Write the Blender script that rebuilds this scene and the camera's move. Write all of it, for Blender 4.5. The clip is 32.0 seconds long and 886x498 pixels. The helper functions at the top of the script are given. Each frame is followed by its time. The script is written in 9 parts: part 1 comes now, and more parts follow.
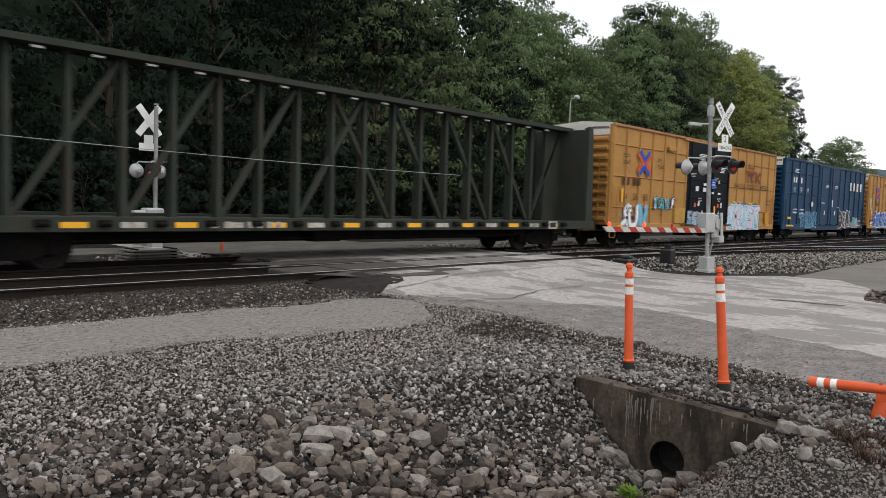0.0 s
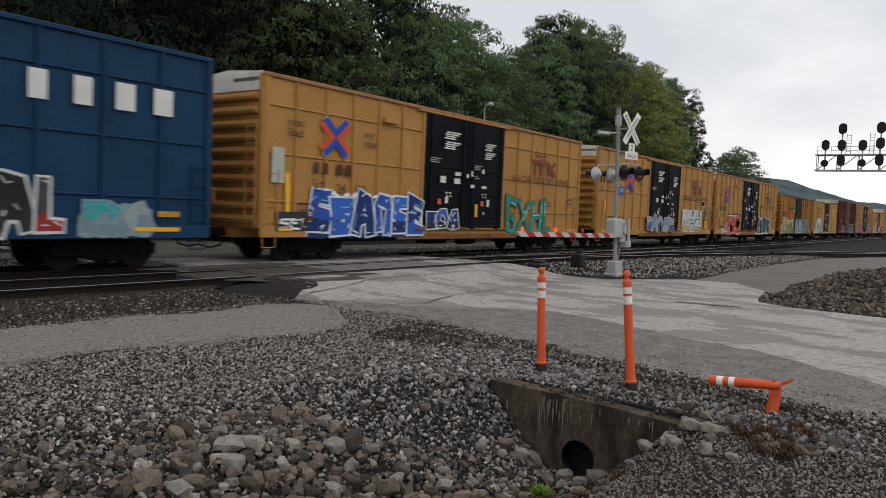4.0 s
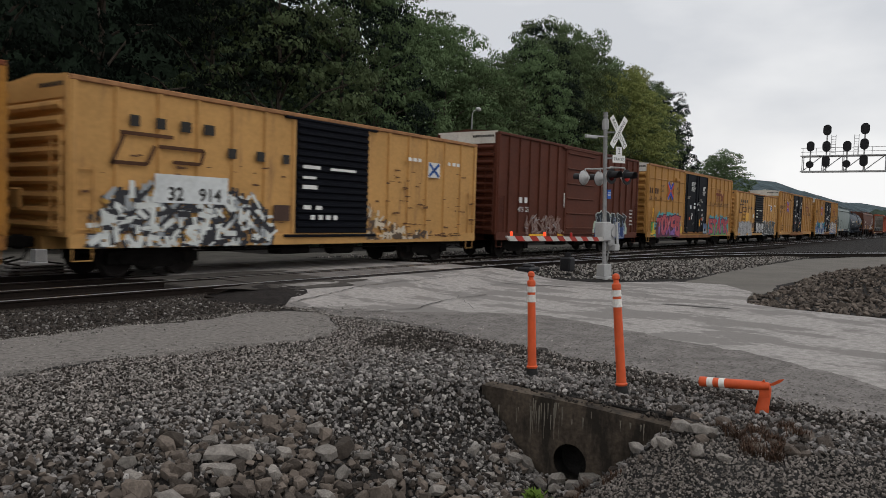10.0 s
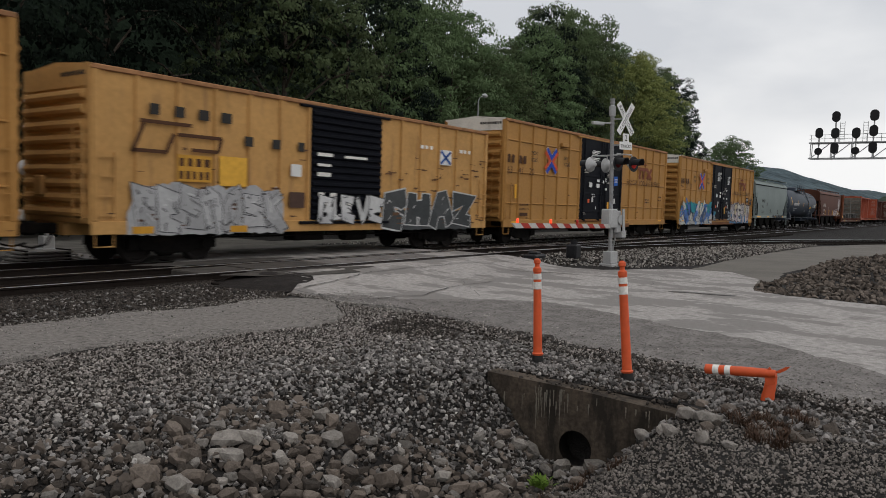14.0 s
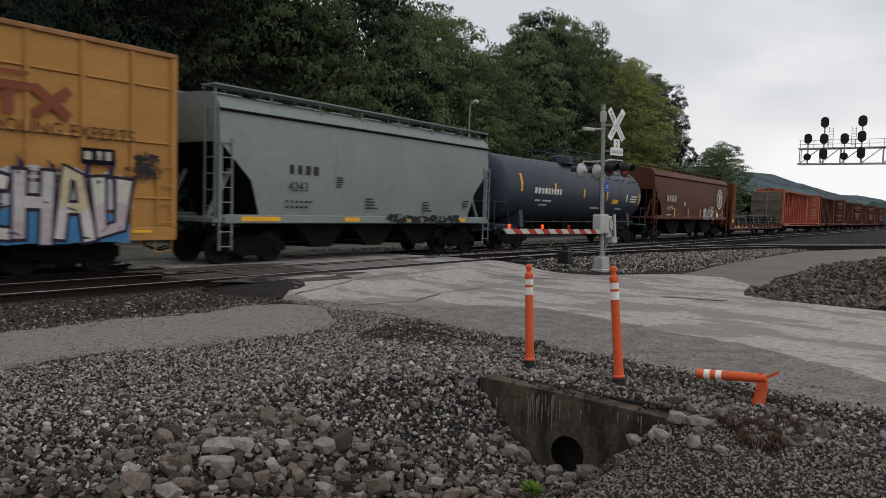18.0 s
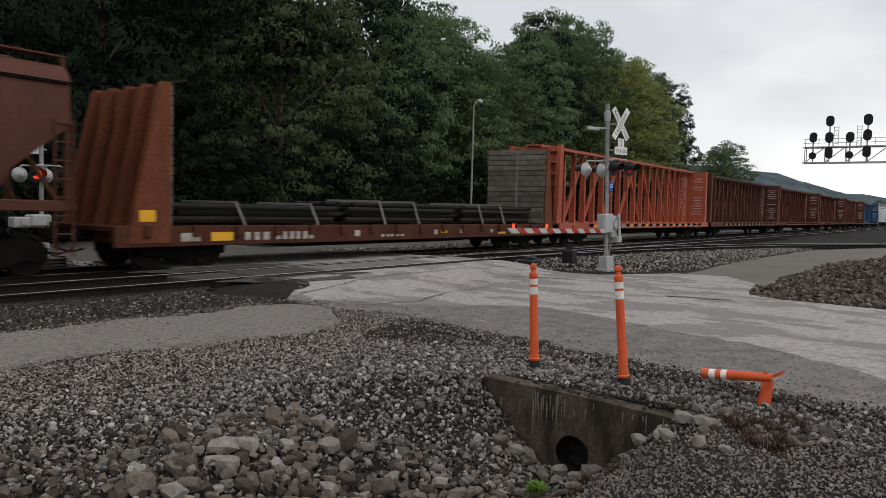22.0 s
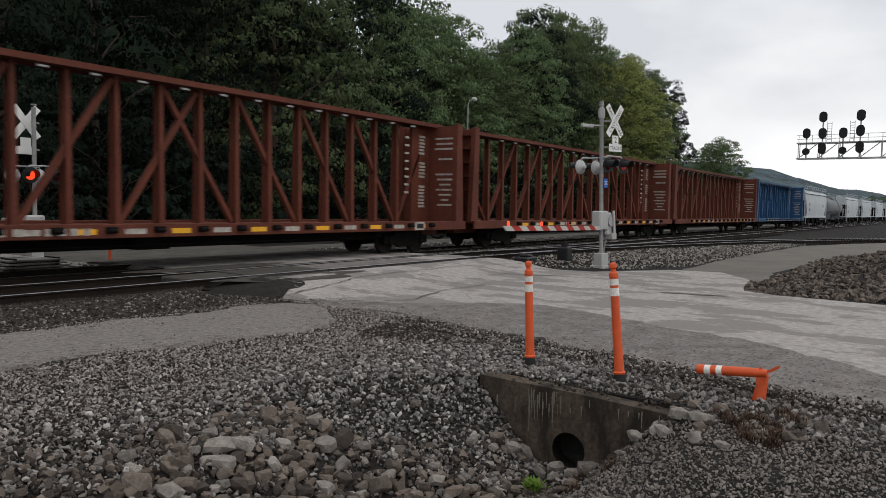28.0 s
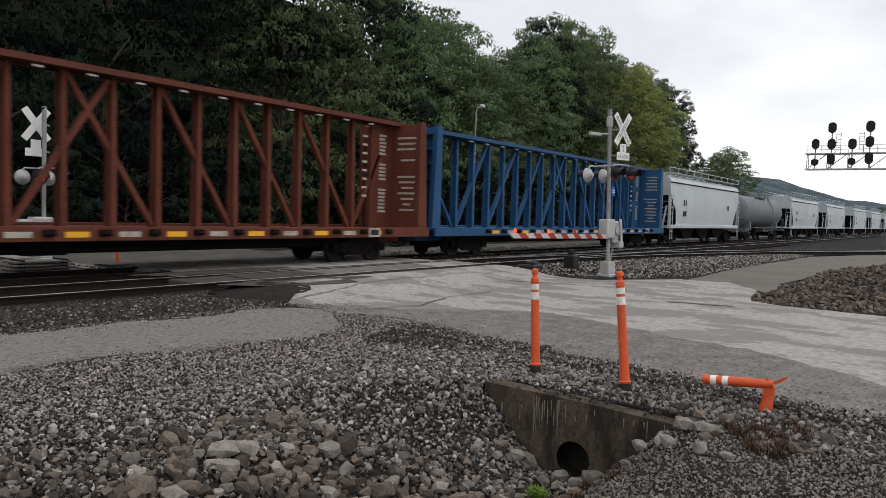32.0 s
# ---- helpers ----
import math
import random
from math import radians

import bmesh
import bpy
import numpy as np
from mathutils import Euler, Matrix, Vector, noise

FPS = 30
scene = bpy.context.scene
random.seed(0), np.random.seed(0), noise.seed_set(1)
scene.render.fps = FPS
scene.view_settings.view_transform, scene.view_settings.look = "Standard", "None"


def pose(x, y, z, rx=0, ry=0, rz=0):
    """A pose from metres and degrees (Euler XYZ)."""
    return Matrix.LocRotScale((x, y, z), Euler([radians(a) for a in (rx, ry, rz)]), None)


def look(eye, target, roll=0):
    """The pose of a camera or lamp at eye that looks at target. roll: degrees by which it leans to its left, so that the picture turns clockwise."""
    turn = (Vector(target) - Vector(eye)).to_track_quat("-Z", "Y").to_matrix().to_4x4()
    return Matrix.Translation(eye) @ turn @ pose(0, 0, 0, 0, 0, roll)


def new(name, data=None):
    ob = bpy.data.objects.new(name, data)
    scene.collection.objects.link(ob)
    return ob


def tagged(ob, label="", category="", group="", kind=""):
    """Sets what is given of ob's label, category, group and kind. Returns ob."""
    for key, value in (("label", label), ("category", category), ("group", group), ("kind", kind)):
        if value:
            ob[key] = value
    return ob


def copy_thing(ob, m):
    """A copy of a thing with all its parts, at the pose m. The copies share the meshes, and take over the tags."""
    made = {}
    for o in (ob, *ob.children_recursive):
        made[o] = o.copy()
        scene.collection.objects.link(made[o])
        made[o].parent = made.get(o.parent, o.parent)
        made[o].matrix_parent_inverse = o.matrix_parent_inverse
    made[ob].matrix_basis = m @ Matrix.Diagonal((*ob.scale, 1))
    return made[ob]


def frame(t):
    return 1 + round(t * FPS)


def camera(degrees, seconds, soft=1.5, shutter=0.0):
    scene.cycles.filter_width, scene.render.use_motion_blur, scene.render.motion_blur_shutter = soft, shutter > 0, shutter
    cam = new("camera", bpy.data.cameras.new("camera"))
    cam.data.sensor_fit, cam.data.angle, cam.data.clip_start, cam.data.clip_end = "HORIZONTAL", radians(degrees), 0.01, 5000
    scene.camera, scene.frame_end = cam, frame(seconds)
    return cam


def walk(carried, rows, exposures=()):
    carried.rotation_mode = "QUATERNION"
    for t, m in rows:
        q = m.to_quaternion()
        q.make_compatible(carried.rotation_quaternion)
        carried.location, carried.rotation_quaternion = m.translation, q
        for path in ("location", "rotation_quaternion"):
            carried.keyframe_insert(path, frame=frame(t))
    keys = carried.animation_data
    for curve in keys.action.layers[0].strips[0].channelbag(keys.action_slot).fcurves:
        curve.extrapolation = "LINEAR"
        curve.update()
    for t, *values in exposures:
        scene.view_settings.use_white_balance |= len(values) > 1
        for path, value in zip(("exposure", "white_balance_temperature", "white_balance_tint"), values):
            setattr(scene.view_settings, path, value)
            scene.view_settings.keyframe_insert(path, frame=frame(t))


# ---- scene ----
cam = camera(62.2, 32.0, soft=0.5, shutter=0.25)
EYE = (0.0, 0.0, 1.75)
walk(cam, [(t, pose(*EYE, rx, ry, rz)) for t, rx, ry, rz in (
    (0.0, 86.30, -2.01, -47.04), (0.5, 86.63, -2.24, -47.66), (1.0, 87.14, -2.26, -49.27), (1.5, 86.79, -2.69, -49.92),
    (2.0, 87.08, -2.58, -50.47), (2.5, 86.99, -2.64, -51.01), (3.0, 87.17, -2.60, -51.52), (3.5, 87.36, -2.56, -52.33),
    (4.0, 86.91, -2.41, -53.62), (4.5, 86.96, -2.28, -54.14), (6.5, 86.96, -2.04, -54.15), (7.0, 87.05, -2.09, -54.50),
    (7.5, 87.06, -1.91, -54.14), (8.0, 86.85, -1.89, -54.08), (8.5, 87.20, -1.94, -54.36), (9.0, 87.18, -1.74, -54.23),
    (9.5, 87.58, -1.61, -54.27), (10.0, 87.36, -1.71, -54.48), (10.5, 87.35, -1.72, -54.44), (11.0, 87.62, -1.54, -53.77),
    (11.5, 86.89, -1.77, -53.87), (12.0, 85.98, -1.97, -53.11), (12.5, 86.42, -1.86, -53.41), (13.0, 86.81, -1.74, -53.69),
    (13.5, 86.64, -1.70, -53.81), (14.0, 86.33, -1.76, -54.01), (14.5, 86.11, -1.83, -54.28), (16.5, 86.42, -1.75, -54.35),
    (17.0, 86.90, -1.62, -54.59), (17.5, 87.07, -1.54, -54.82), (18.0, 86.80, -1.66, -54.66), (18.5, 86.73, -1.50, -54.03),
    (19.0, 87.00, -1.39, -54.23), (19.5, 87.11, -1.30, -54.40), (20.0, 86.81, -1.43, -54.43), (20.5, 86.52, -1.51, -54.31),
    (21.0, 86.76, -1.44, -54.17), (21.5, 86.72, -1.57, -54.12), (22.0, 86.77, -1.54, -54.33), (22.5, 86.81, -1.46, -54.56),
    (23.0, 86.79, -1.53, -54.64), (23.5, 86.96, -1.38, -54.56), (24.0, 87.02, -1.21, -54.72), (24.5, 86.99, -1.20, -54.60),
    (25.0, 87.17, -1.24, -55.19), (25.5, 88.35, 0.08, -54.32), (27.5, 86.82, -1.39, -55.07), (28.0, 86.63, -1.17, -54.73), (28.5, 86.72, -1.38, -54.90),
    (29.0, 86.43, -1.90, -54.29), (29.5, 86.60, -1.59, -53.36), (30.0, 86.17, -1.79, -54.14), (30.5, 86.75, -2.24, -54.37),
    (31.0, 87.04, -1.85, -54.57), (31.5, 86.85, -1.90, -54.13), (32.0, 87.12, -1.84, -54.19),
)], exposures=[(0, 0.40), (1, 0.25), (2, 0.08), (3, 0.0), (4, -0.15), (7, -0.28), (10, -0.3), (13, -0.32), (17, -0.3), (19, -0.27), (20, -0.2), (23, -0.18), (25, -0.07), (28, -0.15), (29, -0.13), (30, 0.05), (31, 0.03), (32, 0.06)])

# ---- sky, sun ----
world = bpy.data.worlds.new("overcast_sky")
scene.world = world
world.use_nodes = True
wn, wl = world.node_tree.nodes, world.node_tree.links
wn.clear()
SUN_EL, SUN_AZ = radians(48), radians(200)
sky = wn.new("ShaderNodeTexSky")
sky.sky_type, sky.sun_disc, sky.sun_elevation, sky.sun_rotation = "NISHITA", False, SUN_EL, SUN_AZ
sky.dust_density, sky.air_density = 6.0, 1.5
sky_bg, cloud_bg, mix_bg, out_w = wn.new("ShaderNodeBackground"), wn.new("ShaderNodeBackground"), wn.new("ShaderNodeMixShader"), wn.new("ShaderNodeOutputWorld")
sky_bg.inputs[1].default_value = 0.07
tc, mp, nz, ramp = wn.new("ShaderNodeTexCoord"), wn.new("ShaderNodeMapping"), wn.new("ShaderNodeTexNoise"), wn.new("ShaderNodeValToRGB")
mp.inputs["Scale"].default_value = (1.6, 1.6, 4.0)
mp.inputs["Location"].default_value = (0.3, 0.2, 0.4)
nz.inputs["Scale"].default_value, nz.inputs["Detail"].default_value, nz.inputs["Roughness"].default_value = 1.3, 6.0, 0.46
ramp.color_ramp.elements[0].position, ramp.color_ramp.elements[0].color = 0.38, (0.66, 0.68, 0.72, 1)
ramp.color_ramp.elements[1].position, ramp.color_ramp.elements[1].color = 0.62, (1.0, 1.0, 1.0, 1)
wl.new(tc.outputs["Generated"], mp.inputs[0]); wl.new(mp.outputs[0], nz.inputs["Vector"]); wl.new(nz.outputs[0], ramp.inputs[0])
wl.new(ramp.outputs[0], cloud_bg.inputs[0]); cloud_bg.inputs[1].default_value = 1.25
wl.new(sky.outputs[0], sky_bg.inputs[0])
mix_bg.inputs[0].default_value = 0.93
wl.new(sky_bg.outputs[0], mix_bg.inputs[1]); wl.new(cloud_bg.outputs[0], mix_bg.inputs[2]); wl.new(mix_bg.outputs[0], out_w.inputs[0])

sun = new("sun", bpy.data.lights.new("sun", "SUN"))
sun.data.energy, sun.data.angle, sun.data.color = 0.5, radians(30), (1.0, 0.96, 0.9)
sun.matrix_world = look((0, 0, 50), (0 + 30 * math.sin(-SUN_AZ) * -1, 30, 50 - 40))
scene.view_settings.exposure = 0.0


# ---- materials ----
def material(name, base, rough=0.75, metal=0.0, vary=0.18, fine=30.0, broad=1.2, bump=0.15, dirt=None, dirt_amount=0.0,
             streak=1.0, island=0.0, spec=0.18, dist=0.01, dirt_scale=3.2, stretch=1.0, sharp=0.2, stretch_y=1.0):
    """Paint, stone, metal or cloth: a base colour with grain and blotches, and dirt of its own colour, streaked downwards where streak < 1."""
    m = bpy.data.materials.new(name)
    m.use_nodes = True
    n, k = m.node_tree.nodes, m.node_tree.links
    b = n["Principled BSDF"]
    b.inputs["Roughness"].default_value, b.inputs["Metallic"].default_value = rough, metal
    b.inputs["Specular IOR Level"].default_value = spec
    co, info, add = n.new("ShaderNodeTexCoord"), n.new("ShaderNodeObjectInfo"), n.new("ShaderNodeVectorMath")
    shift = n.new("ShaderNodeMath"); shift.operation = "MULTIPLY"; shift.inputs[1].default_value = 37.0
    k.new(info.outputs["Random"], shift.inputs[0])
    k.new(co.outputs["Object"], add.inputs[0]); k.new(shift.outputs[0], add.inputs[1])
    big, small = n.new("ShaderNodeTexNoise"), n.new("ShaderNodeTexNoise")
    big.inputs["Scale"].default_value, big.inputs["Detail"].default_value = broad, 5.0
    small.inputs["Scale"].default_value, small.inputs["Detail"].default_value = fine, 4.0
    k.new(add.outputs[0], big.inputs["Vector"]); k.new(add.outputs[0], small.inputs["Vector"])
    s1 = n.new("ShaderNodeMath"); s1.operation = "ADD"
    k.new(big.outputs[0], s1.inputs[0]); k.new(small.outputs[0], s1.inputs[1])
    rng = n.new("ShaderNodeMapRange")
    rng.inputs[1].default_value, rng.inputs[2].default_value = 0.7, 1.3
    rng.inputs[3].default_value, rng.inputs[4].default_value = 1 - vary, 1 + vary
    k.new(s1.outputs[0], rng.inputs[0])
    value = rng.outputs[0]
    if island:
        geo, r2, mul = n.new("ShaderNodeNewGeometry"), n.new("ShaderNodeMapRange"), n.new("ShaderNodeMath")
        r2.inputs[3].default_value, r2.inputs[4].default_value = 1 - island, 1 + island
        mul.operation = "MULTIPLY"
        both = n.new("ShaderNodeMath"); both.operation = "ADD"
        frac = n.new("ShaderNodeMath"); frac.operation = "FRACT"
        k.new(geo.outputs["Random Per Island"], both.inputs[0]); k.new(info.outputs["Random"], both.inputs[1]); k.new(both.outputs[0], frac.inputs[0])
        k.new(frac.outputs[0], r2.inputs[0]); k.new(r2.outputs[0], mul.inputs[0]); k.new(value, mul.inputs[1])
        value = mul.outputs[0]
    hue = n.new("ShaderNodeVectorMath"); hue.operation = "SCALE"
    hue.inputs[0].default_value = base
    k.new(value, hue.inputs["Scale"])
    colour = hue.outputs[0]
    if dirt:
        st, mapv, msk, mx = n.new("ShaderNodeTexNoise"), n.new("ShaderNodeMapping"), n.new("ShaderNodeMapRange"), n.new("ShaderNodeMix")
        mapv.inputs["Scale"].default_value = (stretch, stretch_y, streak)
        st.inputs["Scale"].default_value, st.inputs["Detail"].default_value, st.inputs["Roughness"].default_value = dirt_scale, 6.0, 0.65
        k.new(add.outputs[0], mapv.inputs[0]); k.new(mapv.outputs[0], st.inputs["Vector"])
        msk.inputs[1].default_value, msk.inputs[2].default_value = 0.66 - 0.3 * dirt_amount, 0.66 + sharp - 0.3 * dirt_amount
        msk.inputs[4].default_value = 0.85
        k.new(st.outputs[0], msk.inputs[0]); k.new(msk.outputs[0], mx.inputs["Factor"])
        mx.data_type = "RGBA"
        k.new(colour, mx.inputs["A"]); mx.inputs["B"].default_value = (*dirt, 1)
        colour = mx.outputs["Result"]
    k.new(colour, b.inputs["Base Color"])
    if bump:
        bp = n.new("ShaderNodeBump")
        bp.inputs["Strength"].default_value, bp.inputs["Distance"].default_value = bump, dist
        k.new(s1.outputs[0], bp.inputs["Height"]); k.new(bp.outputs[0], b.inputs["Normal"])
    return m


def glowing(name, colour, power):
    m = bpy.data.materials.new(name)
    m.use_nodes = True
    b = m.node_tree.nodes["Principled BSDF"]
    b.inputs["Base Color"].default_value, b.inputs["Roughness"].default_value = (*colour, 1), 0.3
    b.inputs["Emission Color"].default_value, b.inputs["Emission Strength"].default_value = (*colour, 1), power
    return m


def leafy(name, base, vary=0.45):
    """Leaves: some light passes through; each clump of leaves has its own tone."""
    m = bpy.data.materials.new(name)
    m.use_nodes = True
    n, k = m.node_tree.nodes, m.node_tree.links
    b = n["Principled BSDF"]
    geo, info, co, nz = n.new("ShaderNodeNewGeometry"), n.new("ShaderNodeObjectInfo"), n.new("ShaderNodeTexCoord"), n.new("ShaderNodeTexNoise")
    nz.inputs["Scale"].default_value, nz.inputs["Detail"].default_value = 0.45, 3.0
    k.new(co.outputs["Object"], nz.inputs["Vector"])
    a, c, r, h = n.new("ShaderNodeMath"), n.new("ShaderNodeMath"), n.new("ShaderNodeMapRange"), n.new("ShaderNodeHueSaturation")
    a.operation = c.operation = "ADD"
    calm = n.new("ShaderNodeMath"); calm.operation = "MULTIPLY"; calm.inputs[1].default_value = 0.22
    k.new(geo.outputs["Random Per Island"], calm.inputs[0]); k.new(calm.outputs[0], a.inputs[0]); k.new(info.outputs["Random"], a.inputs[1])
    k.new(a.outputs[0], c.inputs[0]); k.new(nz.outputs[0], c.inputs[1])
    r.inputs[1].default_value, r.inputs[2].default_value = 0.4, 1.55
    r.inputs[3].default_value, r.inputs[4].default_value = 1 - vary, 1 + vary
    k.new(c.outputs[0], r.inputs[0]); k.new(r.outputs[0], h.inputs["Value"])
    hm = n.new("ShaderNodeMapRange")
    hm.inputs[3].default_value, hm.inputs[4].default_value = 0.492, 0.522
    k.new(info.outputs["Random"], hm.inputs[0]); k.new(hm.outputs[0], h.inputs["Hue"])
    h.inputs["Color"].default_value = (*base, 1)
    k.new(h.outputs[0], b.inputs["Base Color"])
    b.inputs["Roughness"].default_value, b.inputs["Specular IOR Level"].default_value = 0.65, 0.04
    tr, mx = n.new("ShaderNodeBsdfTranslucent"), n.new("ShaderNodeMixShader")
    k.new(h.outputs[0], tr.inputs[0])
    mx.inputs[0].default_value = 0.18
    k.new(b.outputs[0], mx.inputs[1]); k.new(tr.outputs[0], mx.inputs[2])
    k.new(mx.outputs[0], n["Material Output"].inputs[0])
    return m


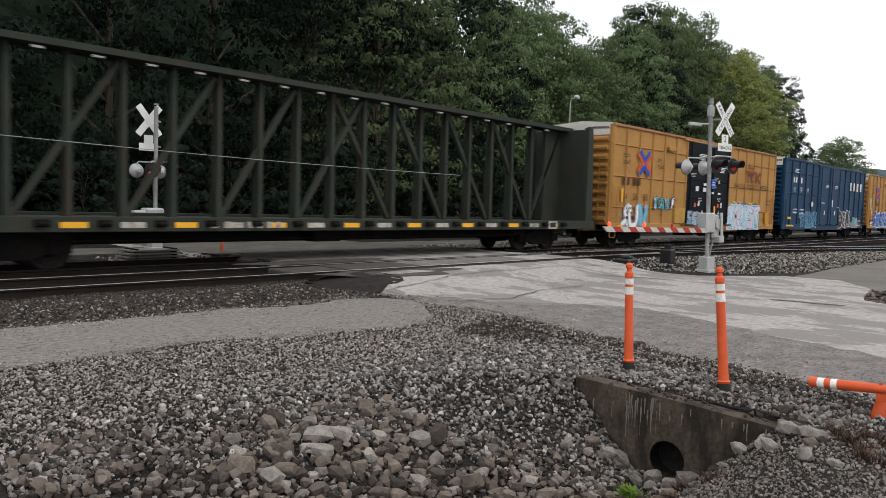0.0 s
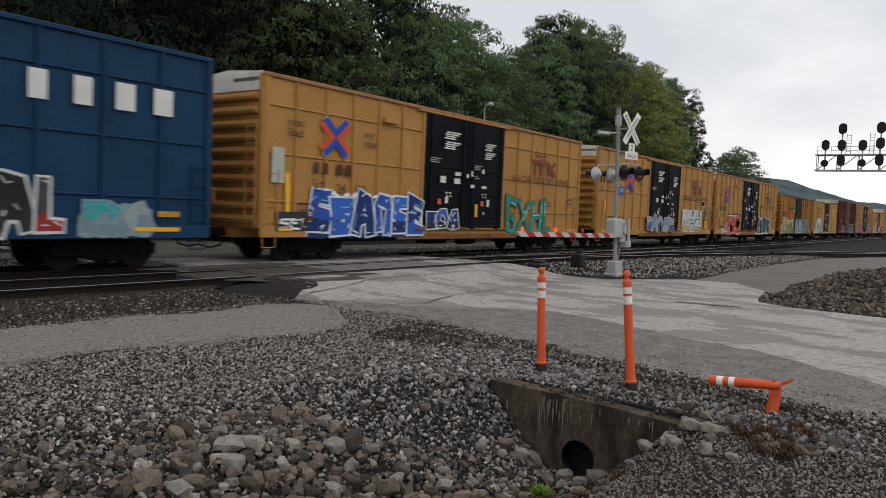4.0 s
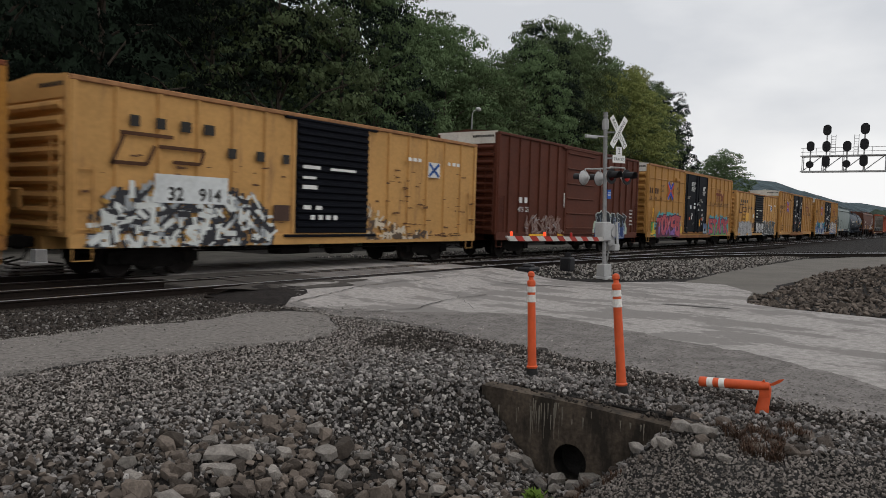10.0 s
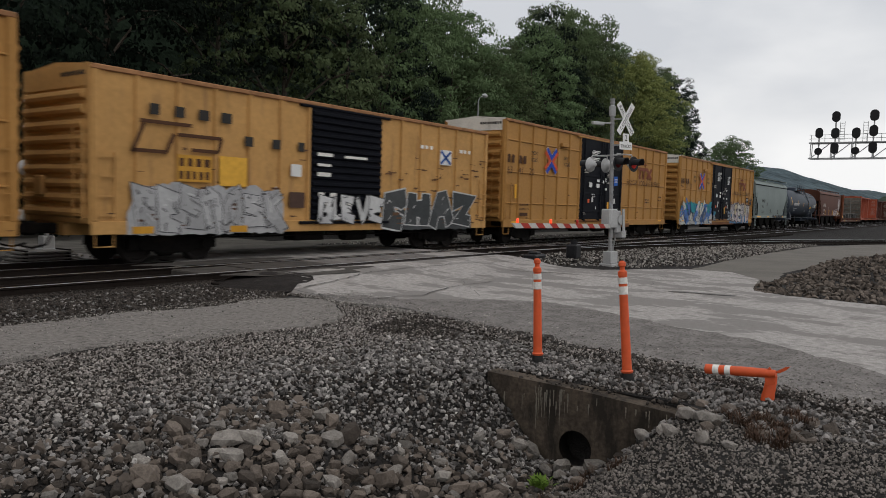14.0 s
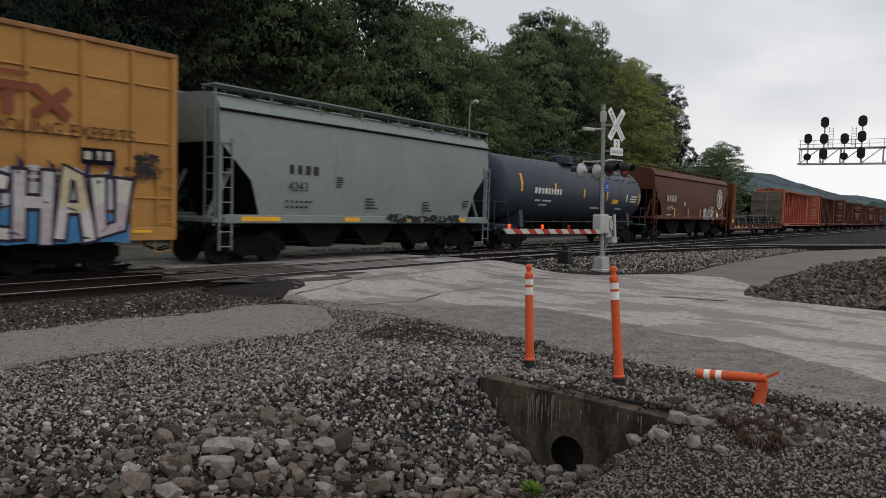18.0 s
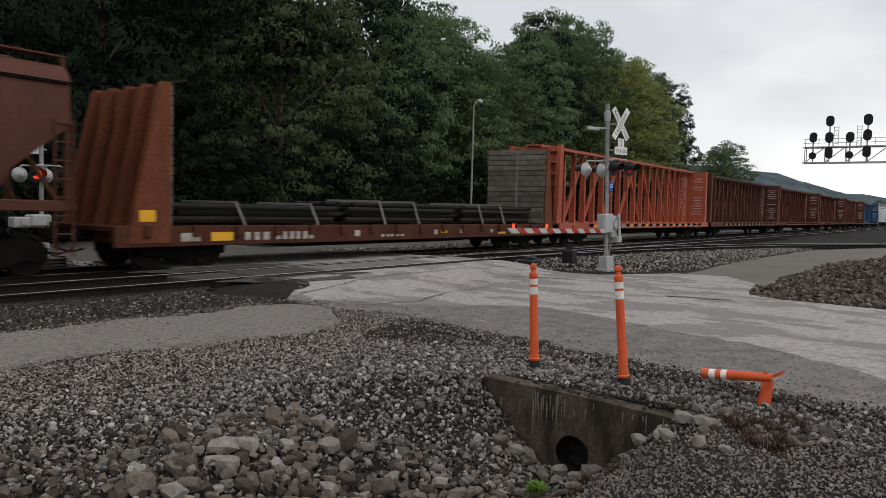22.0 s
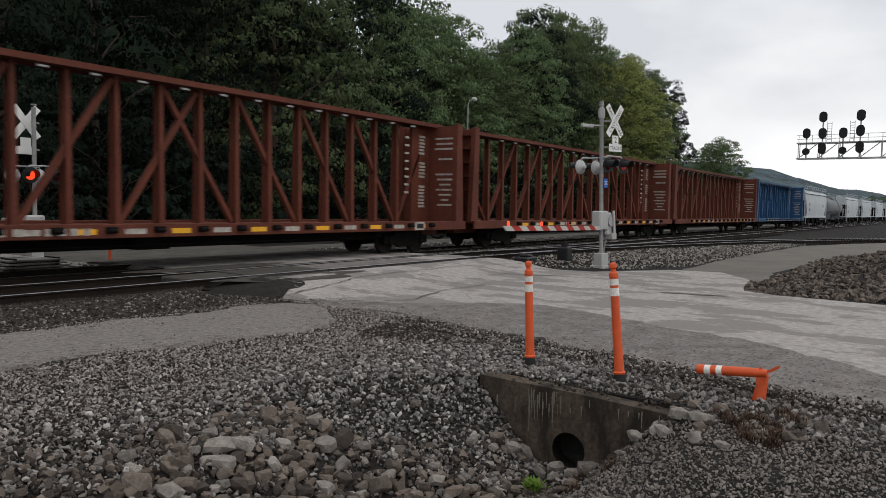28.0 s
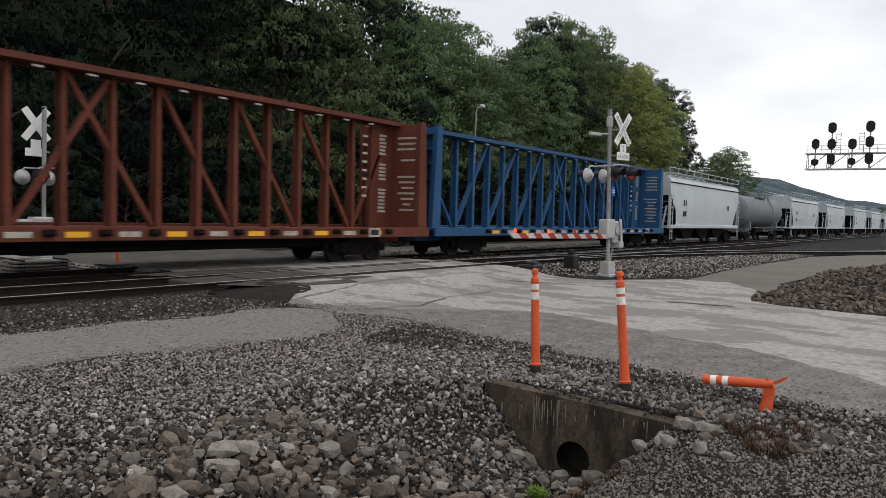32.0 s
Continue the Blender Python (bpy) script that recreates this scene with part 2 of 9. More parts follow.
GRIME, RUST = (0.045, 0.035, 0.028), (0.13, 0.05, 0.025)
M = {
    # ground tone kept dark to paint in the shade of gaps between stones
    "gravel": material("gravel_ground", (0.026, 0.024, 0.023), 0.95, vary=0.5, fine=45, broad=0.7, bump=0.9, dist=0.03, spec=0.15, dirt=(0.010, 0.009, 0.008), dirt_amount=0.8, dirt_scale=1.6),
    "stone": material("crushed_stone", (0.235, 0.217, 0.199), 0.85, vary=0.4, fine=60, broad=6, bump=0.5, island=0.7, spec=0.25),
    "stone_dark": material("dark_crushed_stone", (0.042, 0.035, 0.030), 0.85, vary=0.45, fine=60, broad=6, bump=0.3, island=0.6, spec=0.2),
    "stone_grey": material("grey_crushed_stone", (0.150, 0.139, 0.132), 0.8, vary=0.4, fine=50, broad=9, bump=0.5, island=0.85, spec=0.3),
    "stone_brown": material("brown_grey_chippings", (0.232, 0.209, 0.193), 0.88, vary=0.4, fine=60, broad=6, bump=0.4, island=0.6, spec=0.2),
    "damp_soil": material("damp_dark_soil", (0.030, 0.026, 0.023), 0.9, vary=0.5, fine=45, broad=2.5, bump=0.9, dist=0.02, spec=0.15, dirt=(0.075, 0.068, 0.06), dirt_amount=0.35, dirt_scale=9, sharp=0.1),
    # ballast colour taken down to near-black for the shade round the train
    "oily_bed": material("shade_dark_ballast", (0.012, 0.011, 0.010), 0.95, vary=0.5, fine=30, broad=3, bump=0.9, dist=0.03, spec=0.05),
    "sill_dirty": material("grimy_orange_sill_paint", (0.20, 0.085, 0.032), 0.75, vary=0.3, fine=9, broad=0.8, bump=0.08, dirt=(0.07, 0.030, 0.018), dirt_amount=0.5, streak=0.5),
    "eave_worn": material("worn_rusty_eave_paint", (0.30, 0.150, 0.070), 0.75, vary=0.25, fine=9, broad=1.2, dirt=(0.15, 0.07, 0.04), dirt_amount=0.45, dirt_scale=5),
    "stone_fine": material("fine_grey_grit", (0.190, 0.168, 0.152), 0.88, vary=0.3, fine=60, broad=3, bump=0.4, island=0.4, spec=0.2),
    "stone_light": material("pale_crushed_stone", (0.34, 0.32, 0.30), 0.85, vary=0.25, fine=60, broad=6, bump=0.3, island=0.35),
    "rock_pale": material("pale_quarry_rock", (0.200, 0.182, 0.164), 0.88, vary=0.3, fine=11, broad=3.5, bump=0.45, dist=0.015, island=0.35, spec=0.22, dirt=(0.09, 0.07, 0.055), dirt_amount=0.25),
    "rock": material("quarry_rock", (0.104, 0.085, 0.071), 0.88, vary=0.3, fine=11, broad=3.5, bump=0.45, dist=0.015, island=0.65, spec=0.22, dirt=(0.060, 0.043, 0.034), dirt_amount=0.2),
    "asphalt": material("worn_asphalt", (0.325, 0.304, 0.290), 0.88, vary=0.34, fine=70, broad=8.0, bump=0.8, spec=0.2, dirt=(0.190, 0.177, 0.168), dirt_amount=0.56, dirt_scale=1.15, stretch=0.85, stretch_y=0.42, sharp=0.04),
    "asphalt_old": material("sandy_old_asphalt", (0.188, 0.173, 0.161), 0.9, vary=0.5, fine=75, broad=14.0, bump=0.8, spec=0.15, dirt=(0.080, 0.074, 0.069), dirt_amount=0.3, dirt_scale=11, stretch=0.6, sharp=0.07),
    "asphalt_black": material("black_asphalt_patch", (0.024, 0.021, 0.020), 0.95, vary=0.35, fine=40, broad=5, bump=0.5, dist=0.03, spec=0.1, dirt=(0.06, 0.056, 0.05), dirt_amount=0.2),
    "shoulder": material("pitted_dark_asphalt", (0.185, 0.171, 0.163), 0.92, vary=0.4, fine=45, broad=3.0, bump=0.9, dist=0.02, spec=0.12, dirt=(0.085, 0.077, 0.070), dirt_amount=0.45, dirt_scale=20, stretch=0.6, sharp=0.08),
    "tar": material("tar_seam", (0.03, 0.03, 0.03), 0.6, vary=0.3),
    "pale_patch": material("pale_cement_patch", (0.215, 0.203, 0.188), 0.85, vary=0.2, fine=50, broad=1.5, bump=0.3),
    "asphalt_dark": material("dark_worn_asphalt", (0.062, 0.056, 0.051), 0.9, vary=0.4, fine=50, broad=3, bump=0.7, spec=0.15, dirt=(0.11, 0.10, 0.09), dirt_amount=0.3, dirt_scale=2.5, stretch=0.5, sharp=0.15),
    "asphalt_grey": material("dusty_grey_asphalt", (0.105, 0.098, 0.088), 0.92, vary=0.35, fine=40, broad=1.5, bump=0.6, spec=0.12, dirt=(0.17, 0.16, 0.145), dirt_amount=0.4, dirt_scale=0.8, stretch=0.3, sharp=0.15),
    "letter_faded": material("faded_white_stencil", (0.40, 0.37, 0.33), 0.75, vary=0.35, fine=14, broad=3, bump=0, dirt=(0.13, 0.07, 0.05), dirt_amount=0.42, dirt_scale=5, sharp=0.2),
    "wet": material("damp_asphalt", (0.118, 0.110, 0.103), 0.55, vary=0.25, fine=60, broad=1.5, bump=0.2),
    "dirt_road": material("packed_dirt", (0.135, 0.124, 0.110), 0.9, vary=0.22, fine=40, broad=0.6, bump=0.4, dirt=(0.10, 0.097, 0.09), dirt_amount=0.3),
    "concrete": material("old_concrete", (0.074, 0.058, 0.044), 0.9, vary=0.45, fine=25, broad=2.2, bump=0.6, dirt=(0.020, 0.017, 0.014), dirt_amount=0.62, streak=0.3, sharp=0.12),
    "limescale": material("pale_lime_streak", (0.17, 0.152, 0.125), 0.9, vary=0.4),
    "rail": material("rusty_rail_side", (0.016, 0.012, 0.010), 0.85, metal=0.0, spec=0.08, vary=0.3, fine=20, broad=2),
    "rail_top": material("polished_rail_head", (0.42, 0.42, 0.43), 0.32, metal=1.0, vary=0.12),
    "tie": material("weathered_sleeper_wood", (0.017, 0.014, 0.012), 0.95, vary=0.4, fine=30, broad=2, bump=0.6, spec=0.1, dirt=(0.045, 0.04, 0.036), dirt_amount=0.3),
    "galv": material("galvanised_steel", (0.30, 0.30, 0.30), 0.6, metal=0.3, vary=0.2, fine=18, broad=3, dirt=(0.2, 0.19, 0.18), dirt_amount=0.2),
    "silver": material("aluminium_paint", (0.44, 0.44, 0.44), 0.6, metal=0.2, vary=0.15, dirt=(0.22, 0.2, 0.18), dirt_amount=0.25),
    "white": material("white_sign_paint", (0.74, 0.74, 0.72), 0.6, vary=0.08, dirt=(0.4, 0.38, 0.35), dirt_amount=0.12),
    "black": material("black_paint", (0.018, 0.018, 0.02), 0.5, vary=0.25, dirt=(0.06, 0.055, 0.05), dirt_amount=0.2),
    "gate_white": material("dirty_white_stripe", (0.46, 0.45, 0.43), 0.7, vary=0.15, dirt=(0.25, 0.23, 0.21), dirt_amount=0.3),
    "gate_red": material("faded_red_stripe", (0.33, 0.035, 0.025), 0.65, vary=0.15, dirt=(0.2, 0.04, 0.03), dirt_amount=0.3),
    "orange": material("orange_plastic", (0.62, 0.090, 0.022), 0.55, vary=0.12, fine=12, broad=3, bump=0.05, dirt=(0.28, 0.09, 0.05), dirt_amount=0.28, spec=0.4),
    "rubber": material("black_rubber", (0.02, 0.02, 0.02), 0.7, vary=0.3),
    "blue_sign": material("blue_sign_paint", (0.03, 0.14, 0.55), 0.5, vary=0.08),
    "bark": material("tree_bark", (0.075, 0.06, 0.048), 0.95, vary=0.35, fine=14, broad=3, bump=0.8, dist=0.03),
    "lamp_red": glowing("lit_red_lens", (1.0, 0.07, 0.02), 1.3),
    "lamp_dim": glowing("dim_red_lens", (0.4, 0.02, 0.015), 0.15),
    "lens_dark": material("dark_red_lens", (0.06, 0.008, 0.008), 0.2, vary=0.1, bump=0),
    "truck": material("grimy_truck_steel", (0.009, 0.008, 0.0075), 0.9, vary=0.4, fine=14, broad=3, spec=0.06, dirt=(0.026, 0.017, 0.012), dirt_amount=0.3),
    "wheel": material("worn_wheel_steel", (0.016, 0.013, 0.012), 0.75, metal=0.2, vary=0.3),
    "letter_white": material("white_stencil", (0.66, 0.66, 0.64), 0.7, vary=0.15, bump=0),
    "letter_black": material("black_stencil", (0.03, 0.028, 0.026), 0.7, vary=0.2, bump=0),
    "letter_brown": material("brown_stencil", (0.075, 0.034, 0.018), 0.7, vary=0.2, bump=0),
    "letter_red": material("faded_red_brown_stencil", (0.20, 0.060, 0.032), 0.7, vary=0.2, bump=0),
    "reflector": material("yellow_reflector", (0.78, 0.40, 0.03), 0.45, vary=0.1, bump=0),
    "reflector_white": material("white_reflector", (0.7, 0.68, 0.64), 0.45, vary=0.2, bump=0),
    "cream": material("cream_roof_paint", (0.62, 0.60, 0.55), 0.65, vary=0.12, fine=16, broad=1.5, dirt=(0.3, 0.27, 0.23), dirt_amount=0.25, streak=0.2),
    "yellow_car": material("faded_yellow_car_paint", (0.385, 0.198, 0.058), 0.62, vary=0.13, fine=9, broad=0.7, bump=0.06, dirt=(0.30, 0.15, 0.045), dirt_amount=0.22, streak=0.16),
    "pale_yellow": material("pale_yellow_car_paint", (0.48, 0.268, 0.094), 0.66, vary=0.14, fine=9, broad=0.7, bump=0.06, dirt=(0.22, 0.12, 0.06), dirt_amount=0.32, streak=0.16),
    "ochre_car": material("rust_streaked_ochre_paint", (0.36, 0.165, 0.03), 0.7, vary=0.25, fine=9, broad=0.6, bump=0.08, dirt=(0.15, 0.062, 0.025), dirt_amount=0.72, streak=0.13),
    "blue_car": material("blue_car_paint", (0.0040, 0.033, 0.083), 0.6, vary=0.24, fine=9, broad=0.6, bump=0.06, dirt=(0.007, 0.019, 0.045), dirt_amount=0.3, streak=0.16, spec=0.2),
    "brown_car": material("red_brown_car_paint", (0.088, 0.026, 0.0145), 0.68, vary=0.2, fine=9, broad=0.6, bump=0.08, dirt=(0.07, 0.03, 0.022), dirt_amount=0.35, streak=0.15),
    "door_black": material("black_door_paint", (0.0042, 0.0050, 0.0085), 0.62, vary=0.25, spec=0.08, dirt=(0.0078, 0.0080, 0.0105), dirt_amount=0.25, streak=0.2),
    "door_brown": material("weathered_dark_door_paint", (0.028, 0.022, 0.019), 0.75, vary=0.3, spec=0.1, dirt=(0.055, 0.032, 0.022), dirt_amount=0.35, streak=0.3),
    "grey_hopper": material("grey_green_hopper_paint", (0.195, 0.230, 0.222), 0.6, vary=0.1, fine=6, broad=0.5, bump=0.05, dirt=(0.17, 0.18, 0.17), dirt_amount=0.25, streak=0.14),
    "white_hopper": material("pale_grey_hopper_paint", (0.47, 0.505, 0.53), 0.6, vary=0.1, fine=6, broad=0.5, bump=0.05, dirt=(0.35, 0.34, 0.32), dirt_amount=0.22, streak=0.14),
    "brown_hopper": material("mineral_brown_hopper_paint", (0.092, 0.034, 0.021), 0.65, vary=0.16, fine=6, broad=0.5, bump=0.06, dirt=(0.055, 0.03, 0.025), dirt_amount=0.3, streak=0.14),
    "tank_black": material("black_tank_paint", (0.038, 0.048, 0.066), 0.5, vary=0.16, fine=6, broad=0.6, bump=0.05, dirt=(0.025, 0.027, 0.03), dirt_amount=0.35, streak=0.2),
    "tank_grey": material("grey_tank_paint", (0.16, 0.17, 0.18), 0.6, vary=0.15, dirt=(0.08, 0.08, 0.08), dirt_amount=0.3, streak=0.2),
    "green_beam": material("dark_green_beam_paint", (0.030, 0.036, 0.029), 0.75, vary=0.25, spec=0.15, dirt=(0.050, 0.033, 0.025), dirt_amount=0.5, streak=0.2),
    "orange_beam": material("orange_red_beam_paint", (0.36, 0.094, 0.052), 0.62, vary=0.16, fine=9, broad=0.8, dirt=(0.20, 0.055, 0.03), dirt_amount=0.3, streak=0.16),
    "brown_beam": material("red_brown_beam_paint", (0.112, 0.034, 0.021), 0.7, vary=0.24, fine=9, broad=0.8, dirt=(0.085, 0.03, 0.022), dirt_amount=0.35, streak=0.16),
    "dark_beam": material("dark_maroon_beam_paint", (0.094, 0.033, 0.023), 0.68, vary=0.2, fine=9, broad=0.8, dirt=(0.05, 0.022, 0.018), dirt_amount=0.35, streak=0.16),
    "blue_beam": material("blue_beam_paint", (0.02, 0.075, 0.17), 0.58, vary=0.16, fine=9, broad=0.8, dirt=(0.05, 0.05, 0.06), dirt_amount=0.25, streak=0.16),
    "rust_flat": material("rusty_orange_flat_paint", (0.072, 0.025, 0.014), 0.75, vary=0.35, fine=9, broad=0.8, dirt=(0.09, 0.035, 0.022), dirt_amount=0.4, streak=0.2),
    "rust_bulkhead": material("rusty_orange_bulkhead_paint", (0.145, 0.046, 0.021), 0.75, vary=0.3, fine=9, broad=0.8, dirt=(0.06, 0.025, 0.016), dirt_amount=0.4, streak=0.2),
    "plank": material("grey_weathered_plank", (0.135, 0.120, 0.102), 0.9, vary=0.45, fine=20, broad=2, bump=0.5, island=0.25),
    "pipe_steel": material("dark_pipe_steel", (0.013, 0.012, 0.011), 0.75, metal=0.0, vary=0.3, island=0.3),
    "strap": material("pale_load_strap", (0.20, 0.19, 0.18), 0.7, vary=0.2),
    "weed": leafy("weed_leaf", (0.11, 0.16, 0.03)),
    "dry_weed": material("dry_weed_stem", (0.066, 0.039, 0.026), 0.9, vary=0.3, island=0.3),
    # dark green lowered further: the dense grove's shade is put into the leaf colour
    "leaf_dark": leafy("dark_green_shaded_leaf", (0.0115, 0.0175, 0.0125), 0.55),
    "leaf_mid": leafy("mid_green_leaf", (0.087, 0.115, 0.055), 0.5),
    "leaf_yellow": leafy("yellow_green_leaf", (0.182, 0.198, 0.068), 0.5),
    # the blue is distance haze put into the base colour
    "hill": material("hazy_wooded_hill", (0.062, 0.086, 0.098), 0.95, vary=0.5, fine=0.16, broad=0.03, bump=0.6, dist=6.0, spec=0.1),
    # filler sheet behind the trees: woodland shade is put into its near-black colour
    "hill_shade": material("shade_dark_filler", (0.011, 0.017, 0.011), 0.95, vary=0.5, fine=0.5, broad=0.1, bump=0.6, dist=2.0, spec=0.02),
    "hill_near": material("dark_wooded_hill", (0.026, 0.040, 0.028), 0.95, vary=0.5, fine=0.3, broad=0.06, bump=0.6, dist=3.0, spec=0.1),
}


# ---- mesh tools ----
class Build:
    """Gathers faces of one mesh; slot picks among the part's materials."""

    def __init__(self):
        self.v, self.f, self.s = [], [], []

    def add(self, verts, faces, slot=0):
        base = len(self.v)
        self.v += [tuple(p) for p in verts]
        self.f += [tuple(base + i for i in q) for q in faces]
        self.s += [slot] * len(faces)
        return self

    def box(self, x0, x1, y0, y1, z0, z1, b=0.0, slot=0, m=None):
        if b <= 0:
            v = [(x, y, z) for x in (x0, x1) for y in (y0, y1) for z in (z0, z1)]
            f = [(0, 1, 3, 2), (4, 6, 7, 5), (0, 4, 5, 1), (2, 3, 7, 6), (0, 2, 6, 4), (1, 5, 7, 3)]
        else:
            b = min(b, (x1 - x0) * 0.45, (y1 - y0) * 0.45, (z1 - z0) * 0.45)
            v, idx = [], {}
            for i, x in enumerate((x0, x1)):
                for j, y in enumerate((y0, y1)):
                    for l, z in enumerate((z0, z1)):
                        sx, sy, sz = b if i == 0 else -b, b if j == 0 else -b, b if l == 0 else -b
                        for a, p in enumerate(((x, y + sy, z + sz), (x + sx, y, z + sz), (x + sx, y + sy, z))):
                            idx[i, j, l, a] = len(v)
                            v.append(p)
            f = []
            for i in (0, 1):
                q = [idx[i, 0, 0, 0], idx[i, 1, 0, 0], idx[i, 1, 1, 0], idx[i, 0, 1, 0]]
                f.append(q if i else q[::-1])
                q = [idx[0, i, 0, 1], idx[1, i, 0, 1], idx[1, i, 1, 1], idx[0, i, 1, 1]]
                f.append(q[::-1] if i else q)
                q = [idx[0, 0, i, 2], idx[1, 0, i, 2], idx[1, 1, i, 2], idx[0, 1, i, 2]]
                f.append(q if i else q[::-1])
            for i in (0, 1):
                for j in (0, 1):
                    e = [[idx[i, j, 0, 0], idx[i, j, 0, 1], idx[i, j, 1, 1], idx[i, j, 1, 0]],
                         [idx[i, 0, j, 0], idx[i, 0, j, 2], idx[i, 1, j, 2], idx[i, 1, j, 0]],
                         [idx[0, i, j, 1], idx[0, i, j, 2], idx[1, i, j, 2], idx[1, i, j, 1]]]
                    f.append(e[0] if i != j else e[0][::-1])
                    f.append(e[1][::-1] if i != j else e[1])
                    f.append(e[2] if i != j else e[2][::-1])
                    for l in (0, 1):
                        t = [idx[i, j, l, 0], idx[i, j, l, 1], idx[i, j, l, 2]]
                        f.append(t if (i + j + l) % 2 else t[::-1])
        if m is not None:
            v = [m @ Vector(p) for p in v]
        return self.add(v, f, slot)

    def beam(self, p, q, w, d, slot=0, up=(0, 0, 1)):
        """A bar from p to q, w wide and d deep."""
        p, q = Vector(p), Vector(q)
        ax = (q - p).normalized()
        side = ax.cross(Vector(up))
        side = side.normalized() if side.length > 1e-4 else Vector((1, 0, 0))
        nor = side.cross(ax)
        v = [e + side * (a * w / 2) + nor * (c * d / 2) for e in (p, q) for a, c in ((-1, -1), (1, -1), (1, 1), (-1, 1))]
        return self.add(v, [(3, 2, 1, 0), (4, 5, 6, 7), (0, 1, 5, 4), (1, 2, 6, 5), (2, 3, 7, 6), (3, 0, 4, 7)], slot)

    def cyl(self, p, q, r, r2=None, n=10, slot=0, caps=True):
        p, q = Vector(p), Vector(q)
        r2 = r if r2 is None else r2
        ax = (q - p).normalized()
        a = ax.orthogonal().normalized()
        c = ax.cross(a)
        ring = [a * math.cos(2 * math.pi * i / n) + c * math.sin(2 * math.pi * i / n) for i in range(n)]
        v = [p + d * r for d in ring] + [q + d * r2 for d in ring]
        f = [(i, (i + 1) % n, n + (i + 1) % n, n + i) for i in range(n)]
        if caps:
            f += [tuple(range(n))[::-1], tuple(range(n, 2 * n))]
        return self.add(v, f, slot)

    def tube(self, pts, r, n=6, slot=0):
        """A round bar bent along points, as one skin."""
        pts = [Vector(p) for p in pts]
        v, m = [], len(pts)
        side = None
        for i, p in enumerate(pts):
            d = (pts[min(m - 1, i + 1)] - pts[max(0, i - 1)]).normalized()
            if side is None:
                side = d.cross(Vector((0, 0, 1)) if abs(d.z) < 0.9 else Vector((1, 0, 0)))
            side = (side - d * side.dot(d)).normalized()
            up = d.cross(side)
            v += [tuple(p + r * (side * math.cos(2 * math.pi * k / n) + up * math.sin(2 * math.pi * k / n))) for k in range(n)]
        f = [(i * n + k, i * n + (k + 1) % n, (i + 1) * n + (k + 1) % n, (i + 1) * n + k) for i in range(m - 1) for k in range(n)]
        return self.add(v, f + [tuple(range(n))[::-1], tuple(range((m - 1) * n, m * n))], slot)

    def prism(self, poly, axis, a, b, slot=0):
        """A flat outline pushed along an axis from a to b. Outline in (y, z), (x, z) or (x, y)."""
        def put(p, t):
            return {"x": (t, p[0], p[1]), "y": (p[0], t, p[1]), "z": (p[0], p[1], t)}[axis]
        n = len(poly)
        area = sum(poly[i][0] * poly[(i + 1) % n][1] - poly[(i + 1) % n][0] * poly[i][1] for i in range(n))
        if (area > 0) == (axis == "y"):
            poly = poly[::-1]
        v = [put(p, a) for p in poly] + [put(p, b) for p in poly]
        f = [tuple(range(n))[::-1], tuple(range(n, 2 * n))] + [(i, (i + 1) % n, n + (i + 1) % n, n + i) for i in range(n)]
        return self.add(v, f, slot)

    def turned(self, rows, axis="z", n=20, at=(0, 0, 0), slot=0):
        """Turned on an axis: rows of (place along it, radius)."""
        v, f = [], []
        for t, r in rows:
            for i in range(n):
                c, s = r * math.cos(2 * math.pi * i / n), r * math.sin(2 * math.pi * i / n)
                p = {"x": (t, c, s), "y": (s, t, c), "z": (c, s, t)}[axis]
                v.append((p[0] + at[0], p[1] + at[1], p[2] + at[2]))
        for j in range(len(rows) - 1):
            for i in range(n):
                k = (i + 1) % n
                f.append((j * n + i, j * n + k, (j + 1) * n + k, (j + 1) * n + i))
        f += [tuple(range(n))[::-1], tuple((len(rows) - 1) * n + i for i in range(n))]
        return self.add(v, f, slot)

    def mesh(self, name, smooth=False):
        me = bpy.data.meshes.new(name)
        me.from_pydata(self.v, [], self.f)
        if any(self.s):
            me.polygons.foreach_set("material_index", self.s)
        if smooth:
            me.polygons.foreach_set("use_smooth", [True] * len(me.polygons))
            me.set_sharp_from_angle(angle=radians(38))
        else:
            me.shade_flat()
        me.update()
        return me


def part(name, b, mats, parent, label="", smooth=False, m=None):
    """One mesh object under a thing or a part. b: a Build, or a mesh that is shared."""
    me = b if isinstance(b, bpy.types.Mesh) else b.mesh(name, smooth)
    mats = mats if isinstance(mats, (list, tuple)) else [mats]
    if not me.materials:
        for x in mats:
            me.materials.append(M[x] if isinstance(x, str) else x)
    ob = new(name, me)
    ob.parent = parent
    first = M[mats[0]] if isinstance(mats[0], str) else mats[0]
    if len(mats) == 1 and me.materials[0] != first:
        ob.material_slots[0].link = "OBJECT"
        ob.material_slots[0].material = first
    if m is not None:
        ob.matrix_basis = m
    return tagged(ob, label)


def thing(name, label, category, m=None, group="", kind="", b=None, mats=None, smooth=False):
    """A top-level thing: an Empty at its base, or one mesh."""
    ob = new(name) if b is None else part(name, b, mats, None, smooth=smooth)
    if b is None:
        ob.empty_display_size = 0.2
    if m is not None:
        ob.matrix_basis = m
    return tagged(ob, label, category, group, kind)


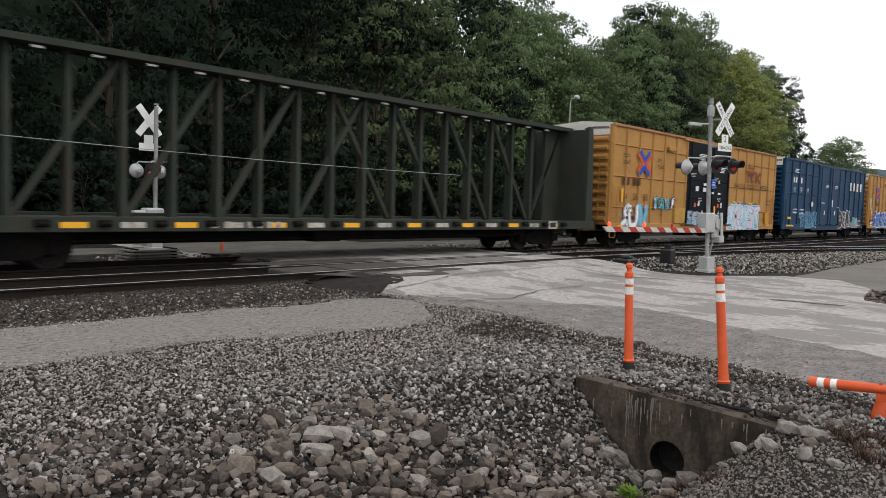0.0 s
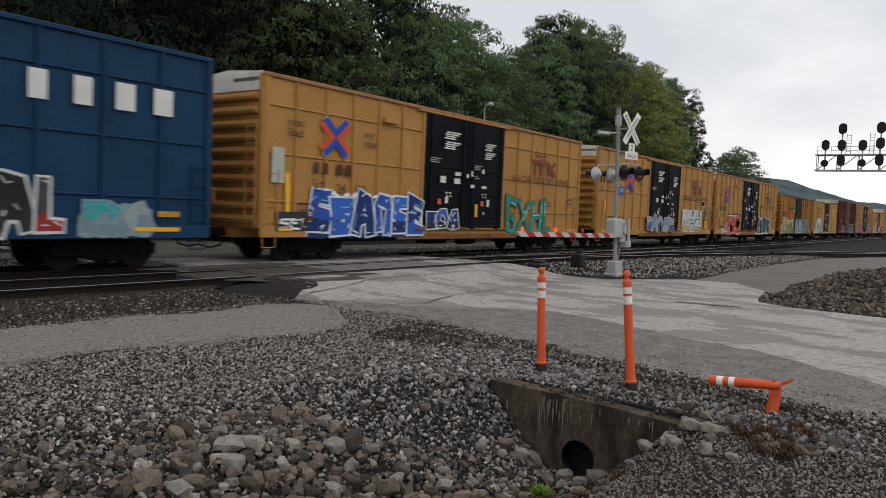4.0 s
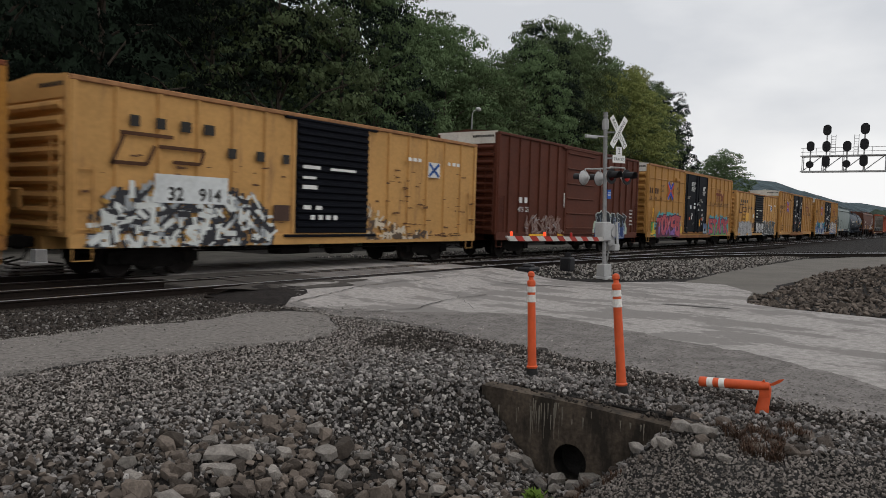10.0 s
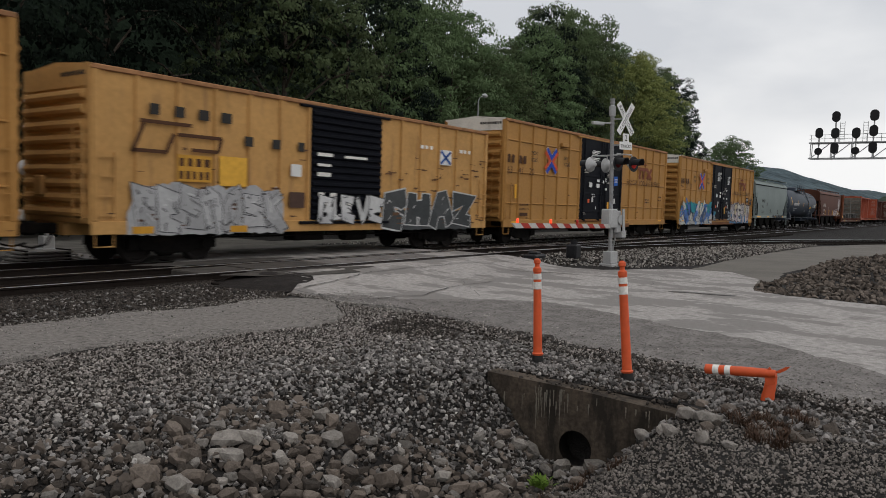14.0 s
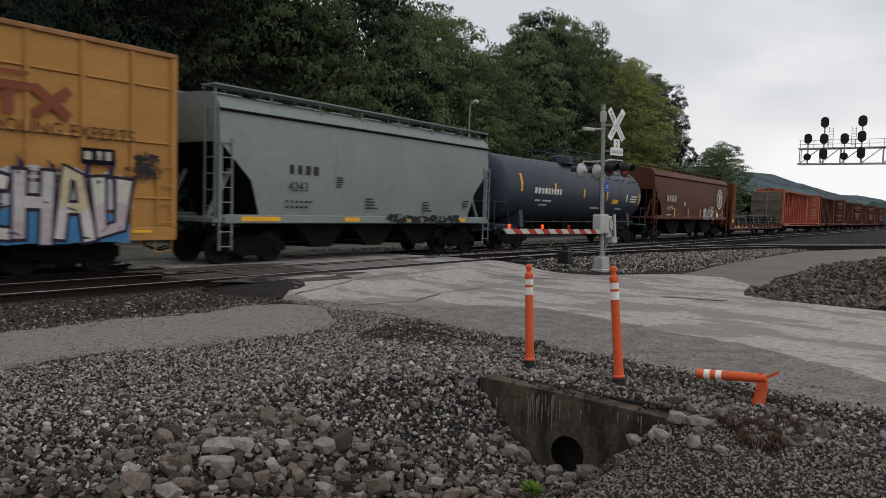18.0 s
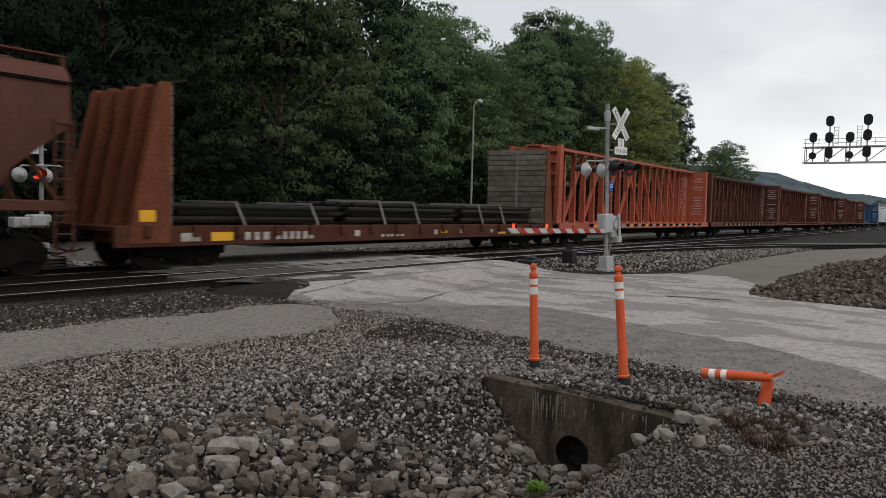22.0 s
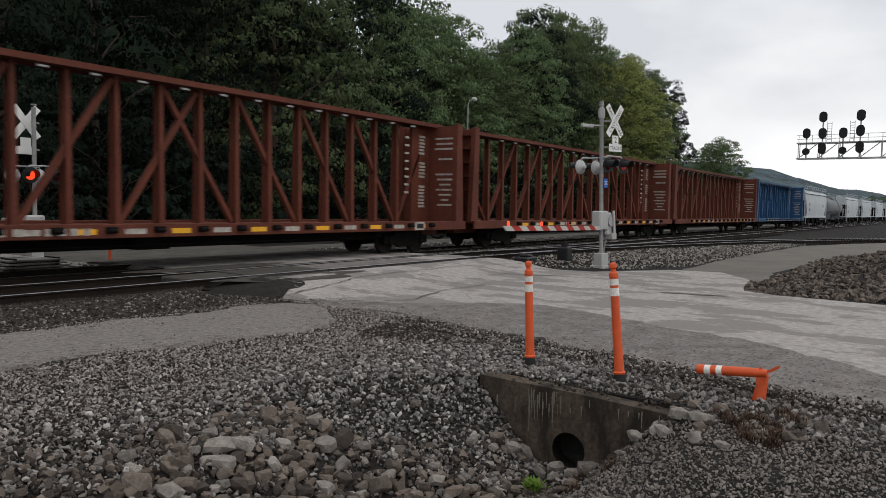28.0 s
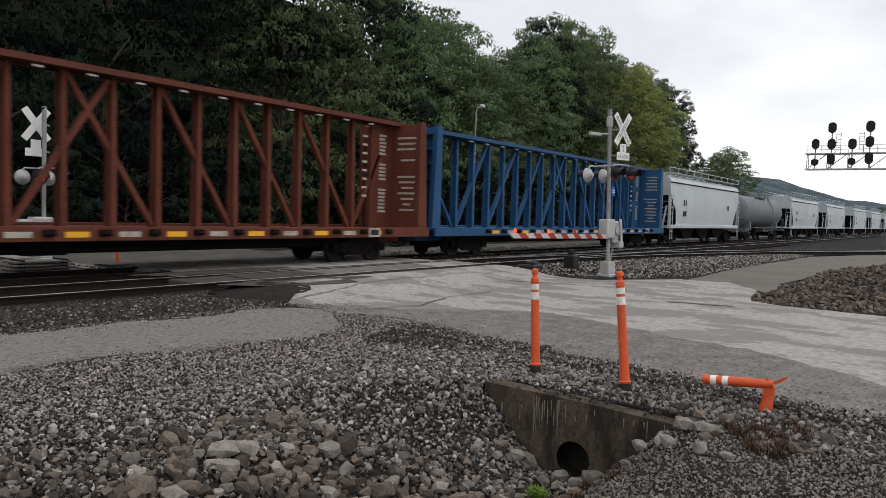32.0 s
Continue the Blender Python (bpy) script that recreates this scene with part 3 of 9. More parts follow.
def words(text, size, shear=0.0, bold=0.0, align="LEFT", space=1.0):
    """A flat mesh of letters in the built-in font, in the x-z plane, facing -y, starting at the origin."""
    cu = bpy.data.curves.new("letters", "FONT")
    cu.body, cu.size, cu.shear, cu.offset, cu.align_x, cu.space_character, cu.resolution_u = text, size, shear, bold, align, space, 3
    tmp = bpy.data.objects.new("letters", cu)
    me = bpy.data.meshes.new_from_object(tmp)
    bpy.data.objects.remove(tmp)
    me.transform(Matrix.Rotation(radians(90), 4, "X"))
    me.materials.clear()
    return me


def bars(b, x, z, n, w, h, gap, y, slot=0, jig=0.0, rnd=random):
    """A row of plain blocks where writing stands that is not spelled out."""
    for i in range(n):
        ww = w * (1 - jig * rnd.random())
        b.box(x, x + ww, y - 0.002, y + 0.002, z, z + h, slot=slot)
        x += w + gap
    return b


# ---- ground ----
def ramp_step(t):
    return max(0.0, min(1.0, t))


def smooth_step(t):
    t = max(0.0, min(1.0, t))
    return t * t * (3 - 2 * t)


def lump(x, y, s, seed=0.0):
    return noise.noise(Vector((x * s, y * s, seed)))


def ground_z(x, y):
    """Height of the ground: flat by the road, a ditch that leads to the culvert, a heap of rock, shallow beds under the tracks."""
    z = -0.19
    ditch = 0.0
    if x < 7.27:
        wide = ramp_step((7.2 - x) / 2.2)
        left = 1 - 0.5 * smooth_step((y - 3.60) / (0.85 + 1.5 * wide)) - 0.5 * ramp_step((y - 3.60) / (0.85 + 1.5 * wide))
        right = 1 - 0.5 * smooth_step((3.15 - y) / (1.0 + 0.9 * wide)) - 0.5 * ramp_step((3.15 - y) / (1.0 + 0.9 * wide))
        depth = 0.86 - 0.02 * (7.2 - x)
        ditch = depth * min(left, right) * smooth_step((x + 9) / 6)
    z -= ditch
    if y < 8.2 and x < 9:
        z += 0.06 * math.exp(-((x - 5.0) ** 2 + (y - 6.6) ** 2) / 3.0)
    heap = math.exp(-(((x - 28) / 5.0) ** 2 + ((y - 1.2) / 2.3) ** 2))
    z += 0.75 * heap
    if y > 10.6:
        z -= 0.03 * smooth_step((y - 10.6) / 1.0)
    if abs(x) < 60 and -20 < y < 45:
        z += 0.03 * lump(x, y, 0.9) * (1 if y < 11 else 0.4) + 0.012 * lump(x, y, 3.1, 4.0)
    return z


def graded(lo, hi, fine_lo, fine_hi, step, grow=1.25):
    """Grid lines: even between fine_lo and fine_hi, wider and wider beyond."""
    out = list(np.arange(fine_lo, fine_hi + 1e-6, step))
    d, v = step, fine_hi
    while v < hi:
        d *= grow
        v += d
        out.append(min(v, hi))
    d, v = step, fine_lo
    while v > lo:
        d *= grow
        v -= d
        out.insert(0, max(v, lo))
    return out


def sheet(xs, ys, zf):
    b = Build()
    b.v = [(x, y, zf(x, y)) for x in xs for y in ys]
    n = len(ys)
    b.f = [(i * n + j, (i + 1) * n + j, (i + 1) * n + j + 1, i * n + j + 1) for i in range(len(xs) - 1) for j in range(n - 1)]
    b.s = [0] * len(b.f)
    return b


gx = graded(-2500, 3500, -4, 12, 0.10)
gx = [v for v in gx if not 7.16 < v < 7.30] + [7.18, 7.26, 7.28]
gx.sort()
thing("ground", "grey gravel and dirt ground with a ditch", "ground", kind="structure", b=sheet(gx, graded(-2500, 3000, -1, 9, 0.10), ground_z), mats="gravel", smooth=True)

# ---- roads ----
def between(table, t):
    """Reads a value from rows of (place, value), straight between rows."""
    if t <= table[0][0]:
        return table[0][1]
    for (a, p), (b, q) in zip(table, table[1:]):
        if t <= b:
            return p + (q - p) * (t - a) / (b - a)
    return table[-1][1]


def ribbon(name, label, material_name, along, lo, hi, zf, cols=30, step=0.3, rag=0.12, thick=0.12, axis="y", seed=1.0):
    """A paved strip with uneven edges: rows along an axis, from lo(t) to hi(t) across it."""
    b = Build()
    ts = list(np.arange(along[0], along[1] + 1e-6, step))
    rows = []
    for t in ts:
        p = between(lo, t) + rag * (lump(t, seed, 1.1, seed) + 0.6 * lump(t, seed, 4.0, seed + 3))
        q = between(hi, t) + rag * (lump(t, seed + 9, 1.1, seed) + 0.6 * lump(t, seed + 9, 4.0, seed + 5))
        row = []
        for i in range(cols + 1):
            u = p + (q - p) * i / cols
            x, y = (u, t) if axis == "y" else (t, u)
            drop = thick if i in (0, cols) else 0.0
            row.append((x, y, zf(x, y) - drop + 0.006 * lump(x, y, 1.3, seed)))
        rows.append(row)
    b.v = [p for r in rows for p in r]
    n = cols + 1
    b.f = [((j * n + i), (j * n + i + 1), ((j + 1) * n + i + 1), ((j + 1) * n + i)) for j in range(len(ts) - 1) for i in range(cols)]
    if axis == "x":
        b.f = [q[::-1] for q in b.f]
    b.s = [0] * len(b.f)
    return thing(name, label, "road", kind="structure", b=b, mats=material_name, smooth=True)


def road_z(x, y):
    """The road climbs a little to the rails and falls again beyond them."""
    z = -0.14 + 0.17 * smooth_step((y - 10.2) / 2.6)
    return z - 0.02 * smooth_step((y - 15) / 2) - 0.16 * smooth_step((y - 19.0) / 3)


road = ribbon("road", "worn grey asphalt road over the tracks", "asphalt", (-14, 34), [(-14, 8.0), (0.5, 8.2), (2.6, 8.75), (5.0, 8.95), (7.2, 9.7), (8.7, 9.7), (11.2, 10.2), (12.6, 11.2), (34, 11.2)],
       [(-14, 16.6), (1.2, 18.1), (3.4, 18.3), (4.3, 18.9), (4.8, 22.0), (6.0, 23.8), (7.5, 23.6), (9.0, 20.9), (9.9, 20.7), (11.8, 21.4), (34, 21.0)], road_z, cols=46, step=0.2, seed=2.0)
ribbon("road_access_west", "pale sandy asphalt lane beside the track", "asphalt_old", (-40, 9.9), [(-40, 8.5), (5.0, 8.5), (5.7, 8.32), (6.5, 8.25), (7.2, 7.92), (7.9, 7.9), (8.7, 8.22), (9.3, 8.85), (9.7, 9.35), (9.9, 9.65)],
       [(-40, 11.05), (5.6, 11.0), (6.4, 10.86), (7.2, 10.68), (8.4, 10.72), (9.0, 10.66), (9.6, 10.45), (9.9, 9.85)], lambda x, y: -0.155, cols=26, step=0.06, rag=0.2, axis="x", seed=5.0)
ribbon("road_access_east", "grey packed dirt lane beside the track", "dirt_road", (18.6, 130), [(18.6, 4.6), (20, 4.4), (24, 4.1), (36, 4.2), (46, 3.0), (60, -2), (130, -40)],
       [(18.6, 7.2), (22, 7.5), (26, 7.6), (36, 7.7), (45, 7.6), (52, 6.0), (66, 0.5), (130, -34)], lambda x, y: -0.15 + 0.05 * smooth_step((x - 24) / 6), cols=14, step=0.4, axis="x", seed=7.0)
ribbon("road_far", "dusty grey lane behind the tracks", "asphalt_grey", (-60, 140), [(-60, 22.6), (140, 22.8)], [(-60, 24.6), (140, 24.8)], lambda x, y: -0.16, cols=10, step=0.8, axis="x", seed=11.0)


ribbon("road_shoulder", "dark pitted asphalt along the edge of the road", "shoulder", (-14, 10.4), [(-14, 8.05), (0.5, 8.25), (2.6, 8.8), (5.0, 9.0), (7.2, 9.75), (9.2, 9.85), (10.4, 10.1)],
       [(-14, 9.2), (0.7, 10.1), (1.9, 11.0), (2.9, 11.6), (3.7, 11.7), (5.2, 12.4), (6.5, 12.8), (7.6, 12.2), (9.0, 11.0), (10.4, 10.3)], lambda x, y: road_z(x, y) + 0.008, cols=12, step=0.12, rag=0.3, thick=0.008, seed=21.0)


ribbon("road_far_approach", "dusty dark grey asphalt beyond the tracks", "asphalt_grey", (18.9, 34), [(18.9, 11.0), (22, 11.6), (34, 11.4)], [(18.9, 21.1), (22, 21.3), (34, 20.8)], lambda x, y: road_z(x, y) + 0.010, cols=24, step=0.3, rag=0.25, thick=0.010, seed=33.0)


VERGE_LOW = [(-6, 7.6), (0.4, 7.9), (1.6, 8.2), (2.4, 8.3), (3.4, 8.45), (4.2, 8.6), (5.3, 8.85), (6.5, 9.15), (7.6, 9.55)]
VERGE_HIGH = [(-6, 8.3), (0.4, 8.45), (1.6, 8.55), (2.4, 8.8), (3.4, 9.05), (4.2, 9.15), (5.3, 9.4), (6.5, 9.65), (7.6, 9.75)]
ribbon("verge", "damp dark soil and grit along the crumbling road edge", "damp_soil", (-6, 7.6), VERGE_LOW,
       VERGE_HIGH, lambda x, y: -0.128 if x > 8.9 else -0.138, cols=10, step=0.06, rag=0.3, thick=0.06, seed=51.0)


def blotch(name, label, material_name, x, y, rx, ry, z, turn=0.0, seed=0.0, n=110, rough=0.25, parent=None):
    """A flat patch with an uneven outline."""
    b = Build()
    pts = []
    for i in range(n):
        a = 2 * math.pi * i / n
        r = 1 + rough * (lump(math.cos(a) * 1.5, math.sin(a) * 1.5, 1, seed) + 0.35 * lump(math.cos(a) * 3, math.sin(a) * 3, 1, seed + 2))
        u, w = rx * r * math.cos(a), ry * r * math.sin(a)
        px, py = x + u * math.cos(turn) - w * math.sin(turn), y + u * math.sin(turn) + w * math.cos(turn)
        pts.append((px, py, road_z(px, py) + z))
    b.add(pts, [tuple(range(n))])
    return part(name, b, material_name, parent or road, label)


def seam(pts, w, seed, parent=None, z=0.010, mat="tar", name="crack"):
    """A crack or tar line of uneven width on the road."""
    b = Build()
    fine = []
    for (x0, y0), (x1, y1) in zip(pts, pts[1:]):
        k = max(2, int(math.hypot(x1 - x0, y1 - y0) / 0.18))
        fine += [(x0 + (x1 - x0) * i / k, y0 + (y1 - y0) * i / k) for i in range(k)]
    fine.append(pts[-1])
    left, right = [], []
    for i, (x, y) in enumerate(fine):
        a, c = fine[max(0, i - 1)], fine[min(len(fine) - 1, i + 1)]
        d = Vector((c[0] - a[0], c[1] - a[1])).normalized()
        o = 0.10 * lump(x, y, 2.2, seed)
        ww = w * (0.55 + 0.9 * abs(lump(x, y, 5, seed + 1)))
        cx, cy = x - d.y * o, y + d.x * o
        left.append((cx - d.y * ww, cy + d.x * ww, road_z(cx, cy) + z))
        right.append((cx + d.y * ww, cy - d.x * ww, road_z(cx, cy) + z))
    n = len(left)
    b.add(left + right, [(i, n + i, n + i + 1, i + 1) for i in range(n - 1)])
    return part(name, b, mat, parent or road)


def fillet_z(x, y):
    """Height of the rounded black asphalt that ramps up to the crossing."""
    u = math.hypot((x - 10.7) / 1.3, (y - 12.35) / 1.15)
    rise = 0.05 + (road_z(x, y) + 0.165) * smooth_step((x - 9.3) / 1.5)
    return -0.21 + rise * min(1.0, max(0.0, (1.06 - u) / 0.3)) ** 0.6 + 0.02 * lump(x, y, 2.5) * (1.2 - u) + 0.008 * lump(x, y, 9)


# patches, seams and damp streaks of the road
fillet = Build()
rings, around = 22, 72
for j in range(rings + 1):
    for i in range(around):
        t = 2 * math.pi * i / around
        u = j / rings
        r = 1 + 0.16 * lump(math.cos(t) * 1.3, math.sin(t) * 1.3, 1, 7.0)
        px, py = 10.7 + 1.35 * r * u * math.cos(t) - 0.1 * u * math.sin(t), 12.35 + 1.18 * r * u * math.sin(t)
        fillet.v.append((px, py, fillet_z(px, py)))
fillet.f = [(j * around + i, (j + 1) * around + i, (j + 1) * around + (i + 1) % around, j * around + (i + 1) % around) for j in range(rings) for i in range(around)]
fillet.s = [0] * len(fillet.f)
blotch("asphalt_patch", "dark asphalt patch before the rails", "asphalt_dark", 12.0, 12.66, 1.9, 0.62, 0.011, -0.10, 41.0, rough=0.4)
blotch("asphalt_patch", "dark asphalt patch between the tracks", "asphalt_dark", 12.0, 15.75, 2.1, 0.62, 0.013, 0.0, 43.0, rough=0.35)
part("asphalt_fillet", fillet, "asphalt_black", road, "black asphalt fillet at the edge of the crossing", smooth=True)
for i, (pts, w) in enumerate([([(16.6, 5.6), (17.0, 4.2)], 0.10), ([(18.0, 10.6), (18.6, 9.0)], 0.07)]):
    seam(pts, w, 40.0 + i, z=0.014, mat="wet", name="damp_streak")
for i, (pts, w) in enumerate([([(10.1, 11.0), (10.2, 9.3), (11.6, 8.9), (13.4, 9.4), (15.0, 9.3)], 0.022), ([(9.9, 8.6), (9.9, 7.4), (9.5, 6.2)], 0.03), ([(12.4, 8.0), (14.6, 10.0), (16.6, 10.4)], 0.006),
                              ([(9.3, 3.4), (10.4, 3.9), (11.2, 4.0)], 0.004), ([(11.0, 1.0), (11.6, 2.6), (11.4, 3.6)], 0.004), ([(10.4, 11.0), (13.5, 11.9), (17.5, 12.0), (21.0, 11.5)], 0.02),
                              ([(17.0, 6.2), (18.5, 6.6), (20.4, 6.9)], 0.005)]):
    seam(pts, w, 60.0 + i, z=0.018)

# ---- tracks ----
NEAR_Y, TRAIN_Y, GAUGE = 14.12, 17.6, 1.435


def rail_shape():
    """The outline of a rail, foot to head, top at 0."""
    half = [(0.07, -0.172), (0.07, -0.158), (0.012, -0.14), (0.009, -0.05), (0.036, -0.036), (0.036, -0.006), (0.028, 0.0)]
    return [(x, z) for x, z in half] + [(-x, z) for x, z in half[::-1]]


def rail_along(pts):
    """A rail swept along points (x, y, z)."""
    shape = rail_shape()
    b = Build()
    n = len(shape)
    for i, p in enumerate(pts):
        a, c = Vector(pts[max(0, i - 1)]), Vector(pts[min(len(pts) - 1, i + 1)])
        d = (c - a).normalized()
        side = Vector((d.y, -d.x, 0))
        b.v += [tuple(Vector(p) + side * u + Vector((0, 0, w))) for u, w in shape]
    for i in range(len(pts) - 1):
        for j in range(n):
            k = (j + 1) % n
            b.f.append((i * n + j, i * n + k, (i + 1) * n + k, (i + 1) * n + j))
            b.s.append(1 if j in (5, 6, 7) else 0)
    return b


SLEEPER = Build().box(-0.115, 0.115, -1.28, 1.28, -0.2, 0.0, 0.015).mesh("sleeper")


def track(name, label, path, z, ties, skip=()):
    """A track along path(s), for s along x: two rails and its sleepers."""
    t = thing(name, label, "railway track", kind="structure")
    ss = list(np.arange(path[0], path[1] + 0.1, 4.0 if path[2] is None else 1.5))
    for side in (-1, 1):
        pts = []
        for s in ss:
            y = path[2](s) if path[2] else path[3]
            dy = (path[2](s + 0.1) - path[2](s - 0.1)) / 0.2 if path[2] else 0.0
            k = math.hypot(1, dy)
            pts.append((s - side * dy / k * (GAUGE / 2 + 0.035), y + side * (GAUGE / 2 + 0.035) / k, z))
        part("rail", rail_along(pts), ["rail", "rail_top"], t, smooth=True)
    for s in np.arange(ties[0], ties[1], 0.56):
        if any(a < s < b for a, b in skip):
            continue
        y = path[2](s) if path[2] else path[3]
        dy = (path[2](s + 0.1) - path[2](s - 0.1)) / 0.2 if path[2] else 0.0
        j = 0.06 * lump(s, y, 3.0)
        part("sleeper", SLEEPER, "tie", t, m=pose(s + j, y + 0.7 * j, z - 0.175 + 0.02 * j, 0, 0, math.degrees(math.atan(dy)) + 12 * j))
    return t


track("track_near", "empty near railway track with rusty rails", (-120, 500, None, NEAR_Y), 0.06, (2, 70), [(11.3, 21.2)])
track("track_train", "railway track that the train runs on", (-200, 900, None, TRAIN_Y), 0.0, (2, 66), [(11.3, 21.2)])
siding_rows = [(24, 14.12), (30, 13.5), (36, 12.6), (42, 11.3), (48, 9.6), (52, 8.0), (56, 6.2), (60, 4.0), (64, 1.4), (68, -1.6), (72, -5.0)]
track("track_siding", "siding that curves away from the near track", (24, 72, lambda s: between(siding_rows, s)), 0.055, (34, 66))

# dark strip under the rails that carries painted shade
ribbon("track_bed", "near-black bed under the rails with shade put in its colour", "oily_bed", (-60, 11.2), [(-60, 12.75), (11.2, 12.75)], [(-60, 19.4), (11.2, 19.4)], lambda x, y: -0.155, cols=20, step=0.4, rag=0.1, thick=0.03, axis="x", seed=61.0)

# level crossing: flangeways beside the rails
crossing = thing("level_crossing", "asphalt level crossing panels between the rails", "crossing", kind="structure")
for yc, z in ((NEAR_Y, 0.06), (TRAIN_Y, 0.0)):
    for k in range(4):
        part("panel", Build().box(11.35 + 2.45 * k, 13.79 + 2.45 * k, yc - 0.64, yc + 0.64, -0.25, z - 0.012 - 0.004 * (k % 2), 0.01), ("asphalt_dark", "shoulder", "shoulder", "asphalt")[k], crossing)
    if z > 0.03:
        part("panel", Build().box(9.85, 11.33, yc - 0.64, yc + 0.64, -0.25, z - 0.03, 0.03), "asphalt_dark", crossing, "dark asphalt between the rails")
    for side in (-1, 1):
        y0 = yc + side * 0.86
        part("panel", Build().box(11.35, 21.15, min(y0, y0 + side * 0.22), max(y0, y0 + side * 0.22), -0.25, z - 0.012, 0.01), "asphalt_black", crossing, "black rubber flangeway panel")

# ---- culvert ----
culvert = thing("culvert", "stained concrete culvert headwall with a round pipe", "culvert", m=pose(7.2, 3.3, 0))
hw = Build()
# the wall in two halves round the pipe
left_half = [(0.0, -1.6), (1.12, -1.6), (1.12, -0.17), (0.0, -0.19)] + [(0.0 + 0.19 * math.cos(math.radians(a)), -0.82 + 0.19 * math.sin(math.radians(a))) for a in range(90, -91, -15)]
right_half = [(0.0, -0.19), (-1.25, -0.25), (-1.25, -1.6), (0.0, -1.6)] + [(0.0 + 0.19 * math.cos(math.radians(a)), -0.82 + 0.19 * math.sin(math.radians(a))) for a in range(270, 89, -15)]
hw.prism(left_half, "x", -0.14, 0.09)
hw.prism(right_half, "x", -0.14, 0.09)
part("headwall", hw, "concrete", culvert)
pipe = Build()
ring = 24
for r0, r1, x0, x1 in ((0.19, 0.19, -0.13, 4.0),):
    v = [(x, r0 * math.cos(2 * math.pi * i / ring), -0.82 + r0 * math.sin(2 * math.pi * i / ring)) for x in (x0, x1) for i in range(ring)]
    pipe.add(v, [(i, ring + i, ring + (i + 1) % ring, (i + 1) % ring) for i in range(ring)] + [tuple(range(ring, 2 * ring))])
part("pipe", pipe, "rubber", culvert, "dark culvert pipe", smooth=True)
drip = random.Random(8)
for i in range(34):
    y = drip.gauss(0.30, 0.14) if i < 20 else drip.uniform(-1.0, 0.95)
    w, top, h = 0.005 + 0.014 * drip.random(), -0.2 - 0.16 * drip.random(), (0.10 + 0.30 * drip.random()) * (1.0 if i < 20 else 0.5)
    left_pts, right_pts = [], []
    for k in range(8):
        u = k / 7
        mid = y + 0.003 * lump(i, k, 0.7)
        ww = w * (1 - 0.75 * u) * (0.5 + 0.9 * abs(lump(k, i * 3.1, 0.9)))
        left_pts.append((-0.1425 - 0.0003 * i, mid - ww, top - h * u))
        right_pts.append((-0.1425 - 0.0003 * i, mid + ww, top - h * u))
    part("lime_streak", Build().add(left_pts + right_pts, [(k, k + 1, 8 + k + 1, 8 + k) for k in range(7)]), "limescale", culvert, "pale lime streak")


# ---- delineator posts ----
def post(name, x, y, z, tall, lean_x, lean_y, label):
    p = thing(name, label, "traffic post", m=pose(x, y, z, lean_x, lean_y, 0), group="orange posts by the culvert")
    part("base", Build().turned([(-0.06, 0.10), (0.0, 0.10), (0.02, 0.075), (0.10, 0.062), (0.11, 0.05)], n=16), "rubber", p, "black rubber foot", smooth=True)
    part("tube", Build().turned([(0.10, 0.062), (0.12, 0.07), (0.135, 0.056), (0.2, 0.053), (tall - 0.17, 0.046), (tall - 0.165, 0.052), (tall - 0.12, 0.050), (tall - 0.10, 0.030),
                                 (tall - 0.07, 0.028), (tall - 0.055, 0.042), (tall - 0.02, 0.040), (tall, 0.022), (tall + 0.003, 0.004)], n=18), "orange", p, smooth=True)
    for z0, z1 in ((tall - 0.255, tall - 0.185), (tall - 0.375, tall - 0.285)):
        part("band", Build().turned([(z0, 0.0515), (z1, 0.0495)], n=18), "reflector_white", p, "white reflective band", smooth=True)
    return p


post("traffic_post", 7.90, 4.23, -0.18, 1.28, -3.3, 0.8, "upright orange plastic delineator post with white bands")
post("traffic_post", 7.80, 3.04, -0.19, 1.35, -6.0, 1.0, "leaning orange plastic delineator post with white bands")
bent = thing("traffic_post", "broken orange delineator post folded over on the gravel", "traffic post", m=pose(8.06, 1.63, -0.17), group="orange posts by the culvert")
part("stub", Build().turned([(-0.05, 0.064), (0.03, 0.062), (0.05, 0.058), (0.20, 0.052), (0.25, 0.046)], n=16), "orange", bent, smooth=True, m=pose(0, 0, 0, 7, 4, 0) @ Matrix.Diagonal((0.8, 1.05, 1, 1)))
part("torn_flap", Build().prism([(-0.02, 0.0), (0.075, 0.0), (0.06, 0.14), (0.0, 0.19), (-0.03, 0.10)], "x", -0.006, 0.006), "orange", bent, "torn strip of orange plastic", m=pose(-0.03, -0.05, 0.15, -12, 0, 8))
part("torn_flap", Build().prism([(-0.05, 0.0), (0.03, -0.02), (-0.10, 0.07), (-0.15, 0.085), (-0.11, 0.04)], "x", -0.006, 0.006), "orange", bent, "torn strip of orange plastic", m=pose(-0.02, -0.06, 0.285, 0, 0, -10))
flop = Matrix.Translation((-0.02, -0.03, 0.265)) @ Vector((0.03, 0.78, -0.07)).to_track_quat("Z", "Y").to_matrix().to_4x4() @ Matrix.Diagonal((1.0, 0.9, 1, 1))
part("tube", Build().turned([(-0.04, 0.040), (0.03, 0.052), (0.25, 0.057), (0.46, 0.056), (0.55, 0.058), (0.60, 0.057), (0.63, 0.062), (0.67, 0.060), (0.675, 0.035)], n=16), "orange", bent, smooth=True, m=flop)
for z0, z1 in ((0.405, 0.465), (0.525, 0.59)):
    part("band", Build().turned([(z0, 0.0592), (z1, 0.0592)], n=16), "reflector_white", bent, "white reflective band", smooth=True, m=flop)


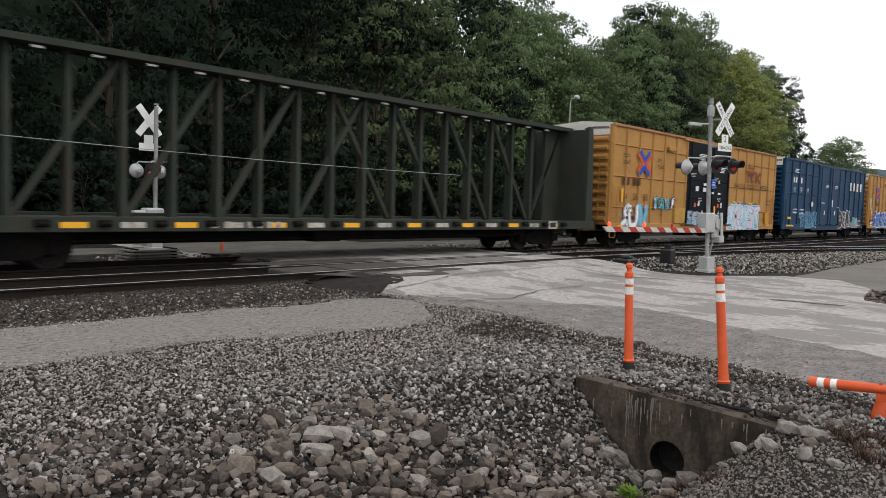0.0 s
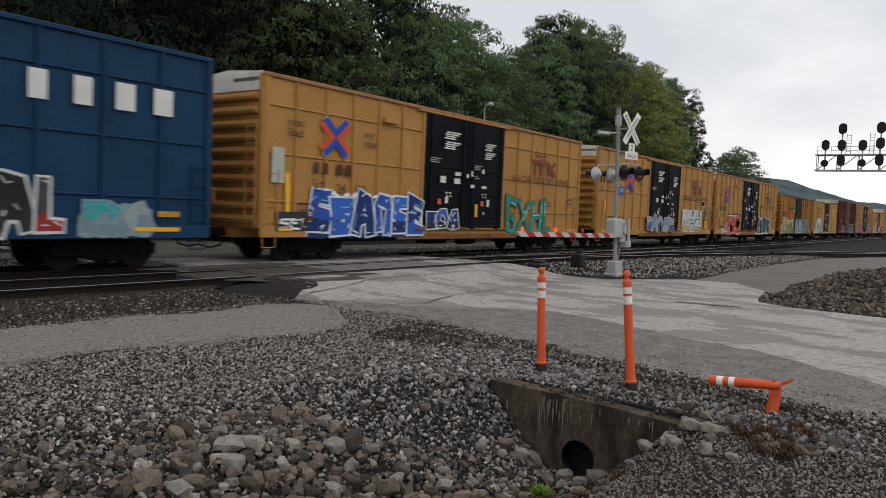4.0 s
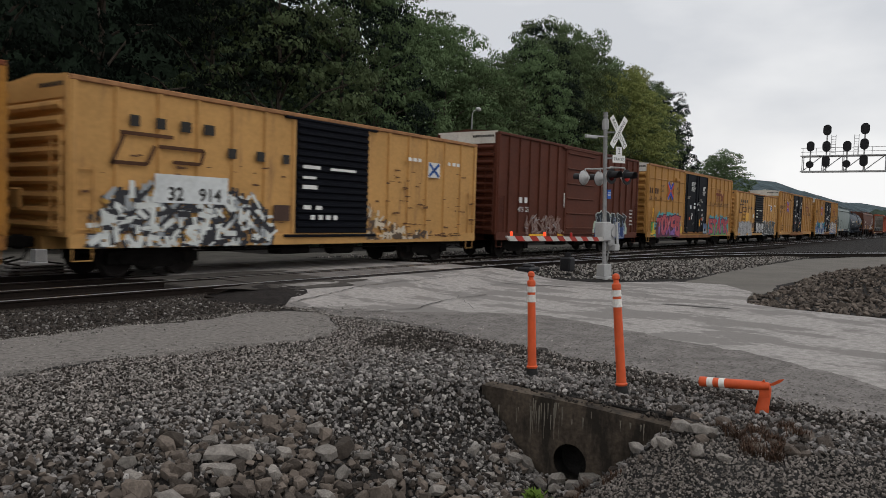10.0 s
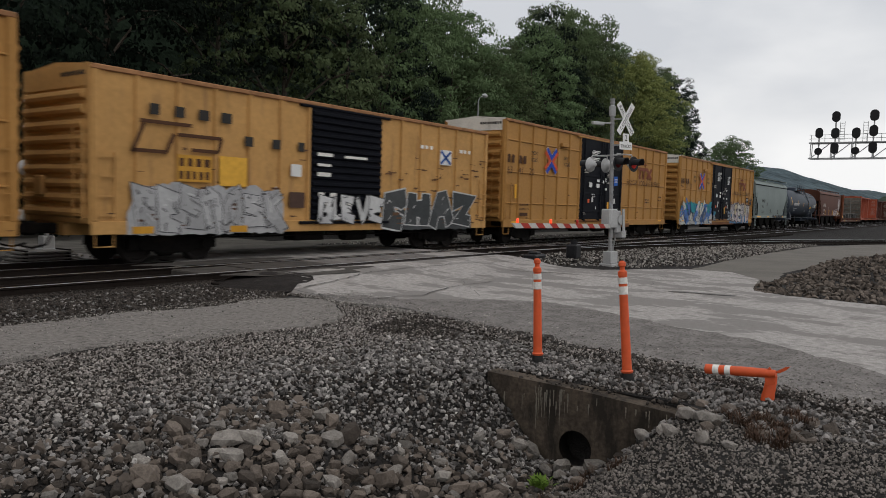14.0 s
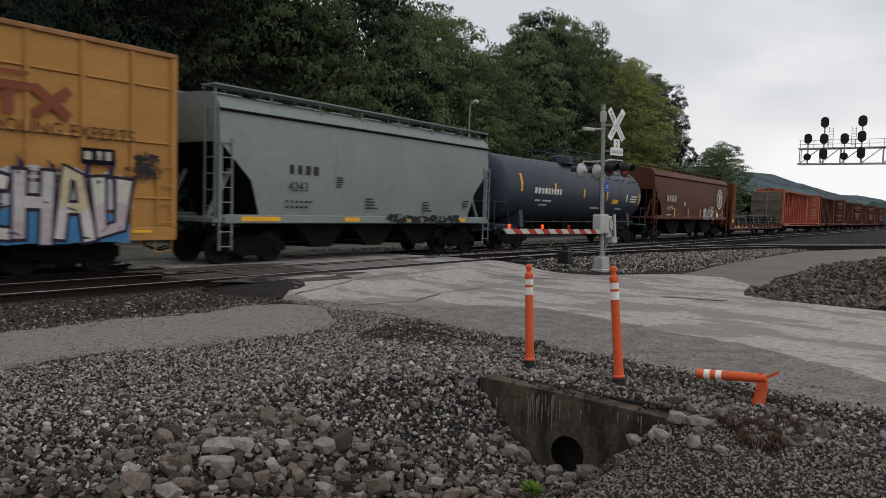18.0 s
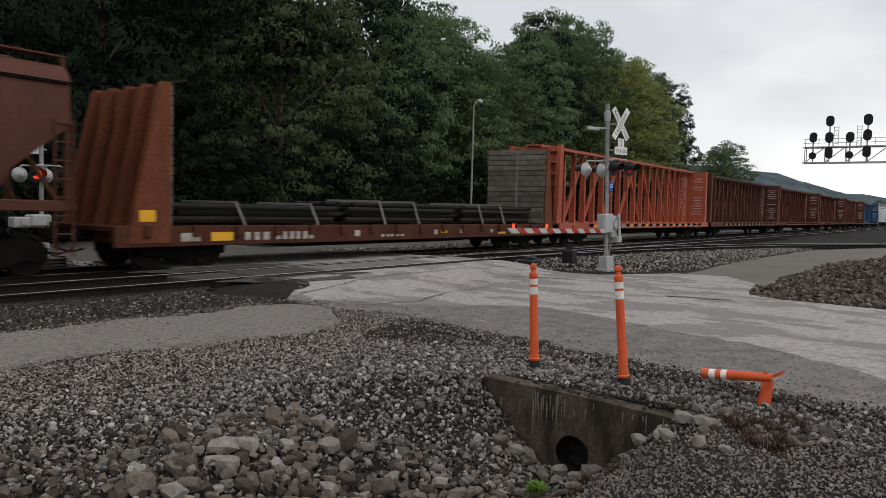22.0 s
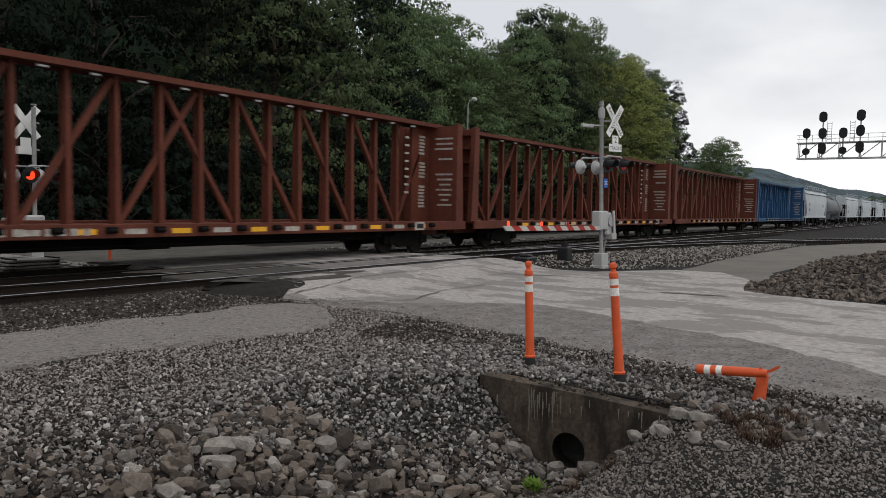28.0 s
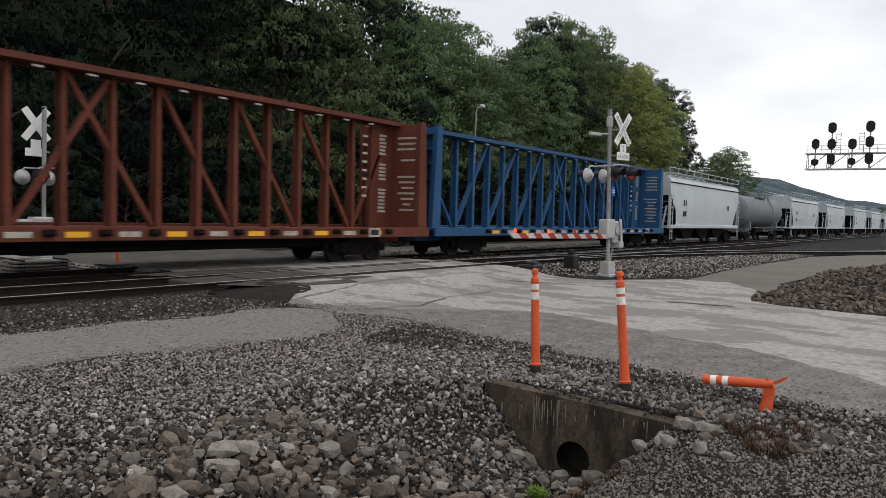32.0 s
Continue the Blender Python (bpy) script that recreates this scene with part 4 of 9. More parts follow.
# ---- crossing signals ----
def crossbuck(parent, y, z, face):
    """Two crossed white boards with black lettering; face: -1 towards -y, 1 away."""
    for i, (turn, text) in enumerate(((52, "RAIL   ROAD"), (-52, "CROSSING"))):
        m = pose(0.3 if face < 0 else -0.1, y + face * (0.012 * i + 0.2), z) @ pose(0, 0, 0, 0, turn, 0)
        blade = part("blade", Build().box(-0.61, 0.61, -0.008, 0.008, -0.115, 0.115, 0.004), "white", parent, "white board of the crossbuck", m=m)
        if face < 0:
            for word, at in (("RAIL", -0.33), ("ROAD", 0.33)) if i == 0 else ((text, 0.0),):
                part("lettering", words(word, 0.185, align="CENTER", space=1.06), "letter_black", blade, m=pose(at, -0.011, -0.065))
    return parent


def flasher(parent, x, y, z, face, lens, back="silver"):
    """A lamp with a round dark background, a hood and a red lens; it faces face * y."""
    m = pose(x, y, z, 0, 0, 0 if face < 0 else 180)
    disc = part("background", Build().turned([(0.0, 0.25), (0.012, 0.25), (0.014, 0.23)], "y", 24), "black", parent, "round black lamp background", smooth=True, m=m)
    part("housing", Build().turned([(0.0, 0.245), (0.03, 0.235), (0.09, 0.17), (0.15, 0.09), (0.22, 0.06), (0.23, 0.01)], "y", 20), back, disc, "lamp housing", smooth=True, m=pose(0, 0.015, 0))
    hood = Build()
    ring_a = [math.radians(a) for a in range(-20, 201, 11)]
    n = len(ring_a)
    for r in (0.155, 0.147):
        hood.v += [(r * math.cos(a), 0, r * math.sin(a)) for a in ring_a] + [(r * math.cos(a), -0.30 - 0.04 * math.sin(a), r * math.sin(a) + 0.01) for a in ring_a]
    hood.f = [(i, i + 1, n + i + 1, n + i) for i in range(n - 1)] + [(2 * n + i + 1, 2 * n + i, 3 * n + i, 3 * n + i + 1) for i in range(n - 1)] + [(n + i, n + i + 1, 3 * n + i + 1, 3 * n + i) for i in range(n - 1)]
    hood.s = [0] * len(hood.f)
    part("hood", hood, "black", disc, "black lamp hood", smooth=True)
    part("lens", Build().turned([(-0.035, 0.02), (-0.03, 0.09), (-0.012, 0.14), (-0.002, 0.145)], "y", 20), lens, disc, "red lens", smooth=True)
    return disc


def signal_mast(name, label, x, y, z, face, tall, lens, gate=False):
    """A crossing signal: mast, crossbuck, track plate, four flashers; face: the side it shows to traffic."""
    s = thing(name, label, "crossing signal", m=pose(x, y, z), group="crossing signals")
    part("mast", Build().cyl((0, 0, 0.42), (0, 0, tall), 0.066, n=14).cyl((0, 0, tall), (0, 0, tall + 0.04), 0.075, n=14), "galv", s, smooth=True)
    base = Build().box(-0.26, 0.26, -0.26, 0.26, -0.1, 0.06, 0.02).box(-0.19, 0.19, -0.17, 0.17, 0.06, 0.46, 0.02)
    part("base", base, "silver", s, "pale cast junction box foot")
    cb = tall - (0.62 if face < 0 else 0.42)
    for k in range(4):
        part("clamp", Build().cyl((0, 0, cb - 0.5 + 0.34 * k), (0, 0, cb - 0.46 + 0.34 * k), 0.085, n=12), "galv", s)
    crossbuck(s, face * 0.10, cb, face)
    for zb in (cb, cb - 0.85):
        part("sign_bracket", Build().beam((0, 0, zb), (0.3, face * 0.31, zb), 0.05, 0.05), "galv", s)
    sign = part("track_sign", Build().box(-0.33, 0.33, -0.006, 0.006, -0.125, 0.125, 0.004).box(-0.16, 0.16, -0.006, 0.006, 0.125, 0.40, 0.004), "white", s, "white plate with the number of tracks", m=pose(0.3 if face < 0 else -0.1, face * 0.325, cb - 0.88))
    if face < 0:
        part("lettering", words("TRACKS", 0.155, align="CENTER"), "letter_black", sign, m=pose(0, -0.009, -0.062))
        part("lettering", words("2", 0.27, align="CENTER"), "letter_black", sign, m=pose(0, -0.009, 0.165))
    lz = tall - 2.1
    for f in (face, -face):
        arm = part("lamp_arm", Build().tube([(0, 0, lz + 0.3), (0, f * 0.5, lz + 0.3)], 0.03).tube([(-0.4, f * 0.5, lz + 0.02), (-0.4, f * 0.5, lz + 0.27), (-0.36, f * 0.5, lz + 0.3), (0.36, f * 0.5, lz + 0.3), (0.4, f * 0.5, lz + 0.27), (0.4, f * 0.5, lz + 0.02)], 0.024), "silver", s, "silver lamp arm", smooth=True)
        for sx in (-1, 1):
            lit = lens[0] if (sx > 0) == (f < 0) else lens[1]
            flasher(s, sx * 0.40, f * 0.58, lz, f, lit)
    return s


MAST_X, MAST_Y = 22.9, 9.72
near_mast = signal_mast("crossing_signal", "galvanised crossing signal with crossbuck, red flashers and lowered gate", MAST_X, MAST_Y, -0.17, -1, 5.42, ("lamp_dim", "lens_dark"))
part("bell_bracket", Build().cyl((-0.85, 0, 4.62), (0, 0, 4.66), 0.025, n=8).box(-1.0, -0.45, -0.05, 0.05, 4.56, 4.66, 0.015).turned([(4.9, 0.10), (5.02, 0.11), (5.22, 0.10), (5.26, 0.02)], "z", 14), "silver", near_mast, "bell and bracket at the top", smooth=True)
mech = part("gate_mechanism", Build().box(-0.32, 0.12, -0.22, 0.16, 1.22, 1.86, 0.04).box(0.10, 0.42, -0.14, 0.20, 1.05, 1.80, 0.05).cyl((0.3, -0.2, 1.5), (0.3, 0.22, 1.5), 0.16, n=16), "silver", near_mast, "silver gate mechanism box", smooth=True)
part("counterweight_arm", Build().beam((0.36, -0.22, 1.86), (0.42, -0.22, 0.98), 0.05, 0.09).beam((0.36, 0.24, 1.86), (0.42, 0.24, 0.98), 0.05, 0.09).box(0.30, 0.54, -0.24, 0.26, 0.9, 1.12, 0.03), "silver", mech)
part("conduit", Build().tube([(0.28, 0.0, 1.05), (0.26, 0.05, 0.75), (0.14, 0.03, 0.4)], 0.03), "galv", near_mast, smooth=True)
part("blue_plate", Build().box(0.02, 0.20, -0.10, -0.09, 2.62, 2.92, 0.003), "blue_sign", near_mast, "small blue notice plate")
part("plate_writing", bars(bars(Build(), 0.04, 2.80, 1, 0.14, 0.03, 0, -0.104), 0.04, 2.72, 3, 0.036, 0.045, 0.012, -0.104), "letter_white", near_mast)
gate = part("gate_arm", Build().beam((-0.3, -0.06, 1.30), (-1.2, -0.06, 1.31), 0.03, 0.12), "silver", near_mast, "lowered red and white striped gate arm", m=pose(0, 0, 0, 0, 0, 15))
near_mast.matrix_basis = Matrix.Translation((MAST_X, MAST_Y, -0.17)) @ Matrix.Rotation(radians(1.6), 4, Vector((-0.92, -0.39, 0))) @ pose(0, 0, 0, 0, 0, -15)
ARM_L = 6.1
for i in range(15):
    x1 = -0.35 - i * ARM_L / 15
    x0 = x1 - ARM_L / 15
    z1, z0 = 1.30 + 0.009 * i, 1.30 + 0.009 * (i + 1)
    stripe = Build().add([(x0 + 0.10, -0.12, z0 - 0.07), (x1 + 0.10, -0.12, z1 - 0.07), (x1 - 0.10, -0.12, z1 + 0.07), (x0 - 0.10, -0.12, z0 + 0.07),
                          (x0 + 0.10, -0.07, z0 - 0.07), (x1 + 0.10, -0.07, z1 - 0.07), (x1 - 0.10, -0.07, z1 + 0.07), (x0 - 0.10, -0.07, z0 + 0.07)],
                         [(0, 1, 2, 3), (7, 6, 5, 4), (0, 4, 5, 1), (3, 2, 6, 7), (1, 5, 6, 2), (0, 3, 7, 4)])
    part("stripe", stripe, "gate_red" if i % 2 else "gate_white", gate, "red stripe" if i % 2 else "white stripe")
for k, x in enumerate((-6.25, -4.4, -2.7)):
    zz = 1.30 + 0.009 * 15 * (-x - 0.35) / ARM_L
    part("gate_lamp", Build().turned([(zz + 0.07, 0.03), (zz + 0.10, 0.038), (zz + 0.17, 0.036), (zz + 0.19, 0.012)], "z", 12, (x, -0.095, 0)), "lamp_red" if k < 2 else "lamp_dim", gate, "small red gate lamp", smooth=True)
far_mast = signal_mast("crossing_signal", "crossing signal beyond the tracks seen from behind", 11.53, 23.95, -0.17, 1, 4.7, ("lens_dark", "lamp_red"))
part("instrument_case", Build().box(-0.95, -0.42, -0.25, 0.15, 0.95, 1.28, 0.04).box(-0.45, 0.2, -0.28, 0.18, 0.98, 1.36, 0.05).box(-0.75, -0.55, -0.3, -0.25, 1.02, 1.2, 0.01), "silver", far_mast, "silver gate mechanism box")
hut = thing("switch_box", "small black track-side junction box on a stub", "junction box", m=pose(23.6, 11.4, -0.22))
part("box", Build().box(-0.22, 0.22, -0.2, 0.2, 0.12, 0.62, 0.05).cyl((0, 0, 0.62), (0, 0, 0.78), 0.12, n=10), "black", hut, smooth=True)
part("stub", Build().cyl((0, 0, -0.05), (0, 0, 0.14), 0.07, n=10), "black", hut)
machine = thing("switch_machine", "low black switch machine with rods beside the track", "switch machine", m=pose(22.6, 12.35, -0.2, 0, 0, 4))
part("case", Build().box(-0.55, 0.35, -0.25, 0.25, 0.0, 0.24, 0.05).box(-0.3, 0.1, -0.18, 0.18, 0.22, 0.34, 0.05), "black", machine, smooth=True)
part("rod", Build().tube([(0.1, 0.2, 0.12), (0.12, 1.1, 0.10)], 0.025).tube([(-0.25, 0.2, 0.10), (-0.22, 1.1, 0.09)], 0.02), "rail", machine)
part("cable", Build().tube([(0.3, -0.1, 0.1), (0.7, -0.5, 0.05), (0.95, -0.85, 0.12)], 0.025), "rubber", machine, smooth=True)
small = thing("traffic_post", "orange post beside the far road", "traffic post", m=pose(12.6, 21.5, -0.18))
part("tube", Build().turned([(-0.05, 0.09), (0.03, 0.08), (0.05, 0.05), (0.75, 0.045), (0.78, 0.02)], n=14), "orange", small, smooth=True)

# ---- signal bridge ----
GX = 95.0
bridge = thing("signal_bridge", "silver lattice signal bridge over the tracks with black signal heads", "signal bridge", m=pose(GX, 0, -0.2))
for z in (8.29, 10.07):
    for x in (-0.5, 0.5):
        part("chord", Build().beam((x, 16.3, z), (x, -9, z), 0.16, 0.16), "silver", bridge)
for i in range(12):
    y = 16.1 - i * 2.1
    part("web", Build().beam((-0.5, y, 8.29), (-0.5, y, 10.07), 0.08, 0.08).beam((-0.5, y, 8.29), (-0.5, y - 2.1, 10.07), 0.09, 0.09).beam((0.5, y, 8.29), (0.5, y, 10.07), 0.08, 0.08).beam((-0.5, y, 8.35), (0.5, y, 8.35), 0.07, 0.07), "silver", bridge)
rails_b = Build()
for z in (10.5, 10.95):
    rails_b.beam((-0.9, 16.2, z), (-0.9, -9, z), 0.05, 0.05)
for i in range(18):
    rails_b.beam((-0.9, 16.0 - 1.4 * i, 10.0), (-0.9, 16.0 - 1.4 * i, 10.95), 0.05, 0.05)
part("walkway_rail", rails_b, "silver", bridge)
part("walkway", Build().box(-1.0, -0.5, -9, 16.1, 10.0, 10.05), "silver", bridge)
part("leg", Build().beam((-0.5, -9, -0.1), (-0.5, -9, 10.1), 0.3, 0.3).beam((0.5, -9, -0.1), (0.5, -9, 10.1), 0.3, 0.3), "silver", bridge)


def head(y, z, w, h, parent):
    """A black oval signal head; plate, hoods, and its stem."""
    pts = [(y + w / 2 * math.cos(a) * (1 if abs(math.cos(a)) < 0.99 else 1), z + (h - w) / 2 * (1 if math.sin(a) >= 0 else -1) + w / 2 * math.sin(a)) for a in [2 * math.pi * (i + 0.5) / 24 for i in range(24)]]
    p = part("signal_head", Build().prism(pts, "x", -1.06, -1.0), "black", parent, "black oval signal head")
    part("lamp_case", Build().box(-1.0, -0.75, y - w * 0.25, y + w * 0.25, z - h * 0.35, z + h * 0.35, 0.05), "black", p)
    return p


for y, rows_h in ((15.2, ((11.15, 0.82, 1.18), (9.06, 0.82, 0.82))), (13.55, ((12.96, 0.86, 1.22), (11.1, 0.86, 1.22), (9.4, 0.84, 1.28))), (11.46, ((11.07, 0.86, 1.2), (9.1, 0.82, 0.82))), (9.77, ((12.96, 0.90, 1.26), (11.26, 0.86, 1.26), (9.43, 0.84, 1.3)))):
    part("stem", Build().cyl((-0.85, y, 8.2), (-0.85, y, rows_h[0][0]), 0.08, n=8), "silver", bridge)
    for z, w, h in rows_h:
        head(y, z, w, h, bridge)
for y in (12.65, 10.35):
    lad = Build()
    for dy in (0, 0.45):
        lad.beam((-0.85, y + dy, 10.0), (-0.85, y + dy, 12.4), 0.05, 0.05)
    for i in range(7):
        lad.beam((-0.85, y, 10.4 + 0.3 * i), (-0.85, y + 0.45, 10.4 + 0.3 * i), 0.04, 0.04)
    part("ladder", lad, "silver", bridge)

# ---- yard lamp ----
lampx, lampy = 42.3, 28.0
yl = thing("street_lamp", "slim grey yard lamp on a tall pole", "street lamp", m=pose(lampx, lampy, -0.2))
part("pole", Build().cyl((0, 0, -0.1), (0, 0, 8.9), 0.09, 0.05, n=10), "galv", yl, smooth=True)
part("arm", Build().tube([(0, 0, 8.9), (0.1, -0.05, 9.15), (0.45, -0.1, 9.3)], 0.03), "galv", yl, smooth=True)
part("lamp_head", Build().turned([(0.0, 0.03), (0.08, 0.12), (0.3, 0.16), (0.5, 0.10), (0.56, 0.02)], "x", 14, (0.35, -0.1, 9.33)), "silver", yl, "pale lamp head", smooth=True)

# ---- freight cars ----
# Car space: x along the car, y across it (the -y side is towards the road), z up from the rail top.
FRAME = Build()
for sy in (-1, 1):
    y0, y1 = sy * 1.0 - 0.07, sy * 1.0 + 0.07
    FRAME.prism([(-1.25, 0.62), (-1.25, 0.36), (-0.62, 0.34), (-0.45, 0.24), (0.45, 0.24), (0.62, 0.34), (1.25, 0.36), (1.25, 0.62), (0.75, 0.66), (0.42, 0.82), (-0.42, 0.82), (-0.75, 0.66)], "y", y0, y1)
    for k in (-0.16, 0.0, 0.16):
        FRAME.cyl((k, sy * 1.0, 0.30), (k, sy * 1.0, 0.6), 0.055, n=8)
    for k in (-0.89, 0.89):
        FRAME.cyl((k, sy * 1.0 - 0.12, 0.46), (k, sy * 1.0 + 0.12, 0.46), 0.13, n=10)
FRAME.box(-0.22, 0.22, -1.0, 1.0, 0.5, 0.78, 0.04)
FRAME_MESH = FRAME.mesh("side_frame", True)
WHEELS = Build().cyl((0, -0.98, 0), (0, 0.98, 0), 0.085, n=10)
for sy in (-1, 1):
    WHEELS.turned([(sy * 0.68, 0.13), (sy * 0.69, 0.40), (sy * 0.685, 0.49), (sy * 0.715, 0.49), (sy * 0.73, 0.46), (sy * 0.815, 0.45), (sy * 0.815, 0.39), (sy * 0.78, 0.36), (sy * 0.77, 0.17), (sy * 0.83, 0.13)][::sy], "y", 22)
WHEEL_MESH = WHEELS.mesh("wheelset", True)
COUPLER = Build().box(-0.95, 0.0, -0.11, 0.11, 0.74, 0.98, 0.03).box(-1.08, -0.8, -0.16, 0.12, 0.70, 1.02, 0.05).tube([(-0.25, -0.35, 0.75), (-0.4, -0.38, 0.5), (-0.7, -0.32, 0.42), (-0.95, -0.2, 0.5)], 0.028)
COUPLER_MESH = COUPLER.mesh("coupler", True)


def running_gear(car, half, inset, axle=0.89, gap=0.8):
    """Two trucks with two wheelsets each, and a coupler at each end."""
    for sx in (-1, 1):
        t = part("truck", FRAME_MESH, "truck", car, "grimy steel truck", m=pose(sx * (half - inset), 0, 0))
        for a in (-axle, axle):
            part("wheelset", WHEEL_MESH, "wheel", t, "worn steel wheelset", m=pose(a, 0, 0.46))
        part("coupler", COUPLER_MESH, "truck", car, "rusty coupler with air hose", m=pose(sx * (half + 0.02), 0, 0, 0, 0, 0 if sx < 0 else 180))


def ladder(b, x, y, z0, z1, w, step=0.42, out=0.07, along="x"):
    """A ladder of thin rungs standing off a wall."""
    n = int((z1 - z0) / step) + 1
    for i in range(n):
        z = z0 + (z1 - z0) * i / max(1, n - 1)
        if along == "x":
            b.beam((x, y - out, z), (x + w, y - out, z), 0.028, 0.028)
        else:
            b.beam((x - out, y, z), (x - out, y + w, z), 0.028, 0.028)
    for k in (0, w):
        if along == "x":
            b.beam((x + k, y - out, z0 - 0.1), (x + k, y - out, z1 + 0.1), 0.035, 0.035)
        else:
            b.beam((x - out, y + k, z0 - 0.1), (x - out, y + k, z1 + 0.1), 0.035, 0.035)
    return b


RIBS = {}


def rib_mesh(kind, *dims):
    """A shared mesh for a pressed rib or post with sloping flanks."""
    if (kind, dims) not in RIBS:
        w, h, d = dims
        b = Build()
        if kind == "post":
            b.prism([(-w / 2, 0.0), (w / 2, 0.0), (w * 0.32, -d), (-w * 0.32, -d)], "z", 0, h)
        elif kind == "lip":
            b.prism([(0.0, 0.0), (0.0, h), (-d, h * 0.7), (-d, h * 0.3)], "x", 0, w)
        else:
            pts = [(0.0, -h / 2), (-d * 0.8, -h * 0.3), (-d, 0.0), (-d * 0.8, h * 0.3), (0.0, h / 2)]
            b.prism(pts, "y", -w / 2, w / 2)
        RIBS[kind, dims] = b.mesh(kind, kind != "post")
    return RIBS[kind, dims]


def boxcar(name, label, L, top, paint, roof_paint, panels, door, posts, lips=(), end_top="cream", seed=0, sill=None, eave=None, zb=0.76, post_wide=0.115):
    """A boxcar. door: (x0, x1, paint, style); posts: number of panels each side of the door; lips: heights of the stiffener rows."""
    rnd = random.Random(seed)
    car = thing(name, label, "boxcar", group="train")
    h, W = L / 2, 1.53
    body = Build().box(-h, h, -W, W, 1.0, top - 0.12, 0.02)
    part("body", body, paint, car)
    part("side_sill", Build().box(-h, h, -W - 0.06, -W + 0.05, zb, 1.08, 0.015).box(-h, h, W - 0.05, W + 0.06, zb, 1.08, 0.015).box(-h, h, -0.35, 0.35, 0.7, 1.0), paint, car)
    if door[3] == "plug":
        part("side_sill", Build().box(door[0] - 1.3, door[1] + 1.3, -W - 0.075, -W + 0.04, 0.66, zb + 0.1, 0.015), sill or paint, car, "deeper sill under the doors")
    part("eave", Build().box(-h, h, -W - 0.07, -W + 0.02, top - 0.20, top - 0.08, 0.02).box(-h, h, W - 0.02, W + 0.07, top - 0.20, top - 0.08, 0.02), eave or paint, car)
    roof = Build().prism([(-W - 0.04, top - 0.08), (W + 0.04, top - 0.08), (0, top + 0.05)], "x", -h + 0.01, h - 0.01)
    part("roof", roof, roof_paint, car)
    rm = Build().add([(-0.05, -W - 0.03, top - 0.075), (0.05, -W - 0.03, top - 0.075), (0.05, 0, top + 0.09), (-0.05, 0, top + 0.09), (-0.05, W + 0.03, top - 0.075), (0.05, W + 0.03, top - 0.075)], [(0, 1, 2, 3), (3, 2, 5, 4)]).mesh("roof_rib")
    for i in range(15):
        part("roof_rib", rm, roof_paint, car, m=pose(-h + 0.6 + (L - 1.2) * i / 14, 0, 0))
    # posts and stiffeners on both long sides
    dx0, dx1 = door[0], door[1]
    for side in (-1, 1):
        turn = 0 if side < 0 else 180
        for a, b_, n in ((-h, dx0, posts), (dx1, h, posts)):
            for i in range(n + 1):
                x = a + (b_ - a) * i / n
                wide = 0.2 if i in (0, n) else post_wide
                x = min(max(x, -h + 0.1), h - 0.1)
                part("post", rib_mesh("post", wide, top - 0.2 - 1.08, 0.07), paint, car, m=pose(x, side * W, 1.08, 0, 0, turn))
            if side < 0:
                for z in lips:
                    for i in range(n):
                        x0, x1 = a + (b_ - a) * i / n + 0.07, a + (b_ - a) * (i + 1) / n - 0.07
                        part("stiffener", rib_mesh("lip", round(x1 - x0, 3), 0.07, 0.045), paint, car, m=pose(x0, -W, z))
    # ends
    for sx in (-1, 1):
        turn = 0 if sx < 0 else 180
        n = panels
        for i in range(n):
            z = 1.25 + (top - 0.75 - 1.25) * i / (n - 1)
            part("end_rib", rib_mesh("rib", 2.75, 0.26 if n < 12 else 0.2, 0.15), paint, car, m=pose(sx * h, 0, z, 0, 0, turn))
        part("corner_post", Build().box(-0.06, 0.06, -0.08, 0.08, 1.0, top - 0.12, 0.02).mesh("corner_post"), paint, car, m=pose(sx * (h - 0.02), -W + 0.06, 0))
        part("corner_post", Build().box(-0.06, 0.06, -0.08, 0.08, 1.0, top - 0.12, 0.02).mesh("corner_post"), paint, car, m=pose(sx * (h - 0.02), W - 0.06, 0))
        part("end_top", Build().box(-0.02, 0.0, -W + 0.02, W - 0.02, top - 0.58, top - 0.06, 0.005).mesh("end_top"), end_top, car, "pale painted top of the end wall", m=pose(sx * h - (0.015 if sx < 0 else -0.035), 0, 0))
    bars_b = Build()
    for k in range(9):
        bars_b.box(-h - 0.043, -h - 0.039, -0.3 - k * 0.12 - 0.09, -0.3 - k * 0.12, top - 0.32, top - 0.22)
    part("end_mark", bars_b, "letter_black", car, "small black stencil on the end")
    part("ladder", ladder(Build(), -h + 0.12, -W, 1.2, 2.55, 0.42), paint, car)
    part("ladder", ladder(Build(), h - 0.54, -W, 1.2, 2.55, 0.42), paint, car)
    part("ladder", ladder(Build(), -h, -1.45, 1.2, top - 1.6, 0.42, along="y", out=0.14), paint, car)
    for sx in (-1, 1):
        part("stirrup", Build().tube([(sx * (h - 0.1), -W, 0.84), (sx * (h - 0.1), -W, 0.48), (sx * (h - 0.55), -W, 0.48), (sx * (h - 0.55), -W, 0.84)], 0.02), paint, car)
    part("hand_brake", Build().box(-h - 0.2, -h - 0.08, 0.3, 0.75, 1.6, 2.1, 0.04), paint, car)
    # doors
    dw, style = (dx1 - dx0), door[3]
    leaves = 2 if style == "plug" else 1
